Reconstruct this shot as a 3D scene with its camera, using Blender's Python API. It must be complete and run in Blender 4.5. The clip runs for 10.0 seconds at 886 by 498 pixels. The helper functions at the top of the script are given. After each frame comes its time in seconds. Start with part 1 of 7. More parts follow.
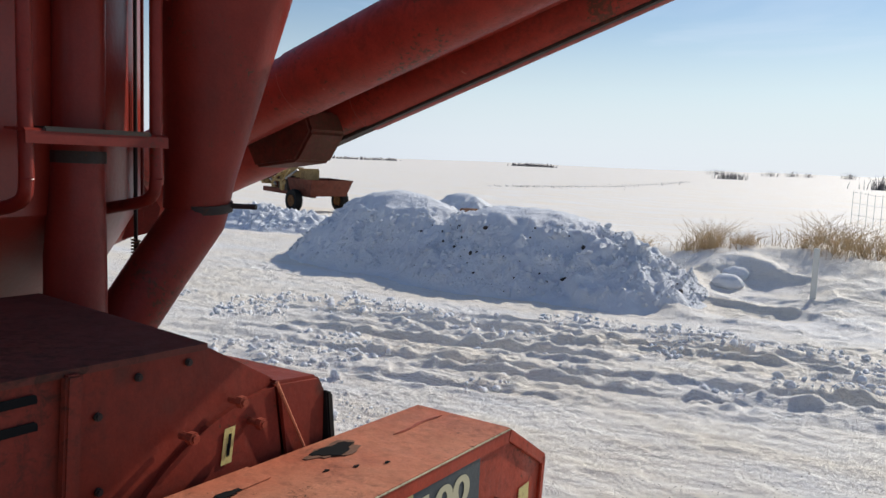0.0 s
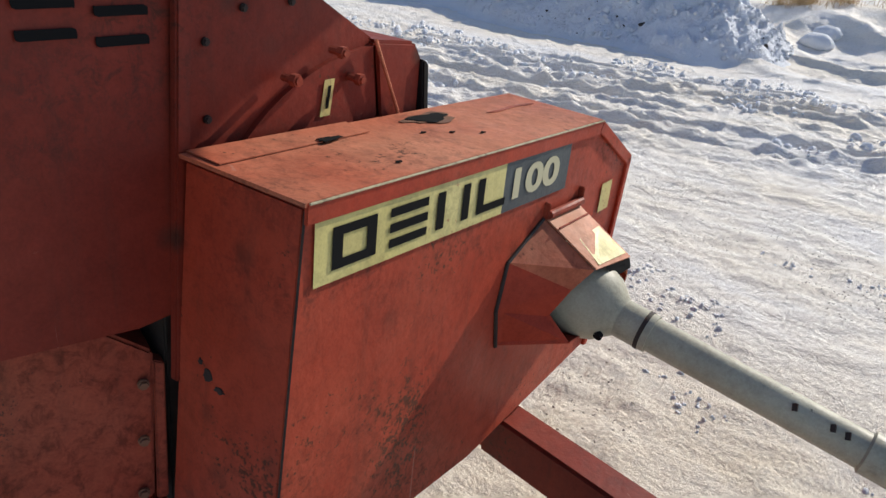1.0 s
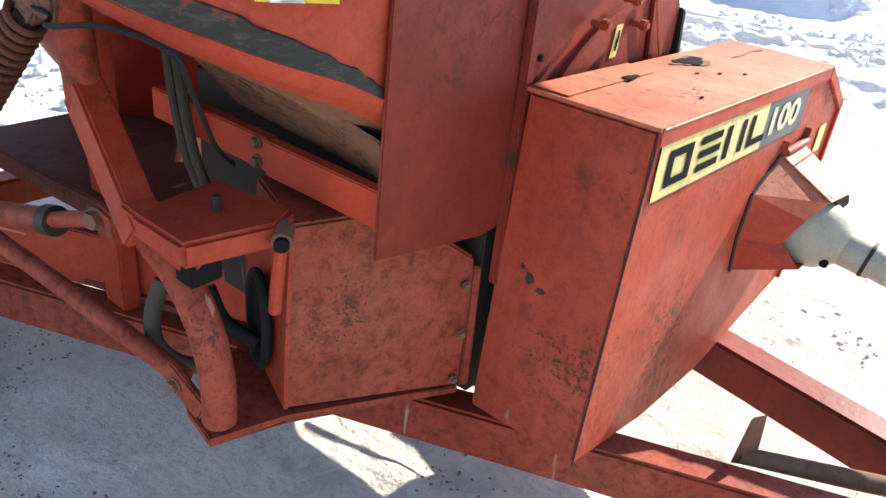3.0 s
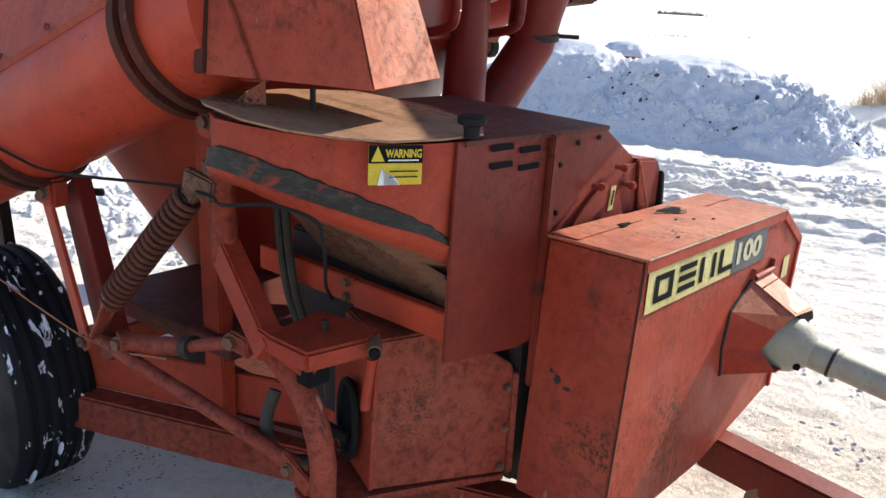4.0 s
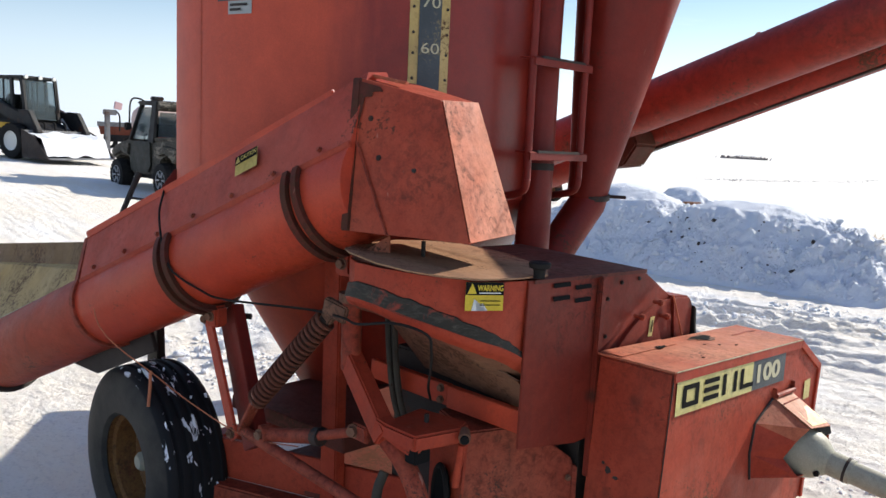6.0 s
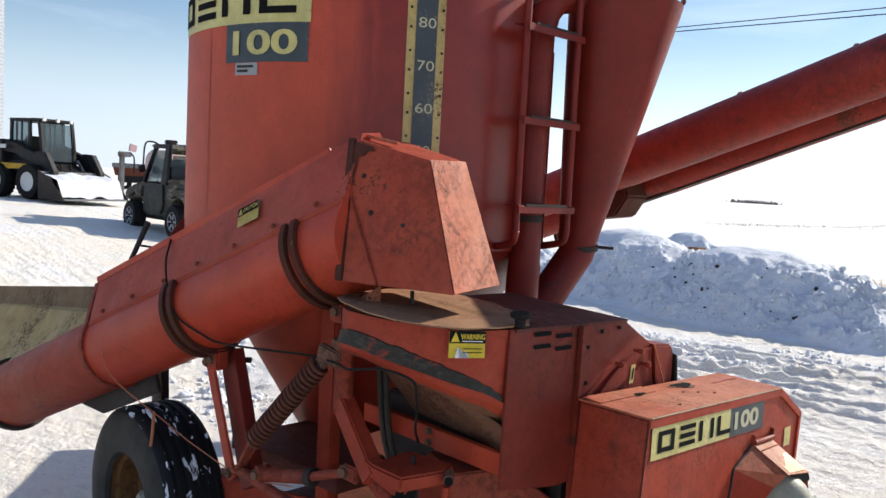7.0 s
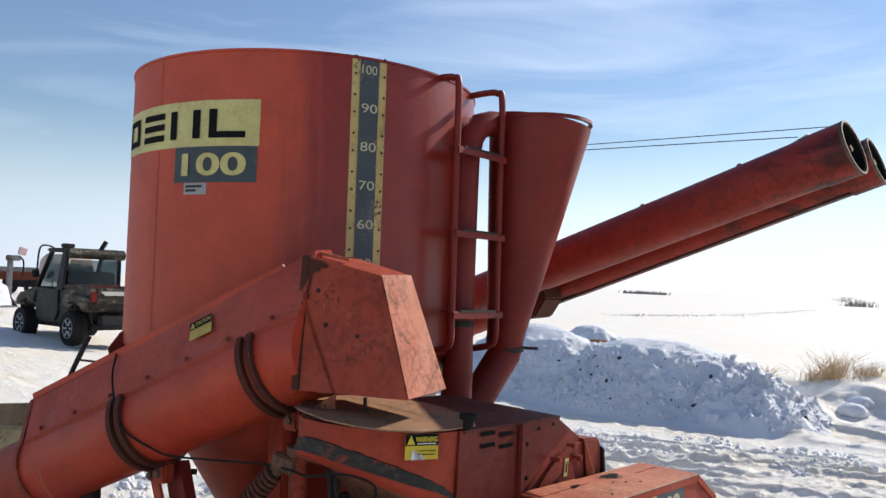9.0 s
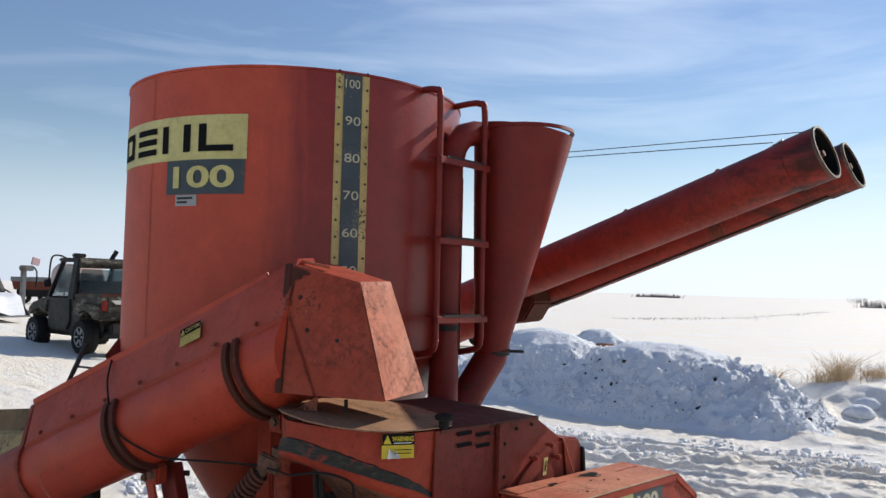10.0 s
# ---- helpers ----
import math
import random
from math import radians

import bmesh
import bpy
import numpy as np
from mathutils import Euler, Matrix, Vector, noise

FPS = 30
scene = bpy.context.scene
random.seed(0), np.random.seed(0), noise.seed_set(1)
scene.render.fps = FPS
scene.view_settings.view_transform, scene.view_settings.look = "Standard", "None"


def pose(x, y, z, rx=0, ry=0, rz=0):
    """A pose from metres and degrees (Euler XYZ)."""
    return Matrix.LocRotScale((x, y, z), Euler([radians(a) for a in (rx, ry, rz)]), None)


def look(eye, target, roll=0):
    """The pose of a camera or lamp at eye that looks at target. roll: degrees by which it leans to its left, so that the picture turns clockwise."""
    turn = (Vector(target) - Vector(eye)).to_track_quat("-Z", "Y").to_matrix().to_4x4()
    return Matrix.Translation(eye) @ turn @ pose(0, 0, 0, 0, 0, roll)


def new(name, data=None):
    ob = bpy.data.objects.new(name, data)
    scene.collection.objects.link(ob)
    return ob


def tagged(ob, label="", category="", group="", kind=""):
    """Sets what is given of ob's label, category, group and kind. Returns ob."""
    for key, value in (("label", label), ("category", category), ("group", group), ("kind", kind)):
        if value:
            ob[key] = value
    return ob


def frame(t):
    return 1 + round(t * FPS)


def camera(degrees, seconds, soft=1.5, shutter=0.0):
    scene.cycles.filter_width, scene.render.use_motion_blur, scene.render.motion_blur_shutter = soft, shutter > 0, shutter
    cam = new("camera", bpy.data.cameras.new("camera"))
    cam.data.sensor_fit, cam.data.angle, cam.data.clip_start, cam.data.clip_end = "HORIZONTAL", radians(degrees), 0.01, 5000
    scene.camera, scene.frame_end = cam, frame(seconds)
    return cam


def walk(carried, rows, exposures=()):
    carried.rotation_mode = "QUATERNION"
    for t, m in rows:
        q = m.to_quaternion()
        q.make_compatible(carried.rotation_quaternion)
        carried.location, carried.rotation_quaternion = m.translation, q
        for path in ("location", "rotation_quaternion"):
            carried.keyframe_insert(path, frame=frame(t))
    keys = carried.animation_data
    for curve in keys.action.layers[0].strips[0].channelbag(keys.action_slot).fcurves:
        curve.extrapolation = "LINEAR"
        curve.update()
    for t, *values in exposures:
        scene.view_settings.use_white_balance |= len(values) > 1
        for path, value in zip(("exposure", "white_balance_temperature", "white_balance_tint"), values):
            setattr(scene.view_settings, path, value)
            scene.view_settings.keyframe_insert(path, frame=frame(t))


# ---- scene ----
cam = camera(58.4, 10.0)
PATH = [
    (0, (-0.053, 0.098, 1.772), (-1.078, 1.801, 1.554), 2.2),
    (0.1, (-0.024, 0.118, 1.788), (-1.077, 1.777, 1.418), 3.2),
    (0.2, (-0.023, 0.121, 1.77), (-1.067, 1.753, 1.276), 4.5),
    (0.5, (-0.071, 0.111, 1.641), (-1.051, 1.732, 0.998), 5.7),
    (1, (-0.121, 0.056, 1.595), (-1.133, 1.57, 0.769), 6.1),
    (1.5, (-0.155, -0.012, 1.575), (-1.252, 1.384, 0.654), 6.0),
    (2, (-0.238, -0.055, 1.54), (-1.379, 1.236, 0.525), 5.9),
    (2.5, (-0.358, -0.165, 1.53), (-1.482, 1.087, 0.449), 5.1),
    (2.7, (-0.376, -0.273, 1.549), (-1.46, 1.049, 0.511), 6.3),
    (3.8, (-0.153, -0.773, 1.692), (-1.35, 0.676, 1.006), 3.4),
    (4, (-0.1, -0.862, 1.723), (-1.327, 0.601, 1.128), 2.9),
    (4.5, (0.011, -1.038, 1.763), (-1.249, 0.426, 1.246), 0.9),
    (5, (0.167, -1.113, 1.793), (-1.2, 0.299, 1.423), 2.6),
    (5.5, (0.233, -1.248, 1.815), (-1.169, 0.152, 1.545), 3.7),
    (5.7, (0.25, -1.319, 1.82), (-1.142, 0.09, 1.544), 2.7),
    (6.8, (0.424, -1.407, 1.861), (-1.02, -0.036, 1.676), 3.4),
    (7, (0.445, -1.423, 1.877), (-0.99, -0.039, 1.718), 3.0),
    (7.5, (0.433, -1.52, 1.901), (-0.973, -0.099, 1.837), 2.5),
    (8, (0.431, -1.617, 1.907), (-0.93, -0.151, 1.919), 2.1),
    (8.5, (0.434, -1.682, 1.916), (-0.88, -0.175, 1.968), 1.8),
    (9, (0.483, -1.706, 1.927), (-0.779, -0.158, 2.02), 1.9),
    (9.5, (0.561, -1.71, 1.925), (-0.683, -0.149, 2.042), 2.4),
    (10, (0.659, -1.711, 1.931), (-0.627, -0.182, 2.037), 1.3),
]
EXPOSURES = [(0.0, -0.24), (0.5, 0.0), (1.0, 0.05), (1.5, 0.35), (2.0, 0.8), (2.5, 1.5), (2.7, 1.5), (3.8, 0.82), (4.5, 0.58), (5.5, 0.46), (7.0, 0.34), (8.0, 0.22), (9.0, 0.16), (10.0, 0.02)]
W = Matrix.Scale(0.92, 4) @ Matrix.Translation((0, 0, 0.07))
walk(cam, [(t, look(W @ Vector(eye), W @ Vector(target), roll)) for t, eye, target, roll in PATH],
     exposures=EXPOSURES)

# ---- world and sun ----
SUN_EL, SUN_AZ = radians(31), radians(12)
SUN_DIR = Vector((math.sin(SUN_AZ) * math.cos(SUN_EL), math.cos(SUN_AZ) * math.cos(SUN_EL), math.sin(SUN_EL)))
world = bpy.data.worlds.new("winter_sky")
scene.world = world
world.use_nodes = True
wn, wl = world.node_tree.nodes, world.node_tree.links
wbg = wn["Background"]
wbg.inputs["Strength"].default_value = 0.095
sky = wn.new("ShaderNodeTexSky")
sky.sky_type = 'NISHITA'
sky.sun_disc = False
sky.sun_elevation = SUN_EL
sky.sun_rotation = SUN_AZ
sky.air_density, sky.dust_density, sky.ozone_density = 1.3, 0.1, 3.5
# thin winter cirrus over the blue, milky towards the horizon
wt = wn.new("ShaderNodeTexCoord")
wsep = wn.new("ShaderNodeSeparateXYZ")
wl.new(wt.outputs["Generated"], wsep.inputs[0])
whz = wn.new("ShaderNodeMapRange")
whz.interpolation_type = 'SMOOTHERSTEP'
whz.inputs["From Min"].default_value, whz.inputs["From Max"].default_value = -0.02, 0.24
whz.inputs["To Min"].default_value, whz.inputs["To Max"].default_value = 0.85, 0.0
wl.new(wsep.outputs["Z"], whz.inputs["Value"])
wmap = wn.new("ShaderNodeMapping")
wmap.inputs["Scale"].default_value = (1.0, 1.0, 6.5)
wl.new(wt.outputs["Generated"], wmap.inputs["Vector"])
wno = wn.new("ShaderNodeTexNoise")
wno.inputs["Scale"].default_value, wno.inputs["Detail"].default_value, wno.inputs["Roughness"].default_value, wno.inputs["Distortion"].default_value = 1.9, 6.0, 0.55, 0.7
wl.new(wmap.outputs["Vector"], wno.inputs["Vector"])
wcl = wn.new("ShaderNodeMapRange")
wcl.inputs["From Min"].default_value, wcl.inputs["From Max"].default_value = 0.46, 0.78
wcl.inputs["To Min"].default_value, wcl.inputs["To Max"].default_value = 0.04, 0.60
wl.new(wno.outputs["Fac"], wcl.inputs["Value"])
wmax = wn.new("ShaderNodeMath")
wmax.operation = 'MAXIMUM'
wl.new(whz.outputs[0], wmax.inputs[0])
wl.new(wcl.outputs[0], wmax.inputs[1])
wmix = wn.new("ShaderNodeMix")
wmix.data_type = 'RGBA'
wl.new(wmax.outputs[0], wmix.inputs["Factor"])
whs = wn.new("ShaderNodeHueSaturation")
whs.inputs["Hue"].default_value = 0.512
whs.inputs["Saturation"].default_value, whs.inputs["Value"].default_value = 1.08, 1.12
wl.new(sky.outputs[0], whs.inputs["Color"])
wl.new(whs.outputs[0], wmix.inputs["A"])
wdot = wn.new("ShaderNodeVectorMath")
wdot.operation = 'DOT_PRODUCT'
wl.new(wt.outputs["Generated"], wdot.inputs[0])
wdot.inputs[1].default_value = (math.sin(SUN_AZ), math.cos(SUN_AZ), 0)
wtow = wn.new("ShaderNodeMapRange")
wtow.inputs["From Min"].default_value, wtow.inputs["From Max"].default_value = -0.1, 0.75
wl.new(wdot.outputs["Value"], wtow.inputs["Value"])
wvei = wn.new("ShaderNodeMix")
wvei.data_type = 'RGBA'
wvei.inputs["A"].default_value, wvei.inputs["B"].default_value = (6.0, 7.1, 9.2, 1), (9.2, 10.4, 12.2, 1)
wl.new(wtow.outputs[0], wvei.inputs["Factor"])
wl.new(wvei.outputs["Result"], wmix.inputs["B"])
wl.new(wmix.outputs["Result"], wbg.inputs["Color"])

sun_data = bpy.data.lights.new("sun", 'SUN')
sun_data.energy, sun_data.angle, sun_data.color = 5.0, radians(0.53), (1.0, 0.94, 0.84)
sun_ob = new("sun", sun_data)
sun_ob.matrix_world = look(SUN_DIR * 60, (0, 0, 0))


# ---- materials ----
def mat(name, base, rough=0.6, metal=0.0):
    m = bpy.data.materials.new(name)
    m.use_nodes = True
    p = m.node_tree.nodes["Principled BSDF"]
    p.inputs["Base Color"].default_value = (*base, 1)
    p.inputs["Roughness"].default_value = rough
    p.inputs["Metallic"].default_value = metal
    p.inputs["Specular IOR Level"].default_value = 0.16
    return m


def nd(m, kind, **values):
    n = m.node_tree.nodes.new(kind)
    for key, value in values.items():
        n.inputs[key.replace("_", " ")].default_value = value
    return n


def ln(m, a, b):
    m.node_tree.links.new(a, b)


def ramp(m, src, stops):
    r = m.node_tree.nodes.new("ShaderNodeValToRGB")
    e = r.color_ramp.elements
    while len(e) < len(stops):
        e.new(0.5)
    for el, (pos, col) in zip(e, stops):
        el.position = pos
        el.color = (*col, 1) if len(col) == 3 else col
    ln(m, src, r.inputs["Fac"])
    return r


def mixc(m, fac, a, b):
    n = m.node_tree.nodes.new("ShaderNodeMix")
    n.data_type = 'RGBA'
    for sock, val in ((n.inputs["Factor"], fac), (n.inputs["A"], a), (n.inputs["B"], b)):
        if isinstance(val, (int, float)):
            sock.default_value = val
        elif isinstance(val, tuple):
            sock.default_value = (*val, 1)
        else:
            ln(m, val, sock)
    return n.outputs["Result"]


def noise_tex(m, scale, detail=4.0, rough=0.6, coords=None, dist=0.0):
    n = nd(m, "ShaderNodeTexNoise", Scale=scale, Detail=detail, Roughness=rough, Distortion=dist)
    if coords is None:
        coords = m.node_tree.nodes.new("ShaderNodeNewGeometry").outputs["Position"]
    ln(m, coords, n.inputs["Vector"])
    return n.outputs["Fac"]


def stretched(m, scale):
    g = m.node_tree.nodes.new("ShaderNodeNewGeometry")
    mp = m.node_tree.nodes.new("ShaderNodeMapping")
    mp.inputs["Scale"].default_value = scale
    ln(m, g.outputs["Position"], mp.inputs["Vector"])
    return mp.outputs["Vector"]


def bumped(m, height, strength=0.3, dist=0.01):
    b = nd(m, "ShaderNodeBump", Strength=strength, Distance=dist)
    ln(m, height, b.inputs["Height"])
    ln(m, b.outputs["Normal"], m.node_tree.nodes["Principled BSDF"].inputs["Normal"])


def math_node(m, op, a, b):
    n = m.node_tree.nodes.new("ShaderNodeMath")
    n.operation = op
    n.use_clamp = op in ('MULTIPLY', 'ADD', 'SUBTRACT')
    for sock, val in zip(n.inputs, (a, b)):
        if isinstance(val, (int, float)):
            sock.default_value = val
        else:
            ln(m, val, sock)
    return n.outputs[0]


def times(m, col, factor, amount):
    """Multiplies a colour by another."""
    n = m.node_tree.nodes.new("ShaderNodeMix")
    n.data_type, n.blend_type = 'RGBA', 'MULTIPLY'
    n.inputs["Factor"].default_value = amount
    for sock, val in ((n.inputs["A"], col), (n.inputs["B"], factor)):
        if isinstance(val, tuple):
            sock.default_value = (*val, 1)
        else:
            ln(m, val, sock)
    return n.outputs["Result"]


def paint(name, base, faded, dirt=0.35, rough=0.5, grime=(0.040, 0.022, 0.015), rust=(0.072, 0.028, 0.014), fade=0.5, wear=0.0, scratch=0.35, chip=70, spec=0.20, spots=0.0, mottle=0.0):
    """Old sprayed paint: sun-faded areas, grime in patches, clustered chips, pits, scratches and run marks."""
    m = mat(name, base, rough)
    p = m.node_tree.nodes["Principled BSDF"]
    p.inputs["Specular IOR Level"].default_value = spec
    big = ramp(m, noise_tex(m, 1.7, 7, 0.62, dist=0.3), [(0.36, (0, 0, 0)), (0.66, (fade, fade, fade))])
    col = mixc(m, big.outputs["Color"], base, faded)
    tone = ramp(m, noise_tex(m, 7, 8, 0.68), [(0.30, (0.74, 0.72, 0.72)), (0.70, (1.14, 1.16, 1.16))])
    col = times(m, col, tone.outputs["Color"], 0.75)
    grain = ramp(m, noise_tex(m, 190, 3, 0.6), [(0.3, (0.86, 0.86, 0.86)), (0.7, (1.1, 1.1, 1.1))])
    col = times(m, col, grain.outputs["Color"], 0.7)
    if mottle:
        film = ramp(m, noise_tex(m, 30, 10, 0.78, dist=0.5), [(0.38, (0.40, 0.34, 0.30)), (0.50, (0.95, 0.92, 0.90)), (0.60, (1.14, 1.16, 1.14))])
        col = times(m, col, film.outputs["Color"], mottle)
    runs = ramp(m, noise_tex(m, 16, 5, 0.65, stretched(m, (1, 1, 0.07))), [(0.54, (0, 0, 0)), (0.74, (dirt * 0.8,) * 3)])
    col = mixc(m, runs.outputs["Color"], col, grime)
    # grime sits in broad patches and is finely broken up inside them
    where = ramp(m, noise_tex(m, 2.3, 5, 0.6, dist=0.5), [(0.44 - wear, (0, 0, 0)), (0.66 - wear, (1, 1, 1))])
    broken = ramp(m, noise_tex(m, 38, 9, 0.78, dist=0.4), [(0.47, (0, 0, 0)), (0.62, (1, 1, 1))])
    soot = math_node(m, 'MULTIPLY', math_node(m, 'MULTIPLY', where.outputs["Color"], broken.outputs["Color"]), min(1.0, dirt * 1.8))
    col = mixc(m, soot, col, grime)
    # chips come in clusters, with hard edges
    cluster = math_node(m, 'MULTIPLY', noise_tex(m, 3.4, 4, 0.6), 0.9)
    mad = m.node_tree.nodes.new("ShaderNodeMath")
    mad.operation = 'ADD'
    ln(m, cluster, mad.inputs[0])
    ln(m, noise_tex(m, chip, 7, 0.75), mad.inputs[1])
    lim = m.node_tree.nodes.new("ShaderNodeMapRange")
    lim.inputs["From Min"].default_value, lim.inputs["From Max"].default_value = 1.085 - wear * 1.6, 1.125 - wear * 1.6
    lim.inputs["To Min"].default_value, lim.inputs["To Max"].default_value = 0.0, 0.9
    ln(m, mad.outputs[0], lim.inputs["Value"])
    col = mixc(m, lim.outputs[0], col, rust)
    if spots:
        cell = nd(m, "ShaderNodeTexVoronoi", Scale=8.0)
        ln(m, m.node_tree.nodes.new("ShaderNodeNewGeometry").outputs["Position"], cell.inputs["Vector"])
        blot = ramp(m, cell.outputs["Distance"], [(0.08, (spots,) * 3), (0.24, (0, 0, 0))])
        some = ramp(m, cell.outputs["Color"], [(0.50, (0, 0, 0)), (0.56, (1, 1, 1))])
        col = mixc(m, math_node(m, 'MULTIPLY', blot.outputs["Color"], some.outputs["Color"]), col, grime)
    if scratch:
        lines = ramp(m, noise_tex(m, 20, 3, 0.5, stretched(m, (1.3, 1.7, 0.10)), 0.5), [(0.725, (0, 0, 0)), (0.745, (scratch,) * 3)])
        col = mixc(m, lines.outputs["Color"], col, (0.46, 0.27, 0.20))
        pale = ramp(m, noise_tex(m, 5.0, 9, 0.8, stretched(m, (1.0, 1.0, 2.0)), 1.2), [(0.66, (0, 0, 0)), (0.74, (scratch * 0.9,) * 3)])
        col = mixc(m, pale.outputs["Color"], col, (0.50, 0.27, 0.18))
    ln(m, col, p.inputs["Base Color"])
    rr = ramp(m, noise_tex(m, 6, 6, 0.65), [(0.3, (max(0.15, rough - 0.1),) * 3), (0.7, (rough + 0.16,) * 3)])
    ln(m, mixc(m, soot, rr.outputs["Color"], (0.85, 0.85, 0.85)), p.inputs["Roughness"])
    hill = math_node(m, 'ADD', noise_tex(m, 3.2, 3, 0.5), noise_tex(m, 60, 5, 0.6))
    hill.node.use_clamp = False
    bumped(m, hill, 0.10, 0.012)
    return m


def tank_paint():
    """Chalky faded paint and bounced light on the tank's left, glossier dark red with shade round the gauge, streaks
    between, all in the colour.
    """
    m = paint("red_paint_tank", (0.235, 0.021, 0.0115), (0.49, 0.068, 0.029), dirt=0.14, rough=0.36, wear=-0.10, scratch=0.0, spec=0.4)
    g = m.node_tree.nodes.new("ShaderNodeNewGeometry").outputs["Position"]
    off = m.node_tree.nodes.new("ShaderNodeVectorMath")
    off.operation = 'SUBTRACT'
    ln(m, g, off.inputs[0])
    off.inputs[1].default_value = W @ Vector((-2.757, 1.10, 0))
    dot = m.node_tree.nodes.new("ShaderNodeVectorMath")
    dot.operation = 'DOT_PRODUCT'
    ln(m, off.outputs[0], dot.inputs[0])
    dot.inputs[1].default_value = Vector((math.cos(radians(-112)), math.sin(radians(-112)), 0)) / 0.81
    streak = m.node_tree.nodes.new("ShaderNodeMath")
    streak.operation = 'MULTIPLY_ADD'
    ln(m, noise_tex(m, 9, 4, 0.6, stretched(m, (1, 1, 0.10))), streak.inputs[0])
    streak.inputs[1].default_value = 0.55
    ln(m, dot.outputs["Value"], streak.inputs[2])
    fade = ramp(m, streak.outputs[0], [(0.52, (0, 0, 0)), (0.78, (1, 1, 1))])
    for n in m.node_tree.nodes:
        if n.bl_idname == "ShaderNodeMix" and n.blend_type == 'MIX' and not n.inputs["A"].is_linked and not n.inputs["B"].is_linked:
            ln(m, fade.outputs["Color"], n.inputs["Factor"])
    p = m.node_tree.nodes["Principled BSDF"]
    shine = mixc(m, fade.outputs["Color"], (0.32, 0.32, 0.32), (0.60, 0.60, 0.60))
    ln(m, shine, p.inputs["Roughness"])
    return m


M_RED = paint("red_paint", (0.355, 0.041, 0.018), (0.41, 0.085, 0.042), mottle=0.3, dirt=0.30, wear=-0.02)
M_RED2 = paint("red_paint_auger", (0.45, 0.044, 0.016), (0.51, 0.085, 0.038), dirt=0.22, wear=-0.04, scratch=0.4, rough=0.40, spec=0.28)
M_TANK = tank_paint()
# darker red for ladder, pipes and cyclone, with their shade in the colour
M_SHADERED = paint("shaded_deep_red", (0.185, 0.017, 0.0105), (0.235, 0.029, 0.018), dirt=0.30, wear=-0.02, scratch=0.12, rough=0.42, spec=0.25)
M_MILL = paint("dull_mill_red", (0.190, 0.0245, 0.0135), (0.25, 0.042, 0.023), mottle=0.2, dirt=0.45, wear=-0.01, scratch=0.25, rough=0.48, spots=0.75)
M_UNLOAD = paint("unloading_tube_red", (0.265, 0.026, 0.016), (0.31, 0.042, 0.026), mottle=0.2, dirt=0.35, wear=0.0, scratch=0.2, rough=0.42, spec=0.25)
M_DARKRED = paint("dark_deck_red", (0.120, 0.034, 0.024), (0.18, 0.042, 0.027), dirt=0.5, wear=0.03, scratch=0.2, rough=0.6)
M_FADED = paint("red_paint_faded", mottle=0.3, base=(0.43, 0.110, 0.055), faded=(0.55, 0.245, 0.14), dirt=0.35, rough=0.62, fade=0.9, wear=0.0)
M_BOX = paint("red_paint_guard", (0.355, 0.045, 0.020), (0.41, 0.10, 0.055), mottle=0.35, dirt=0.42, wear=0.01, fade=0.5, chip=95, spots=0.35)
# flap red made paler still to hold the strong sun on it
M_SUNFLAP = paint("red_paint_sunlit", (0.47, 0.17, 0.09), (0.58, 0.34, 0.22), dirt=0.2, rough=0.65, fade=0.9, wear=-0.02)
M_HOOD = paint("red_paint_hood", (0.37, 0.056, 0.026), (0.44, 0.11, 0.058), mottle=0.3, dirt=0.34, rough=0.55, fade=0.8, wear=-0.03, spots=0.3)
# the hood's paint again, lightened for the sun on its front
M_HFRONT = paint("sunlit_hood_front", (0.43, 0.115, 0.060), (0.52, 0.20, 0.115), mottle=0.3, dirt=0.45, rough=0.62, fade=0.9, wear=0.0)
M_WORN = paint("red_paint_worn", (0.265, 0.038, 0.019), (0.34, 0.10, 0.056), mottle=0.8, dirt=0.5, rough=0.6, fade=0.6, wear=-0.025, chip=120, grime=(0.075, 0.030, 0.018), rust=(0.060, 0.030, 0.020), scratch=0.7)
M_RUST = paint("rusty_steel", (0.16, 0.075, 0.045), (0.28, 0.16, 0.10), dirt=0.6, rough=0.75)
M_TIP = paint("sooty_red_paint", (0.085, 0.022, 0.014), (0.17, 0.035, 0.021), mottle=0.5, dirt=0.85, rough=0.7, wear=0.06)
M_LID = paint("rust_tan_sheet", (0.33, 0.175, 0.095), (0.42, 0.25, 0.145), mottle=0.3, dirt=0.4, rough=0.65)
M_BELLY = paint("dirty_brown_sheet", (0.15, 0.045, 0.026), (0.23, 0.12, 0.072), dirt=0.5, rough=0.65, fade=1.0)
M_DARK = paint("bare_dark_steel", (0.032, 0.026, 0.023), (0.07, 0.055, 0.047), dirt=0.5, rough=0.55)
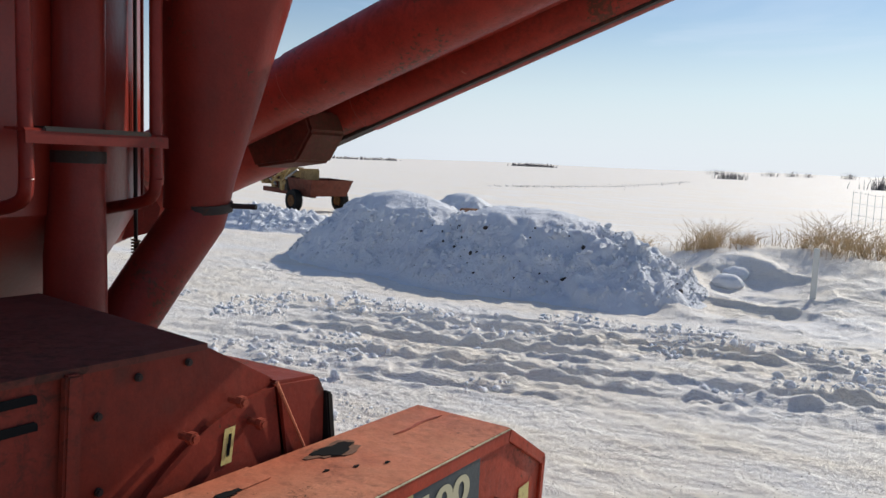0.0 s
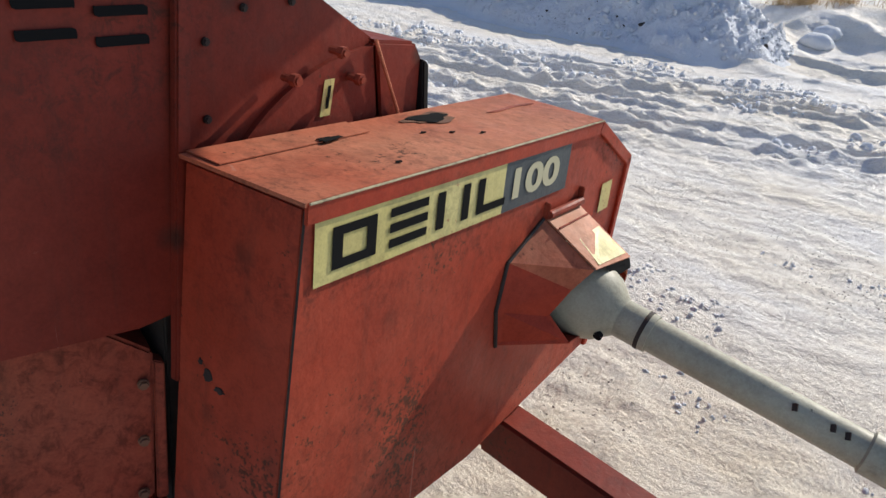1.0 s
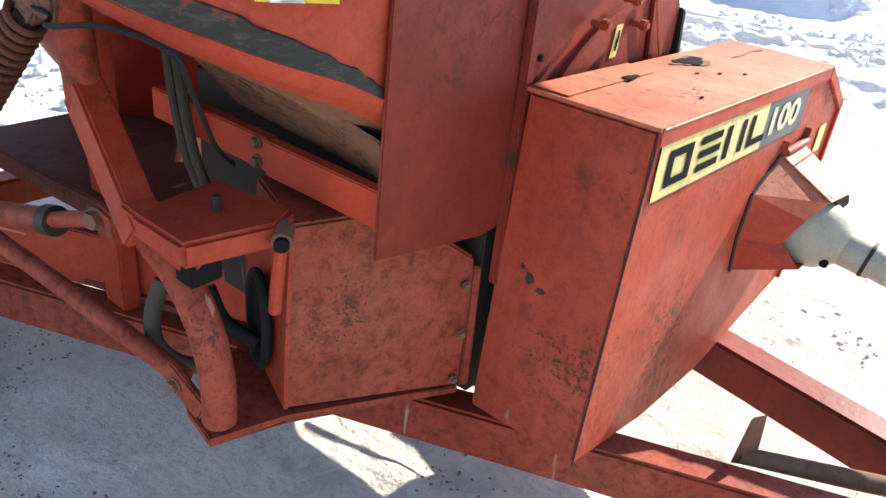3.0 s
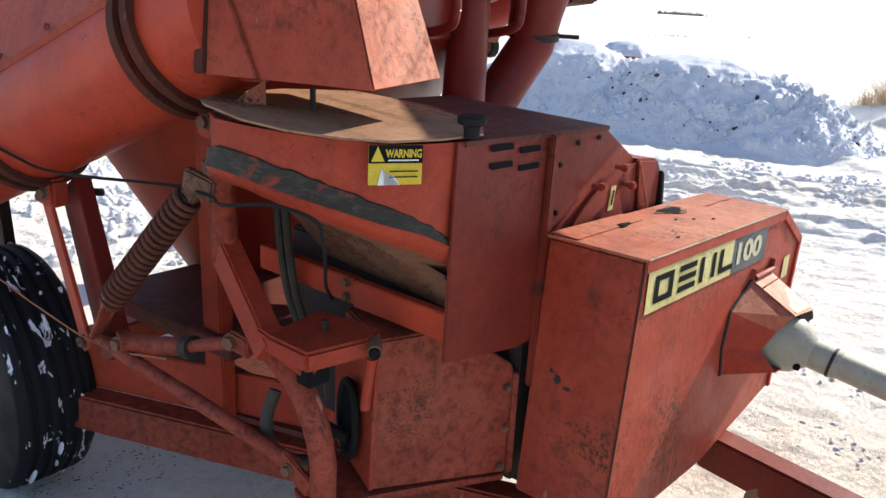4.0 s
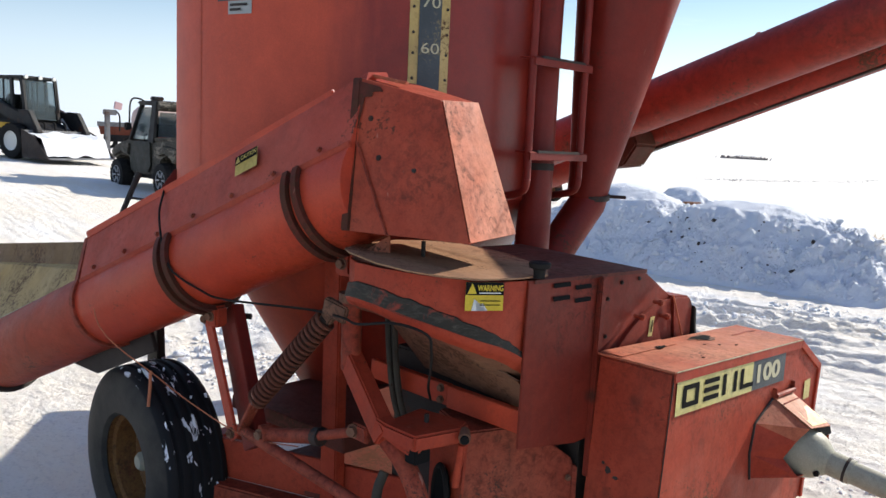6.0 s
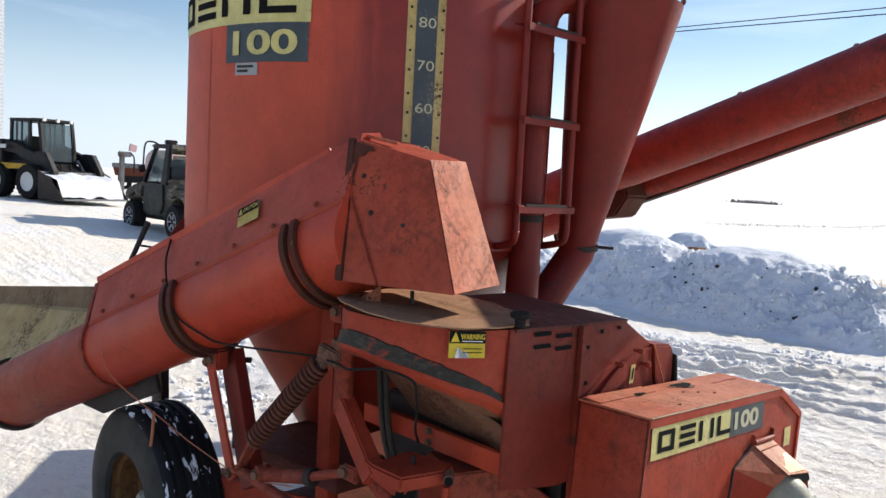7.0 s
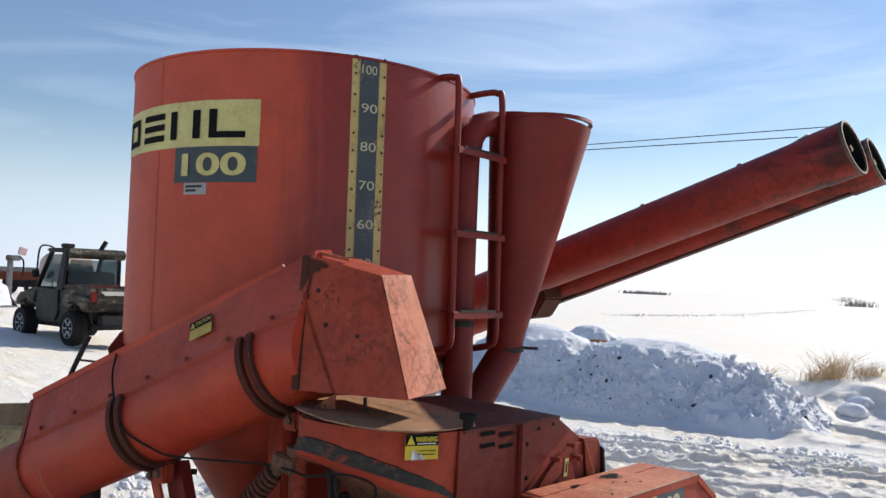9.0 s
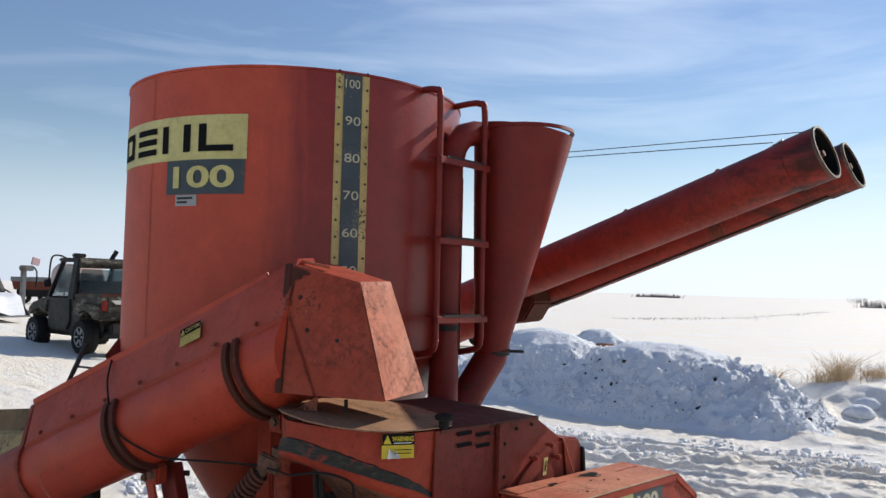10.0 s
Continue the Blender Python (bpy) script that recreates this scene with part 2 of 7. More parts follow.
def scuffed_metal():
    """Dark bare metal, dragged pale along its length, with a little red left."""
    m = mat("scuffed_bare_metal", (0.045, 0.045, 0.036), 0.5)
    drag = ramp(m, noise_tex(m, 46, 8, 0.8, stretched(m, (0.35, 0.5, 1.6)), 0.5), [(0.50, (0.034, 0.030, 0.022)), (0.66, (0.085, 0.072, 0.055)), (0.73, (0.36, 0.31, 0.26))])
    left = ramp(m, noise_tex(m, 13, 8, 0.75, dist=0.8), [(0.55, (0, 0, 0)), (0.66, (1, 1, 1))])
    col = mixc(m, left.outputs["Color"], drag.outputs["Color"], (0.27, 0.045, 0.026))
    ln(m, col, m.node_tree.nodes["Principled BSDF"].inputs["Base Color"])
    bumped(m, noise_tex(m, 50, 5, 0.7), 0.3, 0.006)
    return m


M_SCUFF = scuffed_metal()
M_BLACK = mat("black_rubber", (0.014, 0.013, 0.012), 0.75)
M_GREY = paint("grey_plastic_shield", (0.37, 0.35, 0.26), (0.43, 0.41, 0.32), dirt=0.22, rough=0.45, wear=-0.08, scratch=0, rust=(0.03, 0.03, 0.03))
M_GYEL = paint("gauge_yellow", (0.50, 0.36, 0.12), (0.55, 0.44, 0.22), dirt=0.3, rough=0.45)
M_YEL = paint("yellow_decal", (0.60, 0.52, 0.19), (0.64, 0.58, 0.30), dirt=0.18, rough=0.4, rust=(0.30, 0.10, 0.06))
M_YELB = paint("bright_yellow_decal", (0.66, 0.48, 0.03), (0.68, 0.53, 0.10), dirt=0.18, rough=0.4)
M_MUST = paint("dull_mustard_sticker", (0.52, 0.38, 0.06), (0.56, 0.44, 0.16), dirt=0.3, rough=0.45)
M_SLATE = paint("slate_decal", (0.058, 0.07, 0.075), (0.09, 0.105, 0.11), dirt=0.1, rough=0.4, rust=(0.2, 0.17, 0.1))
M_INK = mat("black_ink", (0.012, 0.012, 0.012), 0.9)
M_INK.node_tree.nodes["Principled BSDF"].inputs["Specular IOR Level"].default_value = 0.05
M_PALE = mat("pale_ink", (0.50, 0.47, 0.31), 0.5)
M_WHITE = mat("white_print", (0.7, 0.7, 0.66), 0.5)
M_TAN = paint("yellowed_trough_paint", (0.44, 0.29, 0.11), (0.50, 0.37, 0.18), dirt=0.6, rough=0.7)
M_GRIME = paint("grimy_olive_steel", (0.17, 0.10, 0.045), (0.24, 0.16, 0.08), dirt=0.6, rough=0.7)
M_HOSE = paint("dirty_rubber_hose", (0.055, 0.048, 0.038), (0.10, 0.088, 0.065), dirt=0.4, rough=0.7, scratch=0)
M_WORNEDGE = paint("bare_worn_rim", (0.13, 0.085, 0.06), (0.26, 0.19, 0.14), mottle=0.6, dirt=0.5, rough=0.55)
M_POSTY = paint("pale_edge", (0.42, 0.36, 0.22), (0.5, 0.44, 0.32), dirt=0.5, rough=0.6)
M_COIL = paint("rusty_spring_wire", (0.13, 0.042, 0.024), (0.20, 0.08, 0.05), dirt=0.4, rough=0.65)
M_TWINE = mat("orange_twine", (0.46, 0.17, 0.09), 0.9)
M_STEEL = mat("worn_steel", (0.32, 0.31, 0.29), 0.45, 0.8)
M_WIRE = mat("dark_wire", (0.02, 0.02, 0.02), 0.5)


def snow_mat(name, dirty=0.0, clean=((0.90, 0.91, 0.93), (0.85, 0.85, 0.85))):
    m = mat(name, (0.86, 0.88, 0.91), 0.6)
    p = m.node_tree.nodes["Principled BSDF"]
    big = ramp(m, noise_tex(m, 0.55, 6, 0.65), [(0.35, clean[0]), (0.7, clean[1])])
    fleck = ramp(m, noise_tex(m, 22, 5, 0.75), [(0.64, (0, 0, 0)), (0.75, (dirty,) * 3)])
    col = mixc(m, fleck.outputs["Color"], big.outputs["Color"], (0.42, 0.36, 0.29))
    ln(m, col, p.inputs["Base Color"])
    add = m.node_tree.nodes.new("ShaderNodeMath")
    add.operation = 'ADD'
    ln(m, noise_tex(m, 24, 7, 0.75), add.inputs[0])
    ln(m, noise_tex(m, 9, 5, 0.65), add.inputs[1])
    bumped(m, add.outputs[0], 0.85, 0.035)
    return m


# ---- builders ----
def thing(name, at, label, category, group="", kind=""):
    ob = new(name)
    ob.empty_display_size = 0.2
    ob.location = W @ Vector(at)
    return tagged(ob, label, category, group, kind)


def part(name, bm, material, parent=None, label="", smooth=True, kind=""):
    bmesh.ops.transform(bm, matrix=W, verts=bm.verts)
    bmesh.ops.recalc_face_normals(bm, faces=bm.faces)
    me = bpy.data.meshes.new(name)
    bm.to_mesh(me)
    bm.free()
    me.materials.append(material)
    if smooth:
        me.shade_smooth()
        me.set_sharp_from_angle(angle=radians(35))
    ob = new(name, me)
    if parent is not None:
        ob.parent = parent
        if parent.data is None:
            ob.matrix_parent_inverse = Matrix.Translation(-parent.location)
    return tagged(ob, label, kind=kind)


def frame_of(d):
    d = Vector(d).normalized()
    up = Vector((0, 0, 1)) if abs(d.z) < 0.95 else Vector((1, 0, 0))
    u = d.cross(up).normalized()
    return u, u.cross(d).normalized()


def ring(bm, c, u, v, r, n):
    return [bm.verts.new(Vector(c) + u * (r * math.cos(2 * math.pi * i / n)) + v * (r * math.sin(2 * math.pi * i / n))) for i in range(n)]


def bridge(bm, a, b):
    n = len(a)
    for i in range(n):
        bm.faces.new((a[i], a[(i + 1) % n], b[(i + 1) % n], b[i]))


def tube(pts, r, n=20, bm=None, hollow=0.0):
    """A round bar or pipe along a polyline; r is one radius or one for each point."""
    bm = bm or bmesh.new()
    pts = [Vector(p) for p in pts]
    rs = r if isinstance(r, (list, tuple)) else [r] * len(pts)
    dirs = [(pts[min(i + 1, len(pts) - 1)] - pts[max(i - 1, 0)]).normalized() for i in range(len(pts))]
    u, v = frame_of(dirs[0])
    rings = []
    for p, d, rad in zip(pts, dirs, rs):
        u = (u - d * u.dot(d)).normalized()
        v = d.cross(u).normalized()
        rings.append((ring(bm, p, u, v, rad, n), (p, u, v, rad)))
    for a, b in zip(rings, rings[1:]):
        bridge(bm, a[0], b[0])
    if hollow:
        inner = [ring(bm, p, u, v, rad - hollow, n) for _, (p, u, v, rad) in rings]
        for a, b in zip(inner, inner[1:]):
            bridge(bm, b, a)
        bridge(bm, rings[0][0], inner[0])
        bridge(bm, inner[-1], rings[-1][0])
    else:
        bm.faces.new(rings[0][0][::-1])
        bm.faces.new(rings[-1][0])
    return bm


def smooth_path(pts, k=6):
    """Points of a soft curve through the given ones."""
    p = [Vector(q) for q in pts]
    p = [p[0] * 2 - p[1]] + p + [p[-1] * 2 - p[-2]]
    out = []
    for i in range(1, len(p) - 2):
        for j in range(k):
            t = j / k
            a, b, c, d = p[i - 1:i + 3]
            out.append(0.5 * ((2 * b) + (c - a) * t + (2 * a - 5 * b + 4 * c - d) * t * t + (3 * b - a - 3 * c + d) * t ** 3))
    return out + [p[-2]]


def bevelled(bm, w, seg=2):
    if w:
        bmesh.ops.bevel(bm, geom=list(bm.edges), offset=w, segments=seg, affect='EDGES', clamp_overlap=True)
    return bm


def prism(poly, vec, bevel=0.0, bm=None):
    """A flat outline pushed along vec."""
    bm = bm or bmesh.new()
    a = [bm.verts.new(Vector(p)) for p in poly]
    b = [bm.verts.new(Vector(p) + Vector(vec)) for p in poly]
    bm.faces.new(a[::-1])
    bm.faces.new(b)
    bridge(bm, a, b)
    return bevelled(bm, bevel)


def plate(poly, thick, bevel=0.0, bm=None):
    """A sheet of metal: an outline given thickness behind its face."""
    p = [Vector(q) for q in poly]
    n = sum(((p[i] - p[0]).cross(p[i + 1] - p[0]) for i in range(1, len(p) - 1)), Vector()).normalized()
    return prism(p, n * -thick, bevel, bm)


def block(lo, hi, bevel=0.006, bm=None):
    (x0, y0, z0), (x1, y1, z1) = lo, hi
    return prism([(x0, y0, z0), (x1, y0, z0), (x1, y1, z0), (x0, y1, z0)], (0, 0, z1 - z0), bevel, bm)


def beam(a, b, wide, tall, bevel=0.006, up=(0, 0, 1), bm=None):
    """A straight bar of rectangular section from a to b, tall along up."""
    a, b = Vector(a), Vector(b)
    d = (b - a).normalized()
    s = d.cross(Vector(up)).normalized() * wide / 2
    t = s.cross(d).normalized() * tall / 2
    return prism([a - s - t, a + s - t, a + s + t, a - s + t], b - a, bevel, bm)


def lathe(c, profile, n=48, axis='Z', bm=None, caps=False):
    bm = bm or bmesh.new()
    c = Vector(c)
    u, v, w = {'Z': ((1, 0, 0), (0, 1, 0), (0, 0, 1)), 'Y': ((1, 0, 0), (0, 0, 1), (0, 1, 0)), 'X': ((0, 1, 0), (0, 0, 1), (1, 0, 0))}[axis]
    u, v, w = Vector(u), Vector(v), Vector(w)
    rings = [ring(bm, c + w * h, u, v, r, n) for r, h in profile]
    for a, b in zip(rings, rings[1:]):
        bridge(bm, a, b)
    if caps:
        bm.faces.new(rings[0][::-1])
        bm.faces.new(rings[-1])
    return bm


def loft(sections, closed_ends=True, bm=None):
    bm = bm or bmesh.new()
    rows = [[bm.verts.new(Vector(p)) for p in s] for s in sections]
    for a, b in zip(rows, rows[1:]):
        bridge(bm, a, b)
    if closed_ends:
        bm.faces.new(rows[0][::-1])
        bm.faces.new(rows[-1])
    return bm


def bolt(at, d, r=0.012, h=0.012, bm=None):
    """A hexagon head with a washer on a face whose normal is d."""
    at, d = Vector(at), Vector(d).normalized()
    bm = tube([at - d * 0.002, at + d * 0.003], r * 1.35, 12, bm)
    return tube([at + d * 0.003, at + d * (0.003 + h)], r, 6, bm)


def lettering(text, origin, right, up, height, wide=1.0, thick=0.0015, bend=None, weight=0.022):
    """Raised print with the built-in font; bend maps a flat place (a, b, out) into the scene."""
    cu = bpy.data.curves.new("print", 'FONT')
    cu.body, cu.size, cu.extrude, cu.resolution_u = text, 1.0, 0.0, 4
    cu.offset = weight
    ob = new("print", cu)
    dg = bpy.context.evaluated_depsgraph_get()
    me = bpy.data.meshes.new_from_object(ob.evaluated_get(dg))
    bpy.data.objects.remove(ob)
    bm = bmesh.new()
    bm.from_mesh(me)
    bpy.data.meshes.remove(me)
    xs, ys = [v.co.x for v in bm.verts], [v.co.y for v in bm.verts]
    x0, x1, y0, y1 = min(xs), max(xs), min(ys), max(ys)
    o, right, up = Vector(origin), Vector(right), Vector(up)
    n = right.cross(up).normalized()
    k = height / (y1 - y0)
    for v in bm.verts:
        a, b = (v.co.x - x0) * k * wide, (v.co.y - y0) * k
        v.co = bend(a, b, thick) if bend else o + right * a + up * b + n * thick
    return bm


def flat_quad(o, right, up, w, h, lift=0.001, bend=None, n=1, bm=None):
    bm = bm or bmesh.new()
    o, right, up = Vector(o), Vector(right), Vector(up)
    nn = right.cross(up).normalized()
    f = bend or (lambda a, b, c: o + right * a + up * b + nn * c)
    cols = [(bm.verts.new(f(w * i / n, 0, lift)), bm.verts.new(f(w * i / n, h, lift))) for i in range(n + 1)]
    for (a, b), (c, d) in zip(cols, cols[1:]):
        bm.faces.new((a, c, d, b))
    return bm


# ---- the feed grinder-mixer ----
mixer = thing("grinder_mixer", (-2.0, 1.0, -0.07), "faded red feed grinder-mixer standing on trodden snow", "farm machine")

# tank
TC, TR, TZ0, TZ1 = Vector((-2.757, 1.10, 0)), 0.88, 1.60, 2.915
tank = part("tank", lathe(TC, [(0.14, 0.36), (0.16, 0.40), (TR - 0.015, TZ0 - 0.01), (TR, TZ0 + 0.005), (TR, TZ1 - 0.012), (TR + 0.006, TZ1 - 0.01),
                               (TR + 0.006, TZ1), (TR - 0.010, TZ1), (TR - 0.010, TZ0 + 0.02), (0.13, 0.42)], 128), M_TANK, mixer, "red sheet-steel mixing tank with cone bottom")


def on_tank(ang0, z0, flip=1):
    """Bends a flat print round the tank: a runs along the wall, b up."""
    return lambda a, b, c: TC + Vector(((TR + c) * math.cos(radians(ang0) + a / TR), (TR + c) * math.sin(radians(ang0) + a / TR), z0 + b))


def tank_print(name, m, ang0, z0, w, h, lift, label="", parent=None):
    return part(name, flat_quad((0, 0, 0), (1, 0, 0), (0, 0, 1), w, h, lift, on_tank(ang0, z0), max(2, int(w / 0.03))), m, parent or tank, label)


# level gauge: dark strip with yellow riveted edges and numbers
G_A, G_W = -29.6, 0.160
gz0, gz1 = 1.55, 2.902
gauge = tank_print("level_gauge", M_GYEL, G_A, gz0, G_W, gz1 - gz0, 0.003, "yellow-edged dark level gauge strip with numbers")
tank_print("gauge_window", M_SLATE, G_A + math.degrees(0.036 / TR), gz0, G_W - 0.072, gz1 - gz0 - 0.0, 0.006, "", gauge)
for i, num in enumerate(("100", "90", "80", "70", "60", "50", "40")):
    zz = 2.838 - 0.169 * i
    part("numeral", lettering(num, (0, 0, 0), (1, 0, 0), (0, 0, 1), 0.040, 0.95 if i == 0 else 1.35, 0.009, on_tank(G_A + math.degrees((0.080 - (0.037 if i == 0 else 0.034)) / TR), zz), weight=0.0), M_PALE, gauge, "")
    for j in range(2):
        for a in (0.016, 0.149):
            c = on_tank(G_A, zz + 0.076 * j)(a, 0, 0)
            part("rivet", bolt(c + (c - TC - Vector((0, 0, c.z))).normalized() * 0.003, (c - TC) * Vector((1, 1, 0)), 0.0042, 0.003), M_DARK, gauge)

# name plate on the tank
D_A = -54.45
yl = tank_print("name_decal", M_YEL, D_A - math.degrees(0.96 / TR), 2.494, 0.96, 0.200, 0.003, "yellow decal with dark block shapes")


def mark(parent, bend, shapes, m=M_INK, lift=0.006):
    for q in shapes:
        part("block_mark", flat_quad((0, 0, 0), (1, 0, 0), (0, 0, 1), 1, 1, lift, lambda a, b, c, q=q: bend(q[0] + (q[2] - q[0]) * a, q[1] + (q[3] - q[1]) * b, c), 6), m, parent)


def name_marks(parent, bend, w, h):
    """The maker's mark as plain blocks: a ring, three bars, two posts and a corner."""
    s, t = w / 0.86, h / 0.255
    y0, y1, k = 0.045 * t, 0.205 * t, 0.036
    kx, kz = k * s, k * t
    x = 0.055 * s
    lw = 0.155 * s
    mark(parent, bend, [(x, y0, x + kx, y1), (x + kx, y0, x + lw, y0 + kz), (x + kx, y1 - kz, x + lw, y1), (x + lw - kx, y0 + kz, x + lw, y1 - kz)])
    x = 0.26 * s
    mark(parent, bend, [(x, y0 + i * 0.062 * t, x + lw, y0 + i * 0.062 * t + kz) for i in range(3)])
    x = 0.455 * s
    mark(parent, bend, [(x, y0, x + kx, y1), (x + lw - kx, y0, x + lw, y1)])
    x = 0.65 * s
    mark(parent, bend, [(x, y0, x + kx, y1), (x + kx, y0, x + lw, y0 + kz)])


name_marks(yl, on_tank(D_A - math.degrees(0.96 / TR), 2.494), 0.96, 0.200)
bk = tank_print("model_decal", M_SLATE, -81.6, 2.338, 0.410, 0.156, 0.003, "slate decal with yellow number 100")
part("numeral", lettering("100", (0, 0, 0), (1, 0, 0), (0, 0, 1), 0.100, 1.82, 0.007, on_tank(-78.6, 2.366), weight=0.026), M_YEL, bk)
tank_print("tank_seam", M_TANK, -90.0, 1.62, 0.012, 1.28, 0.0015, "upright lap seam of the tank")
pl = tank_print("serial_plate", M_STEEL, -77.6, 2.286, 0.12, 0.05, 0.003, "small bare metal plate")
mark(pl, on_tank(-77.6, 2.286), [(0.012, 0.030, 0.10, 0.040), (0.012, 0.012, 0.07, 0.022)], M_DARK)

for ang in (-113, -175, 60):
    er, et = Vector((math.cos(radians(ang)), math.sin(radians(ang)), 0)), Vector((-math.sin(radians(ang)), math.cos(radians(ang)), 0))
    part("gusset", prism([TC + er * a - et * 0.006 + Vector((0, 0, b)) for a, b in ((0.875, 1.66), (0.89, 1.66), (0.945, 1.58), (0.93, 1.50), (0.82, 1.47), (0.86, 1.58))], et * 0.012, 0.003), M_SHADERED, tank, "dark red gusset under the tank")

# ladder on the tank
ladder = part("ladder", tube([(-1.905, 1.30, 2.30), (-1.985, 1.30, 2.30)], 0.012, 10), M_SHADERED, mixer, "red pipe ladder with worn rungs")
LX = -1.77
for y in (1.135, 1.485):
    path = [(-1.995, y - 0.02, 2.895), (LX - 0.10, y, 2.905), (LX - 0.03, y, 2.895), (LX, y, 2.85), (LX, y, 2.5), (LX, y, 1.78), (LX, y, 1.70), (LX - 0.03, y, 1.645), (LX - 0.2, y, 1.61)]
    part("rail", tube(smooth_path(path, 5), 0.0165, 12), M_SHADERED, ladder)
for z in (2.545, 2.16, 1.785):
    rung = part("rung", prism([(LX + 0.02, 1.118, z + 0.028), (LX + 0.028, 1.118, z + 0.022), (LX + 0.028, 1.118, z - 0.006), (LX + 0.022, 1.118, z - 0.006), (LX + 0.02, 1.118, z + 0.02), (LX - 0.055, 1.118, z + 0.024), (LX - 0.055, 1.118, z + 0.03)], (0, 0.384, 0), 0.0), M_SHADERED, ladder, "worn angle-iron rung")
    part("tread", block((LX - 0.05, 1.16, z + 0.018), (LX + 0.0305, 1.45, z + 0.033), 0.004), M_DARK, rung, "bare worn tread")

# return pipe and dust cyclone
pipe = part("return_pipe", tube([(-1.875, 1.32, 1.22), (-1.87, 1.32, 1.50), (-1.868, 1.33, 1.75), (-1.868, 1.34, 2.40), (-1.868, 1.345, 2.56), (-1.866, 1.37, 2.66), (-1.86, 1.42, 2.725), (-1.85, 1.50, 2.75), (-1.82, 1.62, 2.755)], [0.078, 0.074, 0.062, 0.060, 0.060, 0.062, 0.064, 0.064, 0.066], 28), M_SHADERED, mixer, "red sheet-metal blower pipe")
part("band", tube([(-1.868, 1.33, 1.735), (-1.868, 1.33, 1.765)], 0.066, 24), M_DARK, pipe)
CA, CB = Vector((-1.868, 1.720, 1.70)), Vector((-1.750, 1.797, 2.75))
cyc = [CA + (CB - CA) * ((z - 1.70) / 1.05) for z in (1.60, 1.70, 2.2, 2.75, 2.79)]
cyclone = part("cyclone", tube(cyc, [0.092, 0.100, 0.180, 0.262, 0.266], 48, hollow=0.006), M_SHADERED, mixer, "red tapered dust cyclone")
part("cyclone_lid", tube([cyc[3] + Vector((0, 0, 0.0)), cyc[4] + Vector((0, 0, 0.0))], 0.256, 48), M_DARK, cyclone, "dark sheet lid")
part("rim", tube([cyc[4] - Vector((0, 0, 0.012)), cyc[4] + Vector((0, 0, 0.006))], [0.272, 0.270], 48, hollow=0.016), M_SHADERED, cyclone)
elbow = part("cyclone_outlet", tube([(-1.862, 1.728, 1.64), (-1.866, 1.71, 1.59), (-1.905, 1.61, 1.44), (-1.955, 1.485, 1.24)], [0.081, 0.085, 0.085, 0.085], 28), M_SHADERED, mixer, "red outlet tube below the cyclone")
part("clamp_band", tube([(-1.866, 1.722, 1.605), (-1.864, 1.72, 1.63)], 0.092, 28), M_DARK, elbow)
part("clamp_bolt", tube([(-1.79, 1.77, 1.62), (-1.72, 1.80, 1.62)], 0.008, 8), M_DARK, elbow)

def soot_tip(m, x0, x1):
    """Black grease smeared back from the free end, ragged and broken."""
    p = m.node_tree.nodes["Principled BSDF"]
    old = p.inputs["Base Color"].links[0].from_socket
    sep = m.node_tree.nodes.new("ShaderNodeSeparateXYZ")
    ln(m, m.node_tree.nodes.new("ShaderNodeNewGeometry").outputs["Position"], sep.inputs[0])
    near = m.node_tree.nodes.new("ShaderNodeMapRange")
    near.inputs["From Min"].default_value, near.inputs["From Max"].default_value = x0, x1
    ln(m, sep.outputs["X"], near.inputs["Value"])
    edge_ = m.node_tree.nodes.new("ShaderNodeMath")
    edge_.operation = 'MULTIPLY_ADD'
    ln(m, near.outputs[0], edge_.inputs[0])
    edge_.inputs[1].default_value = 0.42
    ln(m, noise_tex(m, 5.5, 8, 0.68, stretched(m, (0.6, 1.4, 1.4)), 0.6), edge_.inputs[2])
    smear = ramp(m, edge_.outputs[0], [(0.80, (0, 0, 0)), (0.94, (0.8, 0.8, 0.8))])
    ln(m, mixc(m, smear.outputs["Color"], old, (0.022, 0.012, 0.010)), p.inputs["Base Color"])


soot_tip(M_UNLOAD, -1.5, -0.4)
# control rod with its spring between pipe and cyclone
RODX, RODY = -2.038, 1.629
crod = part("control_rod", tube([(RODX, RODY, 1.30), (RODX, RODY, 2.62)], 0.006, 8), M_DARK, mixer, "thin dark control rod")
part("rod_spring", tube([(RODX + 0.012 * math.cos(i * 0.8), RODY + 0.012 * math.sin(i * 0.8), 1.38 + 0.0012 * i) for i in range(110)], 0.003, 6), M_RUST, crod)
part("side_rod", tube([(RODX - 0.008, RODY + 0.03, 1.62), (RODX - 0.008, RODY + 0.03, 2.55)], 0.005, 8), M_SHADERED, crod)
